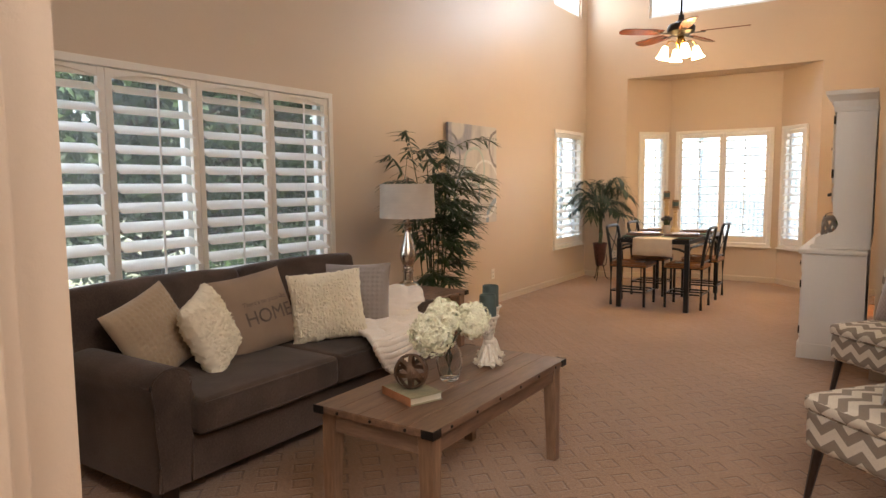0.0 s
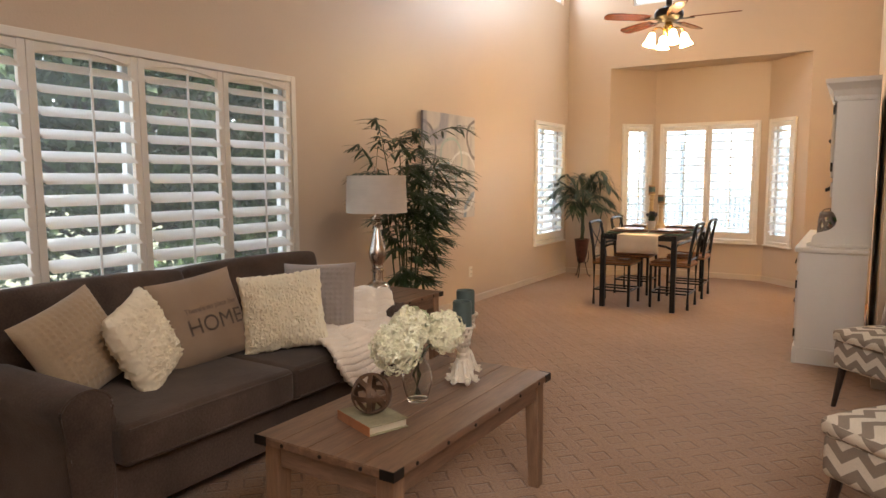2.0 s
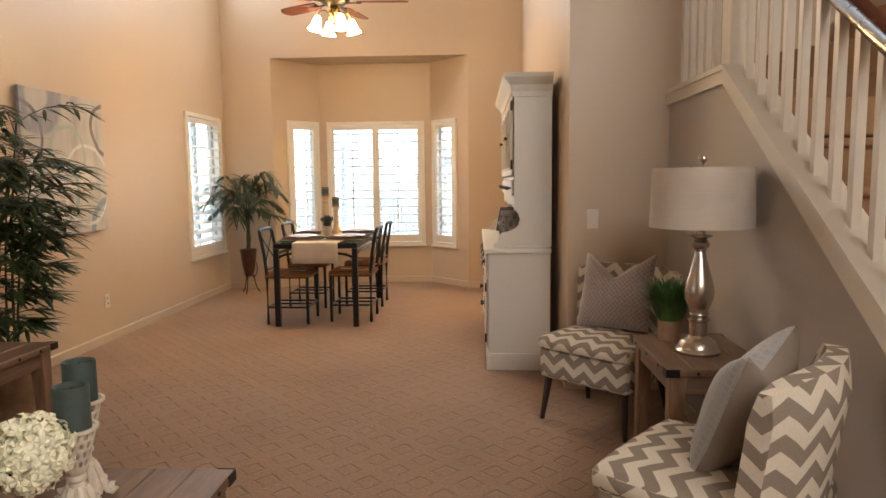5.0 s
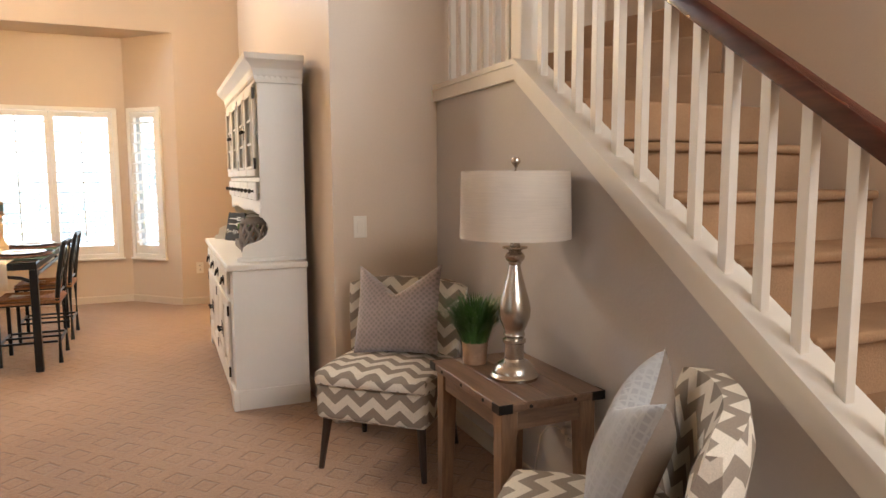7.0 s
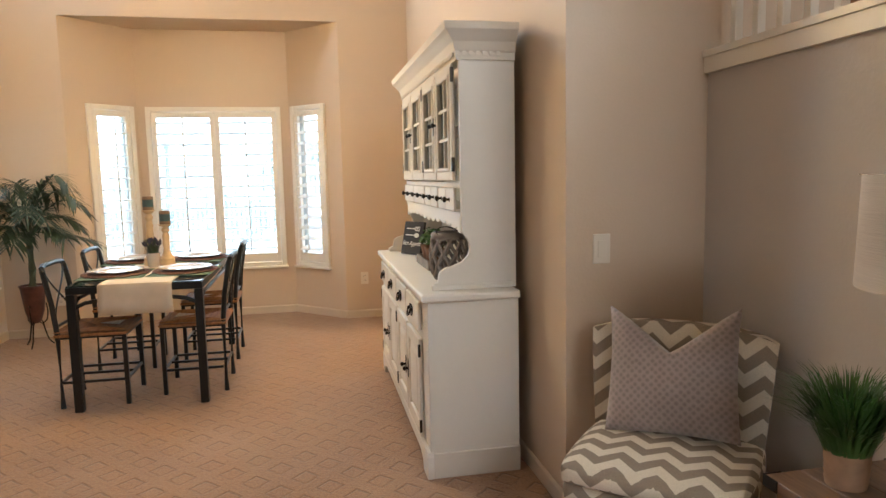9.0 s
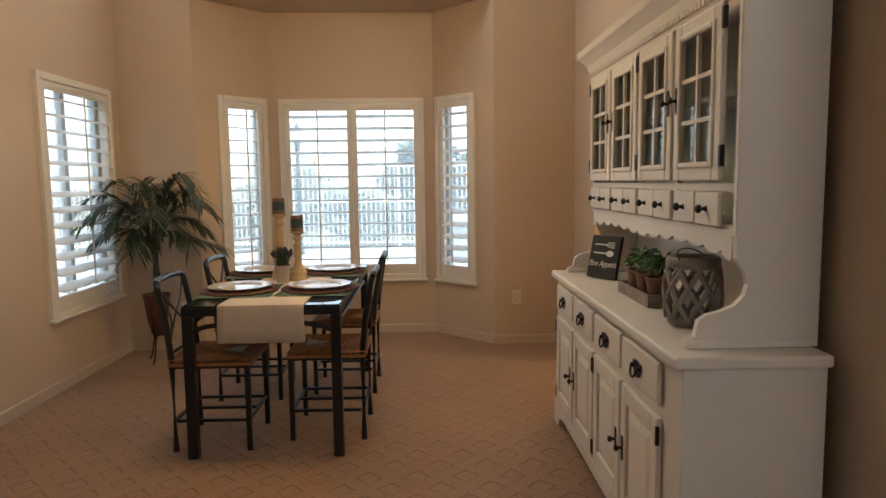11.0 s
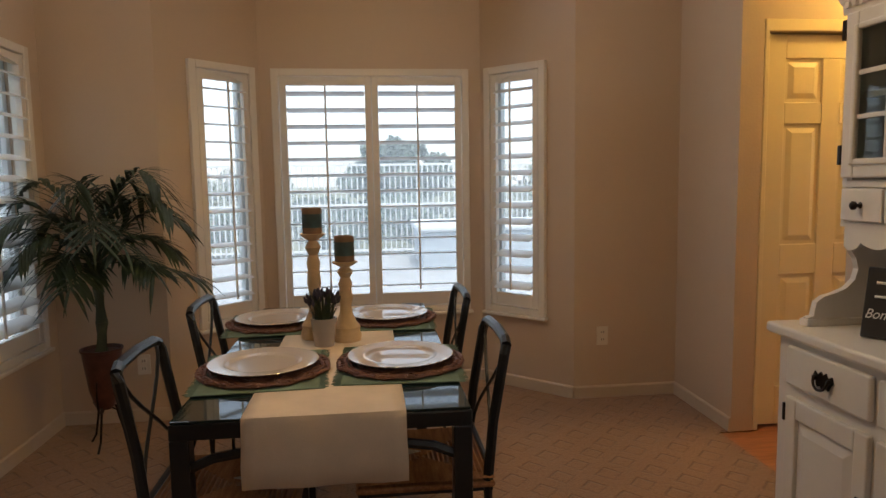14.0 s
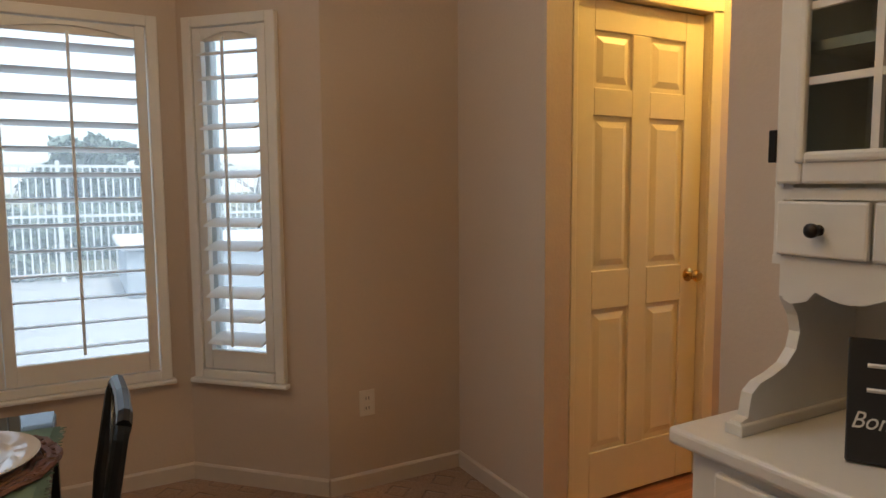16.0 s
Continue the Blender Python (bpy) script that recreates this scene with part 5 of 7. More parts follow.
def honeycomb(m, scale, pale):
    """Adds a burnt-out cell pattern to a cloth."""
    n, l, b = m.node_tree.nodes, m.node_tree.links, m.node_tree.nodes["Principled BSDF"]
    tc, vo = n.new("ShaderNodeTexCoord"), n.new("ShaderNodeTexVoronoi")
    vo.feature, vo.inputs["Scale"].default_value, vo.inputs["Randomness"].default_value = 'DISTANCE_TO_EDGE', scale, 0.15
    l.new(tc.outputs["Object"], vo.inputs["Vector"])
    edge = n.new("ShaderNodeMapRange")
    edge.inputs["From Min"].default_value, edge.inputs["From Max"].default_value = 0.10, 0.16
    l.new(vo.outputs["Distance"], edge.inputs["Value"])
    mx = n.new("ShaderNodeMix")
    mx.data_type = 'RGBA'
    old = b.inputs["Base Color"].links[0].from_socket
    l.new(edge.outputs[0], mx.inputs["Factor"])
    mx.inputs["A"].default_value = (*pale, 1)
    l.new(old, mx.inputs["B"])
    l.new(mx.outputs["Result"], b.inputs["Base Color"])


honeycomb(SATIN, 48, (0.38, 0.38, 0.385))
CLEAR = vase_glass()


def soft(x0, x1, y0, y1, z0, z1, r, seg=4, puff=0.0):
    """A padded block: rounded edges, and its faces swell by puff."""
    bm = box(bmesh.new(), x0, x1, y0, y1, z0, z1)
    bmesh.ops.subdivide_edges(bm, edges=bm.edges, cuts=5, use_grid_fill=True)
    c, h = Vector(((x0 + x1) / 2, (y0 + y1) / 2, (z0 + z1) / 2)), Vector(((x1 - x0) / 2, (y1 - y0) / 2, (z1 - z0) / 2))
    bmesh.ops.recalc_face_normals(bm, faces=bm.faces)
    es = [e for e in bm.edges if len(e.link_faces) == 2 and e.link_faces[0].normal.dot(e.link_faces[1].normal) < 0.5]
    bmesh.ops.bevel(bm, geom=es, offset=r, segments=seg, profile=0.5, affect='EDGES', clamp_overlap=True)
    for v in bm.verts:
        d = v.co - c
        k = [max(0.0, 1 - (abs(d[i]) / h[i]) ** 2) for i in range(3)]
        for i in range(3):
            j, m = (i + 1) % 3, (i + 2) % 3
            if abs(d[i]) > h[i] * 0.93:
                v.co[i] += math.copysign(puff * math.sqrt(k[j] * k[m]), d[i])
    return bm


# ---- sofa ----
sofa = thing("sofa", "dark taupe two-seat sofa with rolled arms under the window", "sofa", pose(-2.55, 3.06, 0))
SX0, SX1, SY = -0.50, 0.47, 1.02


def arm(sign):
    yo, yi = SY * sign, (SY - 0.17) * sign
    c = ((yo + yi) / 2, 0.53)
    prof = [(yi, 0.09), (yi, 0.475)] + [(c[0] - sign * 0.098 * math.cos(a), c[1] + 0.075 * math.sin(a)) for a in [math.pi * k / 12 for k in range(0, 13)]] + [(yo + sign * 0.002, 0.475), (yo - sign * 0.018, 0.38), (yo - sign * 0.02, 0.2), (yo - sign * 0.008, 0.09)]
    bm = prism(prof, (SX0 + 0.06, SX1 - 0.045), "X", bevel=0.016)
    return bm


for s in (-1, 1):
    a = part("arm", arm(s), SOFA, sofa, smooth=True)
    yo, yi = SY * s, (SY - 0.17) * s
    cy = (yo + yi) / 2
    pts = [(SX1 - 0.05, yi, 0.10), (SX1 - 0.05, yi, 0.475)] + [(SX1 - 0.05, cy - s * 0.094 * math.cos(t), 0.53 + 0.072 * math.sin(t)) for t in [math.pi * k / 10 for k in range(11)]] + [(SX1 - 0.05, yo, 0.475), (SX1 - 0.05, yo - s * 0.018, 0.38), (SX1 - 0.05, yo - s * 0.02, 0.2), (SX1 - 0.05, yo - s * 0.008, 0.1)]
    part("piping", tube(pts, 0.006, 6), SOFA, a, smooth=True)
part("base", soft(SX0 + 0.02, SX1 - 0.05, -SY + 0.165, SY - 0.165, 0.09, 0.30, 0.012), SOFA, sofa, smooth=True)
part("back_frame", soft(SX0, SX0 + 0.16, -SY + 0.01, SY - 0.01, 0.09, 0.815, 0.05), SOFA, sofa, smooth=True)
for s in (-1, 1):
    y0, y1 = sorted((0.004 * s, (SY - 0.172) * s))
    sc = part("seat_cushion", soft(SX0 + 0.2, SX1 + 0.02, y0, y1, 0.302, 0.458, 0.035, puff=0.014), SOFA, sofa, smooth=True)
    part("piping", tube([(SX1 + 0.022, y0 + 0.02, 0.440), (SX1 + 0.03, (y0 + y1) / 2, 0.446), (SX1 + 0.022, y1 - 0.02, 0.440)], 0.005, 6), SOFA, sc, smooth=True)
    part("piping", tube([(SX1 + 0.022, y0 + 0.02, 0.322), (SX1 + 0.03, (y0 + y1) / 2, 0.32), (SX1 + 0.022, y1 - 0.02, 0.322)], 0.005, 6), SOFA, sc, smooth=True)
    bm = soft(SX0 + 0.09, SX0 + 0.30, y0 - (0.14 if s < 0 else 0), y1 + (0.14 if s > 0 else 0), 0.43, 0.862, 0.075, puff=0.025)
    bmesh.ops.rotate(bm, cent=(SX0 + 0.2, 0, 0.45), matrix=Matrix.Rotation(radians(-9), 3, 'Y'), verts=bm.verts)
    part("back_cushion", bm, SOFA, sofa, smooth=True)
ft = None
for x in (SX0 + 0.08, SX1 - 0.12):
    for y in (-SY + 0.08, SY - 0.08):
        at = pose(x, y, 0)
        if ft is None:
            ft = part("foot", prism([(-0.035, 0), (0.035, 0), (0.045, 0.09), (-0.045, 0.09)], (-0.04, 0.04), "Y", bevel=0.004), ESPRESSO, sofa, "dark wooden foot", at=at)
        else:
            twin(ft, at)

# ---- pillows ----


def pillow_mesh(w, h, t, n=22, ruffle=0.0, waffle=0.0, chop=0.0, seed=0):
    """A stuffed square: x across, z up, y through it."""
    bm = bmesh.new()
    sheets = []
    for s in (-1, 1):
        g = []
        for i in range(n + 1):
            row = []
            for j in range(n + 1):
                u, v = 2 * i / n - 1, 2 * j / n - 1
                e = (1 - u ** 4) * (1 - v ** 4)
                th = t * 0.5 * (max(e, 0) ** 0.55) * (0.86 + 0.14 * (1 - u * u) * (1 - v * v))
                x, z = w / 2 * u * (1 - 0.055 * (1 - v * v)), h / 2 * v * (1 - 0.055 * (1 - u * u))
                dz = -chop * (1 - abs(u)) ** 1.2 * max(0, v) ** 1.5
                p = Vector((x, s * th, z + dz))
                edge = min(1.0, 4 * (1 - max(abs(u), abs(v))))
                rim_ = i in (0, n) or j in (0, n)
                q = Vector((x * 62 + seed, z * 40, 0.0 if rim_ else s * 5.0))
                if ruffle:
                    r = ruffle * (noise.noise(q) + 0.6 * noise.noise(q * 2.1)) * (0.35 + 0.65 * edge)
                    p += Vector((0.5 * ruffle * noise.noise(q + Vector((9, 0, 0))), 0.0 if rim_ else s * abs(r) * 1.6, 0.5 * ruffle * noise.noise(q + Vector((0, 7, 0)))))
                if waffle:
                    p.y += s * waffle * (0.5 + 0.5 * math.sin(x * 2 * math.pi / 0.028)) * (0.5 + 0.5 * math.sin(z * 2 * math.pi / 0.028)) * edge
                p.y += 0.006 * noise.noise(Vector((x * 7 + seed, z * 7, 2.0)))
                row.append(bm.verts.new(p))
            g.append(row)
        sheets.append(g)
        for i in range(n):
            for j in range(n):
                q = (g[i][j], g[i + 1][j], g[i + 1][j + 1], g[i][j + 1])
                bm.faces.new(q if s < 0 else q[::-1])
    bmesh.ops.remove_doubles(bm, verts=bm.verts, dist=0.0015)
    return bm


def pillow(label, at, azimuth, lean, roll, w, h, t, material, back=None, **kw):
    """azimuth: where its face looks, degrees from +x; lean: how far its top tips back."""
    p = thing("throw_pillow", label, "pillow", pose(*at, 0, 0, azimuth + 90) @ pose(0, 0, 0, -lean, 0, 0) @ pose(0, 0, 0, 0, roll, 0), group="throw pillows")
    cover = part("cover", pillow_mesh(w, h, t, **kw), material, p, smooth=True)
    if back is not None:
        cover.data.materials.append(back)
        for f in cover.data.polygons:
            f.material_index = 1 if f.center.y > 0 else 0
    return p


pillow("tan waffle-knit throw pillow leaning in the sofa's corner", (-2.60, 2.365, 0.645), 8, 24, -18, 0.41, 0.41, 0.15, WAFFLE, n=56, waffle=0.011)
pillow("cream ruffled throw pillow leaning on a tan one", (-2.46, 2.575, 0.64), 32, 20, -12, 0.39, 0.39, 0.15, RUFFLE, n=84, ruffle=0.018, seed=3)
home = pillow("taupe throw pillow printed with the word HOME", (-2.555, 2.95, 0.660), -6, 20, -6, 0.46, 0.44, 0.15, TAUPE, seed=5)
pillow("cream ruffled square throw pillow on the sofa", (-2.345, 3.28, 0.662), -44, 16, -5, 0.42, 0.40, 0.15, RUFFLE, n=84, ruffle=0.018, seed=11)
pillow("grey waffle-knit throw pillow at the sofa's end", (-2.43, 3.64, 0.655), -66, 14, -2, 0.42, 0.42, 0.14, WAFFLE_GREY, n=56, waffle=0.011, seed=7)
# lettering follows the swell of the pillow's face
for text, size, z in (("HOME", 0.108, -0.07), ("There's no place like", 0.036, 0.033)):
    ob = lettering(text, size, Matrix(), PRINT, home, "print")
    for v in ob.data.vertices:
        x, zz = v.co.x * (1.0 if text == "HOME" else 0.95) + 0.022, v.co.y + z
        u, w_ = x / 0.23, zz / 0.22
        e = max(0.0, (1 - u ** 4) * (1 - w_ ** 4)) ** 0.55 * 0.075 * (0.86 + 0.14 * (1 - u * u) * (1 - w_ * w_))
        v.co = (x, -e - 0.0035 + 0.006 * noise.noise(Vector((x * 7 + 5, zz * 7, 2.0))), zz)

# ---- throw blanket ----
throw = thing("throw_blanket", "cream cable-knit throw draped over the sofa's arm and seat", "blanket", pose(-2.3, 3.7, 0.5))
cl = [(-2.54, 4.12, 0.40), (-2.53, 4.115, 0.54), (-2.49, 4.07, 0.615), (-2.44, 3.98, 0.638), (-2.38, 3.90, 0.615), (-2.32, 3.82, 0.55), (-2.27, 3.72, 0.490), (-2.17, 3.64, 0.482), (-2.06, 3.57, 0.482), (-2.005, 3.54, 0.465), (-1.985, 3.535, 0.41), (-1.98, 3.545, 0.345), (-1.98, 3.555, 0.30)]
wd = [(0.20, 0.0), (0.20, 0.0), (0.21, 0.02), (0.21, 0.05), (0.20, 0.09), (0.17, 0.15), (0.12, 0.20), (0.07, 0.25), (0.03, 0.28), (0.0, 0.285), (-0.005, 0.27), (-0.005, 0.24), (-0.005, 0.19)]
bm = bmesh.new()
rows_ = []
NS, NW = 150, 36
for i in range(NS + 1):
    f = i / NS * (len(cl) - 1)
    k = min(int(f), len(cl) - 2)
    a = f - k
    c = Vector(cl[k]).lerp(Vector(cl[k + 1]), a)
    w = Vector((*wd[k], 0)).lerp(Vector((*wd[k + 1], 0)), a)
    row = []
    for j in range(NW + 1):
        u = 2 * j / NW - 1
        s = i / NS
        fold = 0.016 * math.sin(u * 4.0 + s * 3) + 0.006 * math.sin(u * 9 - s * 7) + 0.008 * noise.noise(Vector((u * 4, s * 9, 3)))
        knit = 0.009 * abs(math.sin(s * math.pi * 24 + 0.4 * math.sin(u * 3))) ** 0.6 + 0.002 * math.sin(u * 60)
        p = c + w * u
        p.z += 0.018 + abs(fold) * (0.9 if s < 0.72 else 0.3) + knit
        p.x += (fold * 0.8 + knit + 0.02) * max(0.0, min(1.0, (s - 0.62) * 9))
        if s > 0.7:
            p.z += 0.03 * (u + 0.2) * (s - 0.7) * 3
        row.append(bm.verts.new(p - Vector((-2.3, 3.7, 0.5))))
    rows_.append(row)
for a, b in zip(rows_, rows_[1:]):
    for j in range(NW):
        bm.faces.new((a[j], a[j + 1], b[j + 1], b[j]))
ob = part("cloth", bm, FLEECE, throw, smooth=True)
sol = ob.modifiers.new("thickness", 'SOLIDIFY')
sol.thickness, sol.offset = 0.024, 0.0

# ---- tables of weathered oak with iron corners ----


def oak_table(name, label, m, w, l, h, top=0.026, leg=0.064, apron=0.075, rivets=(3, 6)):
    """w across x, l along y; planks run along y."""
    t = thing(name, label, "table", m)
    hw_, hl_ = w / 2, l / 2
    tp = part("tabletop", boxes((-hw_, hw_, -hl_, hl_, h - top, h), bevel=0.003), OAK, t, "weathered grey-brown plank top")
    np_ = max(3, round(w / 0.115))
    for k in range(np_):
        x0 = -hw_ + w * k / np_
        part("plank", boxes((x0 + 0.0012, x0 + w / np_ - 0.0012, -hl_ + 0.002, hl_ - 0.002, h - 0.004, h + 0.0025), bevel=0.0012, seg=1), OAK, tp)
    ix, iy = hw_ - 0.02, hl_ - 0.022
    lg = None
    for sx, sy in ((-1, -1), (1, -1), (-1, 1), (1, 1)):
        bm = bmesh.new()
        b0, b1 = leg * 0.74, leg
        v = []
        for z, s in ((0, b0), (h - top, b1)):
            for dx, dy in ((0, 0), (1, 0), (1, 1), (0, 1)):
                v.append(bm.verts.new((sx * (ix - dx * s), sy * (iy - dy * s), z)))
        for q in ((0, 1, 2, 3), (4, 5, 6, 7), (0, 1, 5, 4), (1, 2, 6, 5), (2, 3, 7, 6), (3, 0, 4, 7)):
            bm.faces.new([v[i] for i in q])
        bmesh.ops.recalc_face_normals(bm, faces=bm.faces)
        bmesh.ops.bevel(bm, geom=bm.edges[:], offset=0.003, segments=1, affect='EDGES')
        part("leg", bm, OAK_Z, t)
        bx, by = sx * hw_, sy * hl_
        e, d = 0.002, 0.05
        bm = bmesh.new()
        box(bm, *sorted((bx + sx * e, bx - sx * d)), *sorted((by + sy * e, by - sy * 0.001)), h - top - 0.002, h + 0.0035)
        box(bm, *sorted((bx + sx * e, bx - sx * 0.001)), *sorted((by - sy * 0.001, by - sy * d)), h - top - 0.002, h + 0.0035)
        part("iron_corner", bm, IRON, t, "black iron corner bracket")
    for sy in (-1, 1):
        part("apron", boxes((-ix + leg, ix - leg, *sorted((sy * (iy - 0.008), sy * (iy - 0.028))), h - top - apron, h - top - 0.001), bevel=0.002), OAK_X, t)
    for sx in (-1, 1):
        part("apron", boxes((*sorted((sx * (ix - 0.008), sx * (ix - 0.028))), -iy + leg, iy - leg, h - top - apron, h - top - 0.001), bevel=0.002), OAK, t)
    rv = None
    for sx in (-1, 1):
        for k in range(rivets[1]):
            y = -hl_ + 0.12 + (l - 0.24) * k / (rivets[1] - 1)
            at = pose(sx * hw_, y, h - top / 2, 0, 90 * sx, 0)
            if rv is None:
                rv = part("rivet", lathe([(0.007, 0), (0.006, 0.003), (0, 0.004)], 10), IRON, t, at=at)
            else:
                twin(rv, at)
    for sy in (-1, 1):
        for k in range(rivets[0]):
            x = -hw_ + 0.12 + (w - 0.24) * k / max(1, rivets[0] - 1)
            twin(rv, pose(x, sy * hl_, h - top / 2, -90 * sy, 0, 0))
    return t


oak_table("coffee_table", "weathered oak coffee table with black iron corners", pose(-1.256, 2.912, 0), 0.56, 1.145, 0.4965)
oak_table("end_table", "weathered oak end table with black iron corners beside the sofa", pose(-2.555, 4.42, 0), 0.60, 0.52, 0.563, rivets=(3, 3))
oak_table("end_table", "weathered oak end table between the two chevron chairs", pose(0.63, 4.535, 0), 0.415, 0.60, 0.567, rivets=(2, 3))


def table_lamp(m, label):
    lp = thing("table_lamp", label, "lamp", m, group="nickel table lamps")
    part("base", lathe([(0, 0), (0.088, 0), (0.090, 0.012), (0.084, 0.022), (0.078, 0.026), (0.074, 0.045), (0.060, 0.060), (0.044, 0.068), (0.040, 0.074), (0.038, 0.078), (0.0, 0.078)], 40), NICKEL, lp, smooth=True)
    part("stem", lathe([(0.036, 0.079), (0.036, 0.135), (0.043, 0.140), (0.043, 0.150), (0.034, 0.156), (0.040, 0.168), (0.036, 0.182), (0.044, 0.20), (0.057, 0.235), (0.060, 0.265), (0.054, 0.30), (0.040, 0.35), (0.027, 0.40), (0.020, 0.435), (0.024, 0.44), (0.024, 0.447),
                        (0.034, 0.455), (0.037, 0.468), (0.030, 0.480), (0.022, 0.486), (0.028, 0.492), (0.046, 0.498), (0.046, 0.504), (0.018, 0.507), (0.014, 0.56), (0.0, 0.56)], 40), NICKEL, lp, smooth=True)
    part("shade", lathe([(0.204, 0.538), (0.197, 0.785), (0.194, 0.785), (0.201, 0.538), (0.204, 0.538)], 56), SHADE_CLOTH, lp, "round linen drum shade", smooth=True)
    bm = bmesh.new()
    for k in range(3):
        a = 2 * math.pi * k / 3
        tube([(0, 0, 0.765), (0.211 * math.cos(a), 0.211 * math.sin(a), 0.785)], 0.002, 5, bm)
    tube([(0, 0, 0.55), (0, 0, 0.80)], 0.004, 6, bm)
    part("harp", bm, NICKEL, lp)
    part("finial", lathe([(0.006, 0.80), (0.008, 0.806), (0.016, 0.815), (0.018, 0.824), (0.013, 0.834), (0, 0.838)], 16), NICKEL, lp, smooth=True)


table_lamp(pose(-2.635, 4.45, 0.5665), "brushed nickel table lamp with a linen drum shade beside the sofa")
table_lamp(pose(0.622, 4.495, 0.5705) @ Matrix.Diagonal((1, 1, 0.975, 1)), "brushed nickel table lamp with a linen drum shade by the stairs")

# ---- on the coffee table ----
ZC = 0.5
bk = thing("book", "worn olive hardback book lying on the coffee table", "book", pose(-1.267, 2.62, ZC, 0, 0, -21))
part("cover", boxes((-0.105, 0.105, -0.075, 0.075, 0, 0.004), (-0.105, 0.105, -0.075, 0.075, 0.028, 0.032), (-0.105, -0.101, -0.075, 0.075, 0.004, 0.028), bevel=0.001), BOOK, bk)
part("pages", boxes((-0.099, 0.099, -0.071, 0.071, 0.0045, 0.0275)), PAPER, bk)
part("spine", boxes((-0.107, 0.106, -0.0775, -0.0752, 0.0, 0.032)), BOOK_ORANGE, bk, "faded orange spine")

orb = thing("strap_orb", "rusty orb of crossing metal straps on a book", "ornament", pose(-1.272, 2.622, ZC + 0.0325 + 0.069))
for k, (rx, ry) in enumerate(((0, 0), (90, 0), (90, 60), (90, 120), (55, 25), (50, 150))):
    bm = lathe([(0.067, -0.008), (0.070, -0.008), (0.070, 0.008), (0.067, 0.008), (0.067, -0.008)], 36)
    part("strap", bm, ORB, orb, smooth=True, at=pose(0, 0, 0, rx, 0, ry))

vs = thing("glass_vase", "clear glass vase of cream hydrangeas on the coffee table", "vase", pose(-1.266, 2.893, ZC))
part("vase", lathe([(0, 0.004), (0.034, 0.002), (0.038, 0.0), (0.040, 0.006), (0.052, 0.05), (0.058, 0.085), (0.052, 0.12), (0.034, 0.155), (0.030, 0.17), (0.040, 0.192), (0.0385, 0.193), (0.028, 0.171), (0.032, 0.155), (0.049, 0.12), (0.055, 0.085), (0.049, 0.05), (0.036, 0.012), (0, 0.010)], 40), CLEAR, vs, smooth=True)
heads = (((-0.060, -0.045, 0.205), 0.088), ((-0.035, 0.0, 0.275), 0.068), ((0.060, 0.095, 0.250), 0.070), ((-0.065, 0.055, 0.268), 0.066))
bm = bmesh.new()
for (x, y, z), r in heads:
    tube([(x * 0.1, y * 0.1, 0.02), (-x * 0.15, -y * 0.15, 0.1), (x * 0.3, y * 0.3, 0.19), (x, y, z)], 0.0045, 6, bm)
part("stems", bm, STEM, vs)
for hi, ((x, y, z), r) in enumerate(heads):
    rng = random.Random(30 + hi)
    bm = bmesh.new()
    for k in range(260):
        zc = 1 - 2 * (k + 0.5) / 260
        a = k * 2.39996
        d = Vector((math.sqrt(1 - zc * zc) * math.cos(a), math.sqrt(1 - zc * zc) * math.sin(a), zc))
        c = Vector((x, y, z)) + d * r * rng.uniform(0.82, 1.16)
        q = d.to_track_quat('Z', 'Y').to_matrix() @ Euler((rng.uniform(-0.7, 0.7), rng.uniform(-0.7, 0.7), rng.uniform(0, 3))).to_matrix()
        for p4 in range(4):
            b = p4 * math.pi / 2
            e = Vector((math.cos(b), math.sin(b), 0))
            f = Vector((-e.y, e.x, 0))
            L = rng.uniform(0.0125, 0.0175)
            vv = [c, c + q @ (e * L * 0.6 + f * L * 0.5 + Vector((0, 0, 0.002))), c + q @ (e * L * 1.1 + Vector((0, 0, -0.0035))), c + q @ (e * L * 0.6 - f * L * 0.5 + Vector((0, 0, 0.002)))]
            bm.faces.new([bm.verts.new(t_) for t_ in vv])
    lathe([(0, -r * 0.8), (r * 0.7, -r * 0.3), (r * 0.78, 0), (r * 0.6, r * 0.5), (0, r * 0.8)], 12, pose(x, y, z), bm)
    part("flower_head", bm, PETAL_GREEN if hi == 3 else PETAL, vs, "cream hydrangea head")


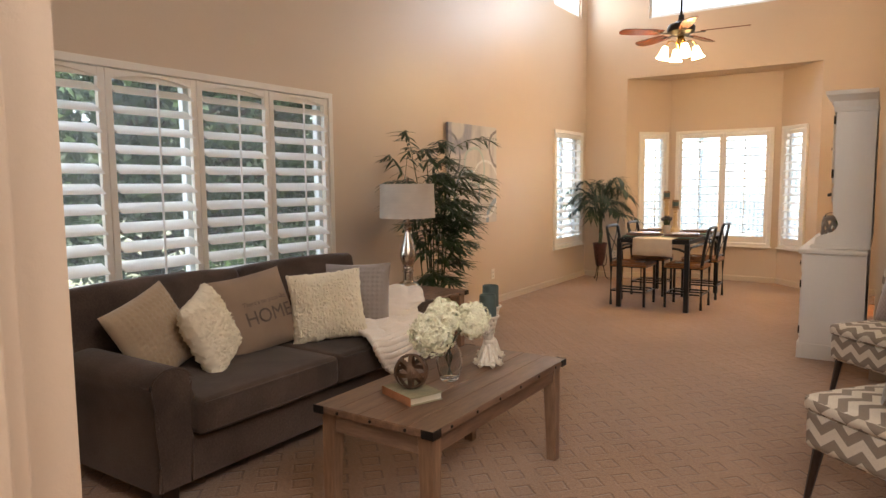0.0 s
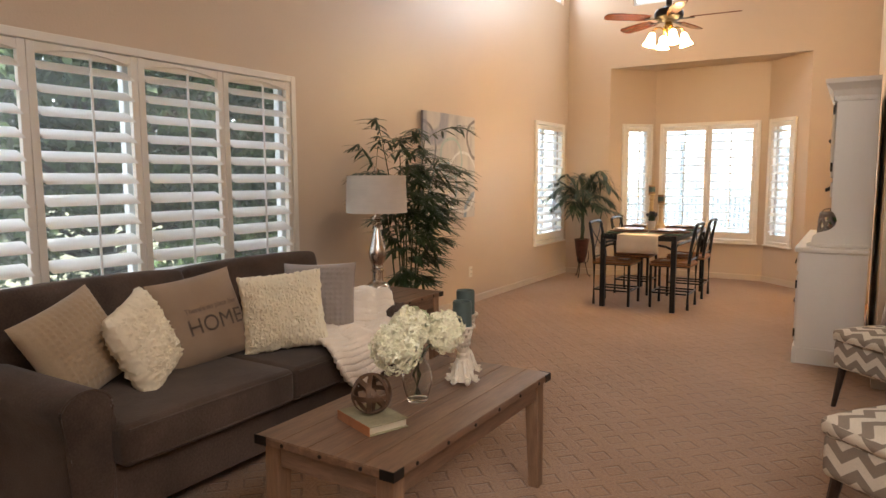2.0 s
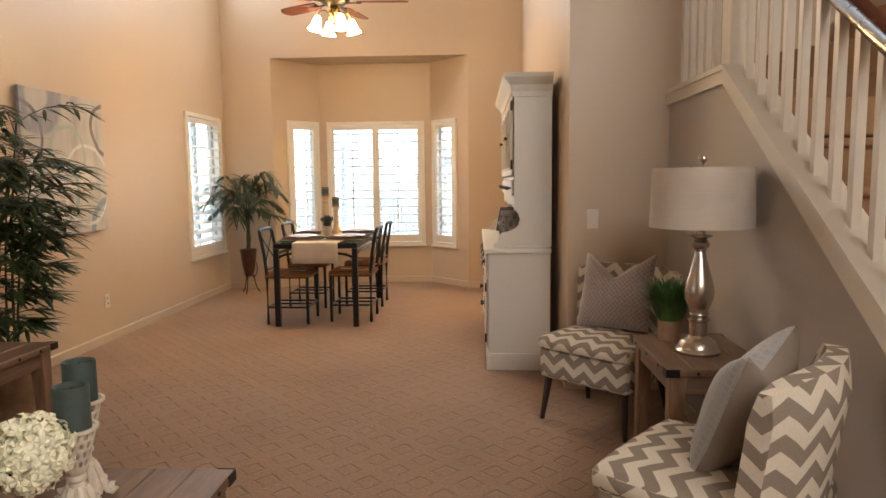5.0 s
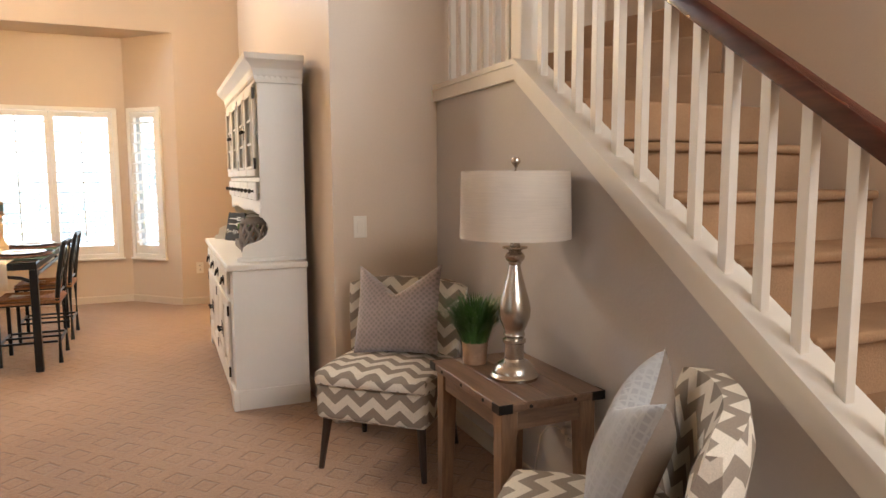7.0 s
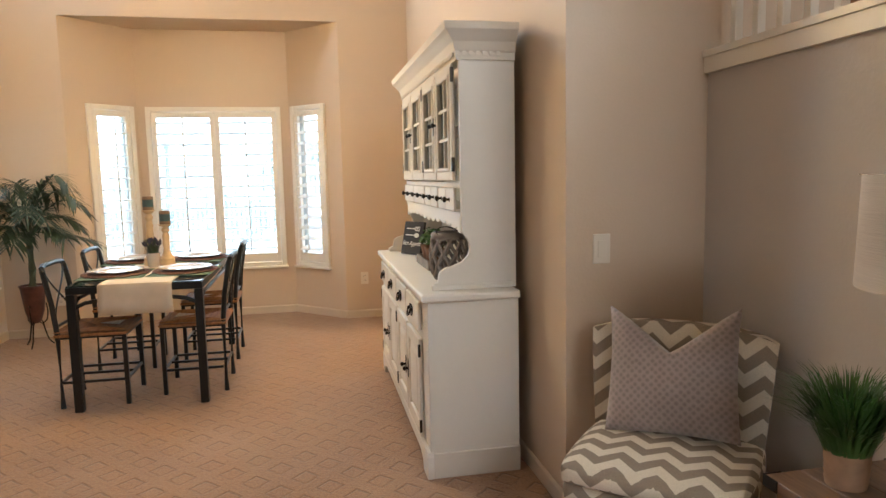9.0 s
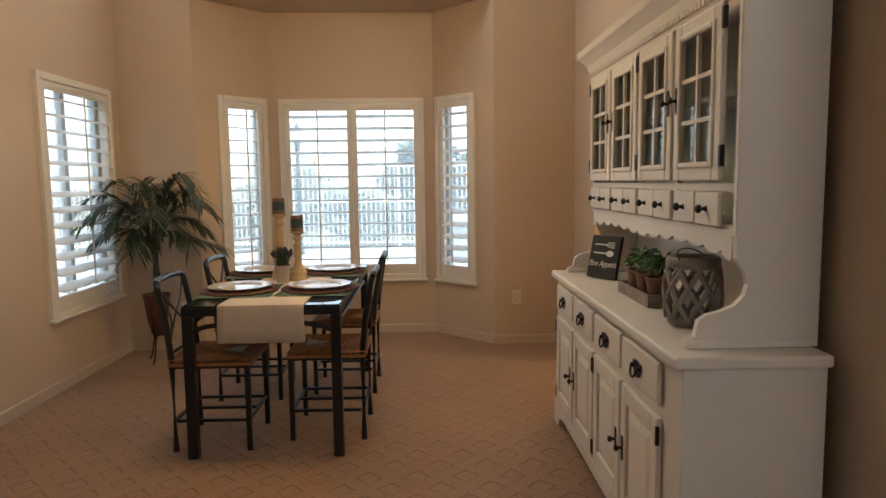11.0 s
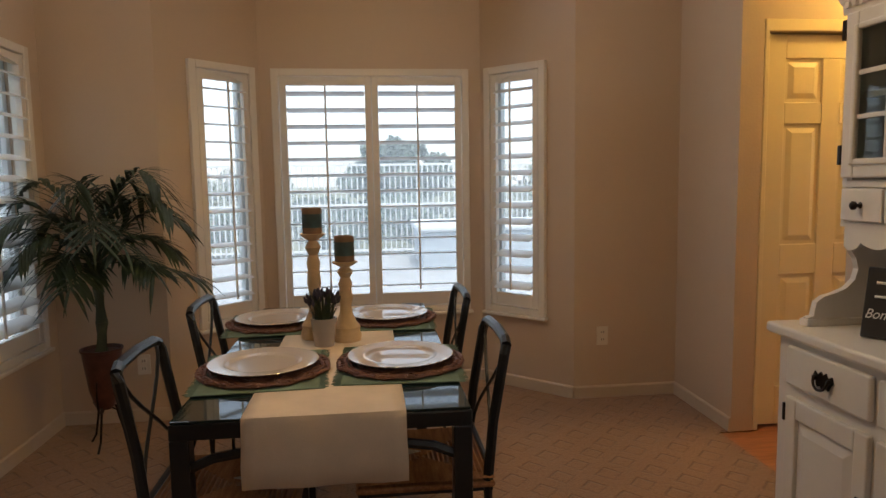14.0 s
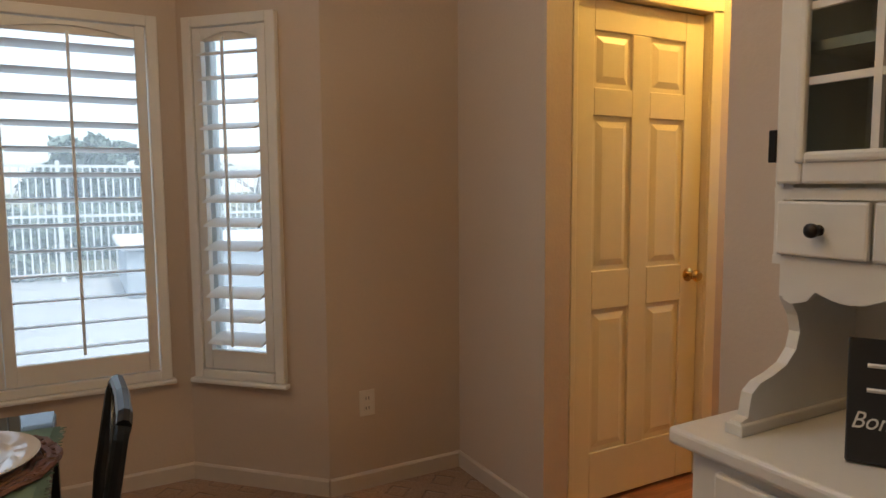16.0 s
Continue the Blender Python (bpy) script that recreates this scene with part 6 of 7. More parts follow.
def pierced_holder(at, h):
    s = thing("candle_holder", "distressed cream pierced pedestal candle holder", "candle holder", at, group="candle holders on the coffee table")
    bm = lathe([(0, 0.010), (0.036, 0.010), (0.038, 0.022), (0.034, 0.040), (0.027, 0.062), (0.020, 0.082), (0.023, 0.088), (0.023, 0.095), (0.017, 0.100), (0.016, h * 0.47), (0.022, h * 0.49), (0.022, h * 0.52), (0.018, h * 0.55), (0, h * 0.56)], 24)
    part("pedestal", bm, CERAMIC_CREAM, s, smooth=True)
    for k in range(6):
        a = 2 * math.pi * (k + 0.35) / 6
        pts = [(r_ * math.cos(a), r_ * math.sin(a), z_) for r_, z_ in ((0.017, 0.098), (0.024, 0.085), (0.030, 0.066), (0.036, 0.046), (0.042, 0.028), (0.050, 0.0165), (0.058, 0.0135), (0.063, 0.019), (0.060, 0.027), (0.054, 0.026))]
        part("scroll_foot", tube(pts, 0.0085, 8, taper=1.45), CERAMIC_CREAM, s, smooth=True)
    # cup with rows of small holes
    bm = bmesh.new()
    NA, NZ = 48, 15
    z0, z1 = h * 0.54, h
    grid = [[bm.verts.new(((0.018 + 0.028 * (j / NZ) ** 0.75) * math.cos(2 * math.pi * i / NA), (0.018 + 0.028 * (j / NZ) ** 0.75) * math.sin(2 * math.pi * i / NA), z0 + (z1 - z0) * j / NZ)) for j in range(NZ + 1)] for i in range(NA)]
    for i in range(NA):
        for j in range(NZ):
            if 3 <= j <= 13 and j % 3 != 2 and (i + 2 * (j // 3)) % 4 in (0, 1):
                continue
            k = (i + 1) % NA
            bm.faces.new((grid[i][j], grid[k][j], grid[k][j + 1], grid[i][j + 1]))
    cup = part("cup", bm, CERAMIC_CREAM, s, smooth=True)
    md = cup.modifiers.new("wall", 'SOLIDIFY')
    md.thickness = 0.004
    part("dish", lathe([(0, h - 0.006), (0.048, h - 0.006), (0.054, h - 0.002), (0.054, h + 0.005), (0.046, h + 0.005), (0.044, h), (0, h)], 28), CERAMIC_CREAM, s, smooth=True)


for x, y, h in ((-1.228, 3.165, 0.235), (-1.29, 3.30, 0.255)):
    pierced_holder(pose(x, y, ZC), h)
    c = thing("pillar_candle", "grey-green pillar candle on a cream holder", "candle", pose(x, y, ZC + h + 0.0005))
    part("wax", lathe([(0, 0), (0.039, 0), (0.039, 0.098), (0.037, 0.103), (0.032, 0.101), (0.028, 0.09), (0, 0.088)], 28), CANDLE_GREY, c, smooth=True)
    part("wick", tube([(0, 0, 0.087), (0.002, 0, 0.1)], 0.0015, 5), DARK_SLOT, c)

# ---- chevron slipper chairs ----


def slipper_chair(m, label):
    """Armless chair; it looks along local -y."""
    c = thing("slipper_chair", label, "chair", m, group="chevron slipper chairs")
    bm = soft(-0.265, 0.265, -0.255, 0.27, 0.235, 0.40, 0.03, puff=0.006)
    part("seat_base", bm, CHEVRON, c, smooth=True)
    bm = soft(-0.26, 0.26, -0.26, 0.23, 0.395, 0.455, 0.03, puff=0.03)
    part("seat_cushion", bm, CHEVRON, c, smooth=True)
    part("piping", tube([(0.258, 0.10, 0.402), (0.264, -0.225, 0.402), (0.24, -0.258, 0.402), (-0.24, -0.258, 0.402), (-0.264, -0.225, 0.402), (-0.258, 0.10, 0.402)], 0.006, 6), CHEVRON, c, smooth=True)
    # back: a curved, padded slab that wraps the sitter
    bm = bmesh.new()
    NU, NV = 22, 14
    faces_ = []
    for s in (0, 1):
        g = []
        for i in range(NU + 1):
            u = 2 * i / NU - 1
            row = []
            for j in range(NV + 1):
                v = j / NV
                wide = 0.262 + 0.045 * v
                curve = -0.075 * u * u
                topz = 0.815 - 0.03 * u ** 4
                z = 0.26 + (topz - 0.26) * v
                th = 0.052 * (1 - max(0.0, abs(u) - 0.8) * 2.2) * (1 - max(0.0, v - 0.86) * 3.4)
                y = 0.215 + curve + 0.075 * v + (th if s else -th)
                row.append(bm.verts.new((wide * u, y, z)))
            g.append(row)
        faces_.append(g)
        for i in range(NU):
            for j in range(NV):
                bm.faces.new((g[i][j], g[i + 1][j], g[i + 1][j + 1], g[i][j + 1]))
    a, b = faces_
    rim = [(0, j) for j in range(NV + 1)] + [(i, NV) for i in range(1, NU + 1)] + [(NU, j) for j in range(NV - 1, -1, -1)] + [(i, 0) for i in range(NU - 1, 0, -1)]
    for p, q in zip(rim, rim[1:] + rim[:1]):
        bm.faces.new((a[p[0]][p[1]], a[q[0]][q[1]], b[q[0]][q[1]], b[p[0]][p[1]]))
    part("backrest", bm, CHEVRON, c, smooth=True)
    for sx, sy in ((-1, -1), (1, -1), (-1, 1), (1, 1)):
        x, y = sx * 0.225, -0.21 if sy < 0 else 0.17
        tilt = Vector((sx * 0.025, -0.03 if sy < 0 else 0.05, 0))
        part("leg", tube([(x + tilt.x, y + tilt.y, 0), (x, y, 0.245)], 0.013, 8, taper=1.7), ESPRESSO, c, "dark tapered wooden leg", smooth=True)
    return c


slipper_chair(pose(0.403, 5.28, 0, 0, 0, -41.5), "grey and white chevron slipper chair in the corner")
slipper_chair(pose(0.405, 3.66, 0, 0, 0, -129), "grey and white chevron slipper chair beside the end table")
pillow("silver velvet throw pillow with a honeycomb sheen", (0.465, 5.36, 0.685), -131.5, 19, -3, 0.43, 0.43, 0.15, VELVET, n=40, chop=0.15, seed=2)
pillow("pale blue-grey satin throw pillow leaning on a chair back", (0.485, 3.65, 0.655), 140, 21, 3, 0.41, 0.41, 0.17, SATIN, TAN_BACK, n=30, chop=0.12, seed=9)

gp = thing("grass_pot", "fresh green faux grass in a ribbed terracotta pot", "potted plant", pose(0.575, 4.735, 0.5705))
part("pot", lathe([(0, 0), (0.046, 0)] + [(0.047 + 0.006 * k / 10 + 0.0016 * (k % 2), 0.008 + 0.0088 * k) for k in range(11)] + [(0.055, 0.1), (0.05, 0.1), (0.048, 0.09), (0, 0.09)], 28), surface("ribbed_terracotta", (0.36, 0.22, 0.13), 0.75, var=0.15, big=20, bump=0.2), gp, smooth=True)
part("grass", blades(bmesh.new(), 1000, 0.09, 0.19, 0.15, 0.0065, 0.055, random.Random(21)), GRASS_GREEN, gp, at=pose(0, 0, 0.088))

# ---- canvas picture ----


def canvas_material():
    m, n, l, b = principled("abstract_canvas")
    tc, sep = n.new("ShaderNodeTexCoord"), n.new("ShaderNodeSeparateXYZ")
    wob = noise_node(n, l, 3.0, 3)
    ad = n.new("ShaderNodeMix")
    ad.data_type, ad.blend_type = 'RGBA', 'LINEAR_LIGHT'
    ad.inputs["Factor"].default_value = 0.05
    l.new(tc.outputs["Object"], ad.inputs["A"])
    l.new(wob.outputs["Color"], ad.inputs["B"])
    l.new(ad.outputs["Result"], sep.inputs[0])
    wash = noise_node(n, l, 2.2, 4, 0.6, stretch=(2, 1, 0.6))
    col = ramp(n, l, wash.outputs[0], [(0.3, (0.36, 0.34, 0.33)), (0.5, (0.52, 0.49, 0.45)), (0.7, (0.61, 0.56, 0.49))]).outputs[0]
    brush = noise_node(n, l, 26, 4, 0.7, stretch=(1, 1, 0.25))
    for cx, cz, r, wdt, tint in ((0.36, 0.30, 0.24, 0.022, (0.22, 0.34, 0.36)), (0.98, 0.0, 0.22, 0.035, (0.18, 0.28, 0.38)), (0.72, 0.36, 0.30, 0.016, (0.72, 0.72, 0.70)), (-0.02, 0.70, 0.24, 0.020, (0.10, 0.10, 0.11)), (1.02, 0.80, 0.20, 0.022, (0.12, 0.10, 0.10)), (0.50, 0.60, 0.2, 0.02, (0.36, 0.46, 0.42)), (0.18, 0.98, 0.2, 0.10, (0.27, 0.27, 0.31))):
        dx, dz = maths(n, l, 'SUBTRACT', sep.outputs[0], cx), maths(n, l, 'SUBTRACT', sep.outputs[2], cz)
        d = maths(n, l, 'SQRT', maths(n, l, 'ADD', maths(n, l, 'MULTIPLY', dx, dx), maths(n, l, 'MULTIPLY', dz, dz)))
        band = n.new("ShaderNodeMapRange")
        band.interpolation_type = 'SMOOTHSTEP'
        band.inputs["From Min"].default_value, band.inputs["From Max"].default_value = wdt, wdt * 0.55
        l.new(maths(n, l, 'ABSOLUTE', maths(n, l, 'SUBTRACT', d, r)), band.inputs["Value"])
        f = maths(n, l, 'MULTIPLY', band.outputs[0], maths(n, l, 'MINIMUM', maths(n, l, 'MULTIPLY', brush.outputs[0], 1.5), 1.0))
        mx = n.new("ShaderNodeMix")
        mx.data_type = 'RGBA'
        l.new(f, mx.inputs["Factor"])
        l.new(col, mx.inputs["A"])
        mx.inputs["B"].default_value = (*tint, 1)
        col = mx.outputs["Result"]
    l.new(col, b.inputs["Base Color"])
    b.inputs["Roughness"].default_value = 0.75
    bp = n.new("ShaderNodeBump")
    bp.inputs["Strength"].default_value, bp.inputs["Distance"].default_value = 0.4, 0.002
    l.new(brush.outputs[0], bp.inputs["Height"])
    l.new(bp.outputs[0], b.inputs["Normal"])
    return m


pic = thing("canvas_picture", "abstract grey and blue ring painting on stretched canvas", "painting", frame_of((XL, 6.04), (0, 1)) @ pose(0, 0, 0.93))
part("canvas", boxes((0, 0.975, -0.038, -0.012, 0, 1.025), bevel=0.004), canvas_material(), pic)
part("stretcher_frame", boxes((0.02, 0.06, -0.0118, -0.001, 0.02, 1.0), (0.915, 0.955, -0.0118, -0.001, 0.02, 1.0), (0.06, 0.915, -0.0118, -0.001, 0.02, 0.06), (0.06, 0.915, -0.0118, -0.001, 0.96, 1.0)), OAK_X, pic)

# ---- palm in the corner ----
def leaflet(bm, base, d, up, length, width, bend=0.3, seg=3):
    """One pointed leaf blade that droops towards its tip."""
    side = d.cross(up).normalized()
    prev = None
    for i in range(seg + 1):
        u = i / seg
        c = base + d * length * u - Vector((0, 0, 1)) * bend * length * u * u
        w = width * (0.35 + 1.3 * u) * (1 - u) ** 0.8 if i else width * 0.3
        cur = (bm.verts.new(c - side * w), bm.verts.new(c + up * w * 0.25), bm.verts.new(c + side * w))
        if prev:
            bm.faces.new((prev[0], prev[1], cur[1], cur[0]))
            bm.faces.new((prev[1], prev[2], cur[2], cur[1]))
        prev = cur


TRUNK = surface("green_palm_trunk", (0.07, 0.08, 0.035), 0.6, var=0.3, big=14, fine=60, bump=0.5, stretch=(1, 1, 6))
palm = thing("palm_plant", "dark green faux palm in a rusty cone pot on wire legs", "potted plant", pose(-2.975, 9.385, 0))
part("pot", lathe([(0, 0.20), (0.030, 0.20), (0.045, 0.215), (0.070, 0.30), (0.095, 0.50), (0.102, 0.508), (0.102, 0.518), (0.094, 0.518), (0.090, 0.50), (0, 0.495)], 28), surface("rust_red_pot", (0.09, 0.032, 0.022), 0.45, var=0.35, big=12, fine=60, bump=0.3), palm, smooth=True)
for k in range(3):
    a = 2 * math.pi * k / 3 + 0.5
    ca, sa = math.cos(a), math.sin(a)
    part("stand_leg", tube([(0.085 * ca, 0.085 * sa, 0.36), (0.095 * ca, 0.095 * sa, 0.29), (0.085 * ca, 0.085 * sa, 0.22), (0.05 * ca, 0.05 * sa, 0.185), (0.03 * ca, 0.03 * sa, 0.20), (0.035 * ca, 0.035 * sa, 0.225), (0.05 * ca, 0.05 * sa, 0.205), (0.06 * ca, 0.06 * sa, 0.15), (0.085 * ca, 0.085 * sa, 0.05), (0.12 * ca, 0.12 * sa, 0.005)], 0.006, 6), BRONZE, palm)
part("stem", tube([(0, 0, 0.49), (0.01, 0, 0.65), (0.0, 0.01, 0.82), (0.0, 0.0, 0.98)], 0.034, 10, taper=0.7), TRUNK, palm, smooth=True)
rng = random.Random(5)
fr = [(-2.9, 0.50, 0.40), (2.95, 0.42, 0.50), (-0.35, 0.48, 0.42), (0.15, 0.44, 0.33), (-1.2, 0.46, 0.30), (-2.2, 0.46, 0.34), (1.2, 0.30, 0.42), (2.0, 0.28, 0.46), (-1.75, 0.36, 0.12), (-0.65, 0.50, 0.10), (-2.6, 0.40, 0.12), (0.0, 0.52, 0.02), (-1.5, 0.24, 0.50), (0.7, 0.26, 0.5), (-0.9, 0.44, 0.24), (-0.1, 0.40, 0.20), (-2.0, 0.44, 0.22), (0.45, 0.38, 0.18), (-1.45, 0.46, 0.05), (3.0, 0.30, 0.30), (-2.4, 0.5, 0.26), (-0.35, 0.42, 0.55)]
for a, L, rise in fr:
    bm = bmesh.new()
    d = Vector((math.cos(a), math.sin(a), 0))
    pts = [Vector((0, 0, 0.95)) + d * L * u * 0.92 + Vector((0, 0, rise * math.sin(min(u * 1.9, 2.6)) * 0.95 - 0.10 * u * u)) for u in [k / 18 for k in range(19)]]
    tube(pts, 0.0045, 5, bm, taper=0.4)
    for i in range(4, 19):
        tang = (pts[min(i + 1, 18)] - pts[i - 1]).normalized()
        side = tang.cross(Vector((0, 0, 1))).normalized()
        for s in (-1, 1):
            dd = (tang * 0.8 + side * s * 0.7 + Vector((0, 0, rng.uniform(-0.1, 0.2)))).normalized()
            leaflet(bm, pts[i], dd, Vector((0, 0, 1)), rng.uniform(0.17, 0.26) * (1.15 - 0.022 * i), 0.018, rng.uniform(0.2, 0.6))
    leaflet(bm, pts[18], (pts[18] - pts[17]).normalized(), Vector((0, 0, 1)), 0.14, 0.012, 0.4)
    part("frond", bm, LEAF, palm)

# ---- bamboo beside the sofa ----
bamboo = thing("bamboo_plant", "tall faux bamboo with drooping dark green leaves in a basket", "potted plant", pose(-2.89, 5.16, 0))
part("basket", lathe([(0, 0.0), (0.13, 0.0)] + [(0.135 + 0.03 * k / 14 + 0.004 * (k % 2), 0.01 + 0.02 * k) for k in range(15)] + [(0.168, 0.3), (0.152, 0.3), (0.15, 0.27), (0, 0.265)], 32), BASKET, bamboo, "woven wicker basket", smooth=True)
part("soil", lathe([(0, 0.268), (0.149, 0.268), (0.149, 0.266)], 24), SOIL, bamboo)
rng = random.Random(17)
for k in range(8):
    a = 2 * math.pi * k / 8 + rng.uniform(-0.3, 0.3)
    r0 = rng.uniform(0.02, 0.09)
    top = rng.uniform(1.18, 1.46) if k % 3 else rng.uniform(1.52, 1.62)
    lean = rng.uniform(0.05, 0.22)
    pts = [Vector((r0 * math.cos(a), r0 * math.sin(a), 0.26))]
    for j in range(1, 8):
        u = j / 7
        pts.append(Vector(((r0 + lean * u * u) * math.cos(a), (r0 + lean * u * u) * math.sin(a), 0.26 + (top - 0.26) * u)))
    cane = part("cane", tube(pts, 0.008, 7, taper=0.45), TRUNK, bamboo, smooth=True)
    bm = bmesh.new()
    for j in range(2, 8):
        for b in range(2 if j < 5 else 3):
            az = a + rng.uniform(-1.9, 1.9)
            if math.cos(az) < -0.65:
                az = math.pi - az
            bl = 0.88 * rng.uniform(0.5, 1.0) * (0.10 + 0.058 * j) * (1.0 if math.cos(az) > -0.3 else 0.75)
            el = rng.uniform(0.15, 0.7) if j < 7 else rng.uniform(0.5, 1.2)
            p0 = pts[j].lerp(pts[j - 1], 0.3 * b)
            d = Vector((math.cos(az) * math.cos(el), math.sin(az) * math.cos(el), math.sin(el)))
            tw = [p0 + d * bl * u - Vector((0, 0, 0.35 * bl * u * u)) for u in (0, 0.25, 0.5, 0.75, 1.0)]
            tube(tw, 0.0022, 4, bm)
            # fans of flat pointed leaves at the twig's nodes
            for node, count in ((2, 2), (3, 4), (4, 6)) if j < 5 else ((1, 2), (2, 4), (3, 6), (4, 7)):
                for q in range(count):
                    la = az + (q - (count - 1) / 2) * (2.3 / count) + rng.uniform(-0.25, 0.25)
                    ld = Vector((math.cos(la), math.sin(la), rng.uniform(-0.42, 0.22))).normalized()
                    leaflet(bm, tw[node] + Vector((0, 0, rng.uniform(-0.01, 0.01))), ld, Vector((0, 0, 1)), rng.uniform(0.11, 0.17), rng.uniform(0.017, 0.023), rng.uniform(0.05, 0.35), 4)
    lv = part("leaves", bm, LEAF_BAMBOO, cane)
    lv["kind"] = "stuff"

# ---- ceiling fan ----
MAHOG = wood("fan_blade_wood", (0.10, 0.025, 0.014), (0.22, 0.07, 0.04), 0.22, "X", 5, 0.05)
FX, FY = -1.535, 7.72
fan = thing("ceiling_fan", "brown wooden ceiling fan with four lit frosted bell shades", "ceiling fan", pose(FX, FY, 0))
part("downrod", tube([(0, 0, 3.04), (0, 0, H_CEIL - 0.08)], 0.014, 10), BRONZE, fan)
part("canopy", lathe([(0, H_CEIL - 0.10), (0.03, H_CEIL - 0.10), (0.07, H_CEIL - 0.02), (0.07, H_CEIL - 0.001), (0, H_CEIL - 0.001)], 24), BRONZE, fan, smooth=True)
part("motor", lathe([(0, 2.84), (0.06, 2.84), (0.10, 2.855), (0.135, 2.88), (0.14, 2.92), (0.12, 2.955), (0.06, 2.975), (0.03, 3.0), (0.028, 3.05), (0, 3.05)], 36), BRONZE, fan, smooth=True)
for k in range(5):
    a = 360 * k / 5 + 4
    arm_ = part("blade_arm", boxes((0.09, 0.24, -0.018, 0.018, 2.856, 2.864), bevel=0.003), BRONZE, fan, at=pose(0, 0, 0, 0, 0, a))
    out = [(0.20, -0.052), (0.28, -0.066), (0.50, -0.074), (0.61, -0.068), (0.645, -0.04), (0.655, 0.0), (0.645, 0.04), (0.61, 0.068), (0.50, 0.074), (0.28, 0.066), (0.20, 0.052)]
    bm = prism(out, (-0.004, 0.004), "Z")
    part("blade", bm, MAHOG, fan, "reddish brown wooden blade", at=pose(0, 0, 2.871, 0, 0, a) @ pose(0, 0, 0, 11, 0, 0))
part("light_kit", lathe([(0, 2.70), (0.02, 2.70), (0.035, 2.72), (0.05, 2.76), (0.045, 2.80), (0.03, 2.84), (0, 2.84)], 28), BRASS, fan, "antique brass light kit", smooth=True)
SHADE_GLOW = glowing("lit_frosted_glass", (1.0, 0.70, 0.30), 9.0)
for k in range(4):
    a = 90 * k + 30
    ar = part("lamp_arm", tube([(0.03, 0, 2.76), (0.08, 0, 2.79), (0.125, 0, 2.785), (0.145, 0, 2.755), (0.15, 0, 2.735)], 0.007, 7), BRASS, fan, smooth=True, at=pose(0, 0, 0, 0, 0, a))
    sh = part("bell_shade", lathe([(0.020, 0.0), (0.030, -0.015), (0.038, -0.05), (0.045, -0.085), (0.062, -0.118), (0.066, -0.125), (0.064, -0.125), (0.043, -0.086), (0.035, -0.05), (0.026, -0.015), (0.018, -0.002)], 28), SHADE_GLOW, fan, "lit frosted glass bell", smooth=True, at=pose(0, 0, 0, 0, 0, a) @ pose(0.15, 0, 2.735, 0, -14, 0))
    p = Matrix.Rotation(radians(a), 4, 'Z') @ Vector((0.185, 0, 2.575))
    point_lamp("fan_bulb_light", (FX + p.x, FY + p.y, p.z), FAN_W, (1.0, 0.62, 0.28), 0.035)

# ---- outside ----
GRASS = surface("dry_grass", (0.16, 0.16, 0.09), 0.95, var=0.35, big=0.4, fine=14, bump=0.6)
FENCE_PAINT = surface("white_fence_paint", (0.62, 0.63, 0.62), 0.5, var=0.05, bump=0.05)
slab("ground", rect(-3000, 3000, -3000, 3000), -0.4, -0.16, GRASS, "dry ground round the house reaching to the horizon", "ground")
slab("patio", rect(-9.0, 12.0, YB + 0.14, 18.6), -0.15, -0.04, CONCRETE, "pale concrete patio behind the house", "patio")
slab("side_patio", rect(-6.0, XL - 0.15, 5.5, YB + 0.13), -0.15, -0.045, CONCRETE, "pale concrete side path", "patio")
fence = thing("fence", "white metal picket fence along the patio's edge", "fence", pose(-1.4, 18.3, -0.04))
pk = None
for k in range(190):
    at = pose(-9.5 + 0.1 * k, 0, 0)
    if pk is None:
        pk = part("picket", boxes((-0.011, 0.011, -0.011, 0.011, 0.06, 1.70)), FENCE_PAINT, fence, at=at)
    else:
        twin(pk, at)
for z in (0.1, 0.95, 1.68):
    part("rail", boxes((-9.6, 9.5, -0.02, 0.02, z, z + 0.04)), FENCE_PAINT, fence)
for k in range(9):
    part("fence_post", boxes((-9.55 + 2.35 * k, -9.49 + 2.35 * k, -0.03, 0.03, 0, 1.78)), FENCE_PAINT, fence)
spa = thing("hot_tub", "grey hot tub with a pale folded cover on the patio", "hot tub", pose(0.25, 17.0, -0.04))
part("cabinet", boxes((-1.05, 1.05, -0.9, 0.9, 0, 0.60), bevel=0.04), surface("spa_cabinet", (0.36, 0.40, 0.44), 0.6, var=0.06, bump=0.1, stretch=(1, 1, 0.1)), spa)
part("cover", boxes((-1.12, 1.12, -0.97, 0.97, 0.605, 0.70), bevel=0.03), surface("spa_cover", (0.62, 0.65, 0.68), 0.5, var=0.05, bump=0.05), spa, "pale vinyl cover")


def leaf_crown(bm, rng, centre, r, count, size):
    """Small leaves scattered through an uneven clump."""
    for _ in range(count):
        d = Vector((rng.gauss(0, 1), rng.gauss(0, 1), rng.gauss(0, 1))).normalized()
        p = centre + Vector((d.x * r, d.y * r, d.z * r * 0.75)) * rng.uniform(0.35, 1.0) ** 0.6
        q = Euler((rng.uniform(-1.2, 1.2), rng.uniform(-1.2, 1.2), rng.uniform(0, 6.28))).to_matrix()
        s = size * rng.uniform(0.6, 1.3)
        bm.faces.new([bm.verts.new(p + q @ Vector(v) * s) for v in ((-1, 0, 0), (0, -0.45, 0.05), (1, 0, 0), (0, 0.45, 0.05))])


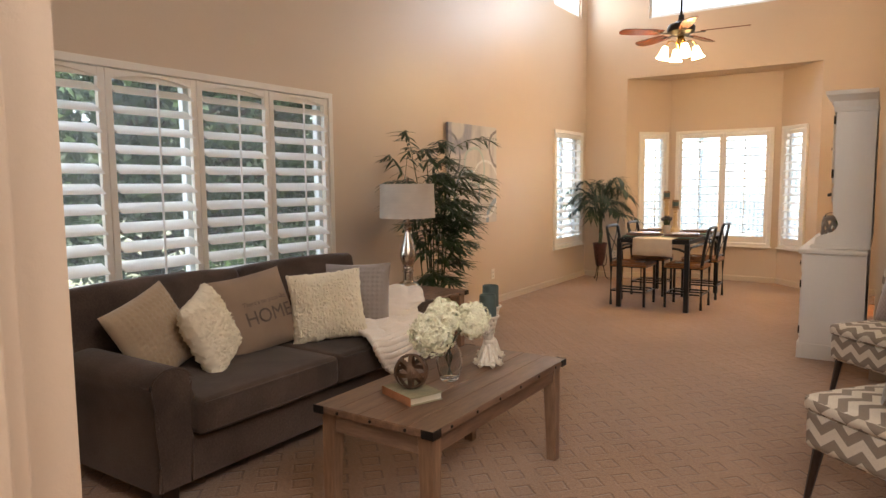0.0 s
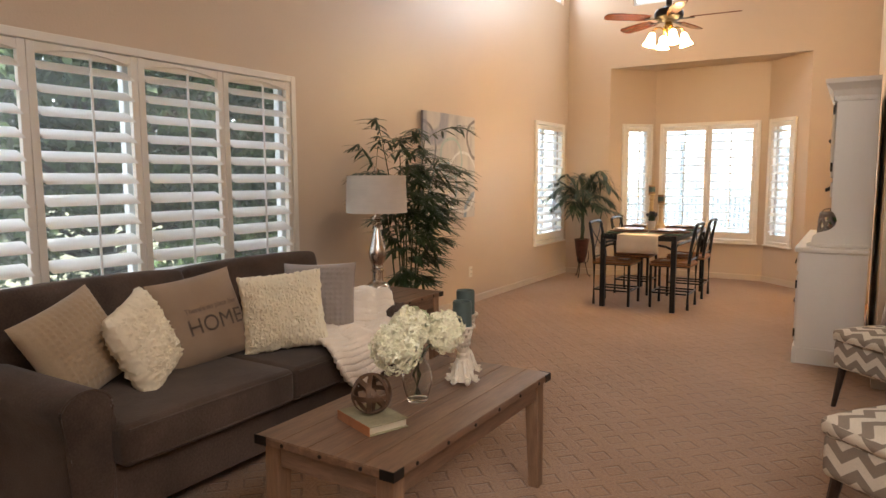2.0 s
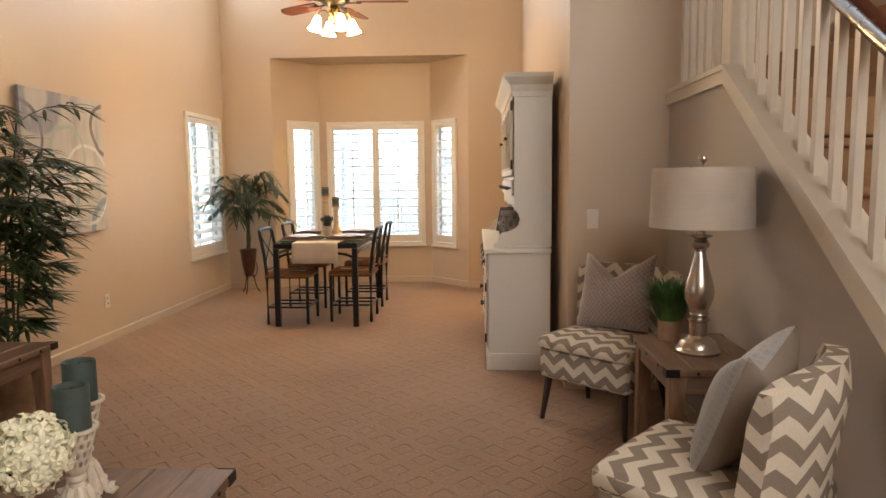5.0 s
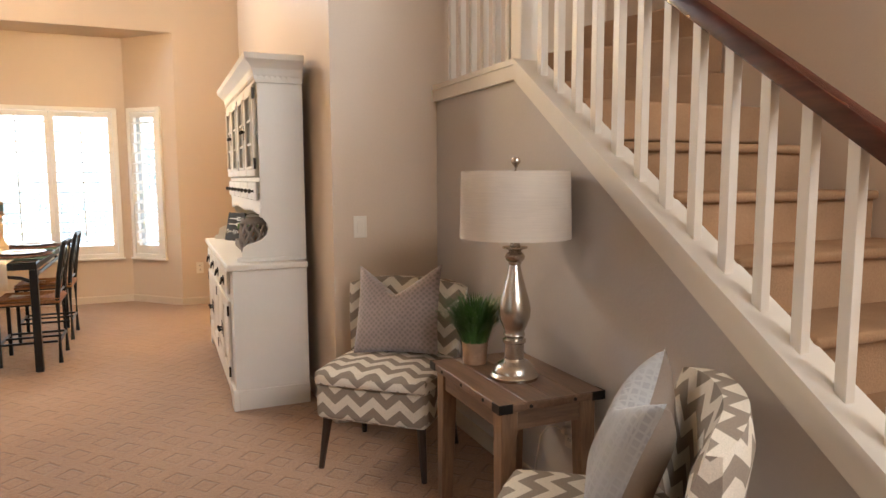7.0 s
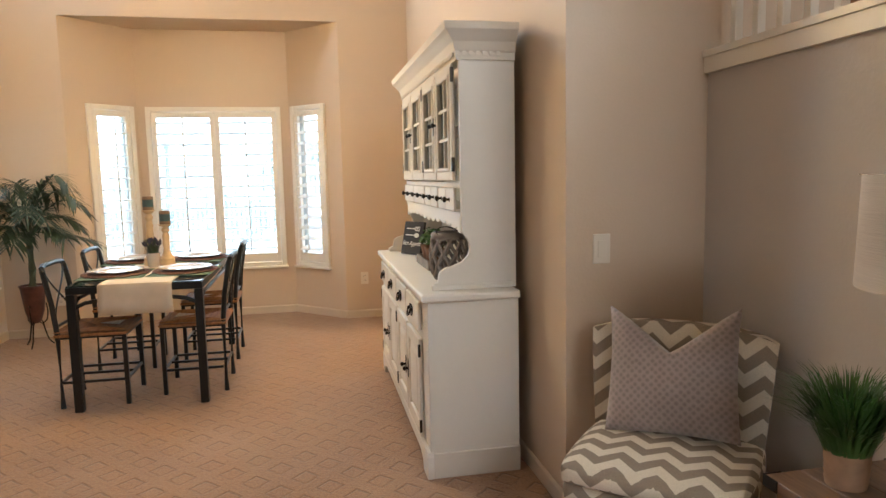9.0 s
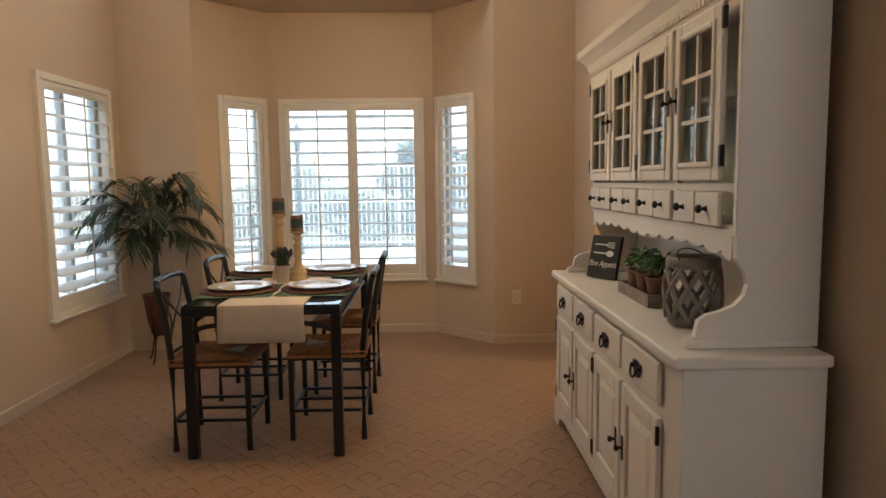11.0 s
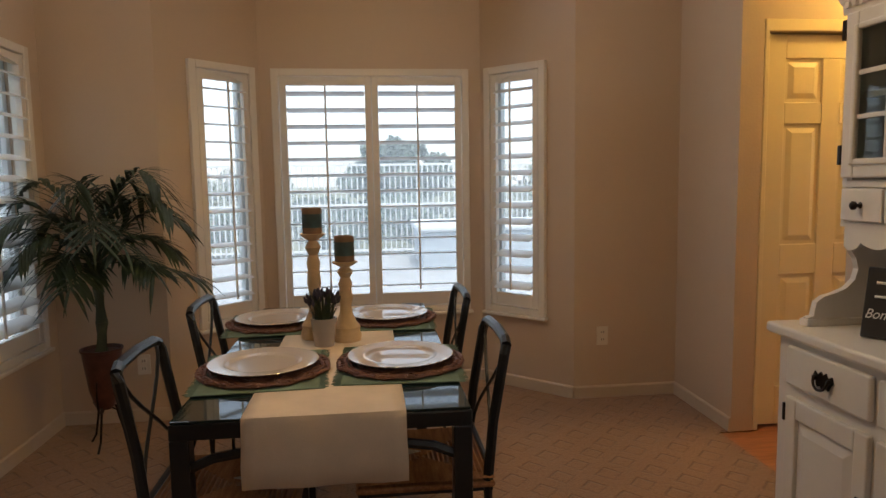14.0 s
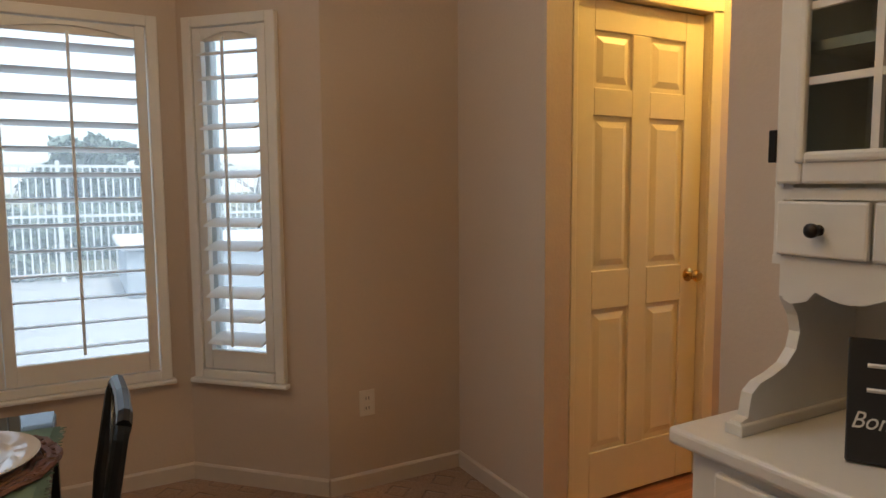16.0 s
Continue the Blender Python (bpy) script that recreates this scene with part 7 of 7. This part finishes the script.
TREE_LEAF = surface("tree_leaf", (0.055, 0.095, 0.03), 0.5, var=0.4, big=2, fine=8, bump=0.1)
TREE_LEAF.node_tree.nodes["Principled BSDF"].inputs["Subsurface Weight"].default_value = 0.0
# leaves beyond the fence: distance haze is mixed into these paler greens
HAZE_FAR_LEAF = surface("haze_paled_far_leaf", (0.24, 0.26, 0.19), 0.6, var=0.3, big=2, fine=8, bump=0.1)
HAZE_MID_LEAF = surface("haze_paled_mid_leaf", (0.12, 0.165, 0.12), 0.6, var=0.3, big=2, fine=8, bump=0.1)
BARK = surface("bark", (0.055, 0.04, 0.03), 0.9, var=0.3, big=5, fine=30, bump=0.8, stretch=(1, 1, 0.3))


def tree(label, x, y, h, spread, seed, clumps=26, leaves=240, size=0.055, low=0.25, leaf=None):
    rng = random.Random(seed)
    t = thing("tree", label, "tree", pose(x, y, -0.17))
    bm = bmesh.new()
    tube([(0, 0, 0), (0.05, 0.03, h * 0.25), (-0.04, 0.08, h * 0.5), (0.06, 0.0, h * 0.8)], 0.13 * h / 4, 9, bm, taper=0.35)
    cb = bmesh.new()
    for k in range(clumps):
        a = rng.uniform(0, 6.28)
        rr = spread * math.sqrt(rng.random())
        z = h * (low + (1 - low) * rng.random()) * (1 - 0.25 * (rr / spread) ** 2)
        c = Vector((rr * math.cos(a), rr * math.sin(a), z))
        s = Vector((0, 0.03, min(h * 0.7, z * 0.7)))
        mid = s.lerp(c, 0.55) + Vector((rng.uniform(-0.15, 0.15), rng.uniform(-0.15, 0.15), 0.1))
        tube([s, mid, c], 0.035 * h / 4, 6, bm, taper=0.3)
        leaf_crown(cb, rng, c, rng.uniform(0.28, 0.5) * spread * 0.6, leaves, size)
    part("trunk", bm, BARK, t, smooth=True)
    part("crown", cb, leaf or TREE_LEAF, t)["kind"] = "stuff"


tree("leafy green garden tree outside the living room window", -6.0, 4.5, 3.9, 1.9, 1, 70, 420, 0.06)
tree("leafy green garden tree with low branches", -6.6, 7.2, 4.1, 2.0, 2, 60, 400, 0.06)
tree("dense green garden tree near the side wall", -7.4, 2.4, 4.6, 2.2, 3, 60, 400, 0.06)
tree("broad leafy tree behind the side fence", -9.0, 9.5, 4.5, 2.2, 4, 24, 220)
tree("round leafy tree beyond the patio fence", -0.88, 24.2, 2.75, 1.3, 6, 90, 260, 0.10, 0.06, HAZE_MID_LEAF)
tree("smaller leafy tree beyond the patio fence", -5.2, 26.0, 2.0, 2.2, 7, 24, 220, 0.08, 0.1, HAZE_FAR_LEAF)
tree("low leafy tree beyond the patio fence", 3.6, 28.0, 2.2, 2.4, 8, 24, 220, 0.08, 0.1, HAZE_FAR_LEAF)
bm = bmesh.new()
rng = random.Random(40)
for k in range(26):
    leaf_crown(bm, rng, Vector((-6.5 + rng.uniform(-0.6, 0.8), 0.5 + 0.33 * k, 0.1 + rng.uniform(0, 0.35))), 0.5, 170, 0.05)
tagged(part("shrubs", bm, TREE_LEAF), "low green shrubs along the garden side", "shrubs", kind="stuff")
# far hills, the haze painted into their pale colour
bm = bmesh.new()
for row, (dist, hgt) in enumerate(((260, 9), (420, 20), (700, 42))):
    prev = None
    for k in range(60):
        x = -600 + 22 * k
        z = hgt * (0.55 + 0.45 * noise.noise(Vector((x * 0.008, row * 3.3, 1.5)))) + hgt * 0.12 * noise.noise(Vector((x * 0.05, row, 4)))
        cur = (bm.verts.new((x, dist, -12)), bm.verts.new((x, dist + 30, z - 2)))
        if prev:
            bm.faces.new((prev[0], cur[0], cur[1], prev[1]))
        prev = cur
tagged(part("backdrop_hills", bm, surface("haze_painted_hill", (0.46, 0.43, 0.39), 0.95, var=0.15, big=0.03, fine=0.4, bump=0.0)), "pale pinkish hills beyond the town, haze put into their colour", "hills", kind="structure")
# low planting behind the patio fence
bm = bmesh.new()
rng = random.Random(77)
for k in range(34):
    leaf_crown(bm, rng, Vector((-7.5 + 0.21 * k + rng.uniform(-0.2, 0.2), 19.6 + rng.uniform(-0.3, 0.9), 0.2 + rng.uniform(0, 0.6))), rng.uniform(0.35, 0.55), 220, 0.09)
tagged(part("fence_shrubs", bm, HAZE_MID_LEAF), "green shrubs behind the patio fence, leaf colour paled for haze", "shrubs", kind="stuff")


def street_lamp(x, y):
    lp = thing("street_lamp", "dark green lamp post with a glass lantern beyond the patio", "street lamp", pose(x, y, -0.16))
    iron = surface("lamp_post_iron", (0.03, 0.05, 0.05), 0.5, metal=0.4, var=0.2, bump=0.1)
    part("post", lathe([(0, 0), (0.10, 0), (0.10, 0.12), (0.06, 0.2), (0.045, 0.5), (0.038, 2.1), (0.06, 2.14), (0.05, 2.2), (0.08, 2.26), (0, 2.26)], 16), iron, lp, smooth=True)
    part("lantern", lathe([(0.075, 2.261), (0.125, 2.5), (0.12, 2.5), (0.07, 2.262)], 6), glass_material("lantern_glass", (0.85, 0.9, 0.9), 0.1), lp, "clear glass lantern")
    part("cap", lathe([(0.14, 2.501), (0.10, 2.54), (0.03, 2.58), (0.015, 2.63), (0, 2.64)], 6), iron, lp)


street_lamp(-3.4, 17.3)
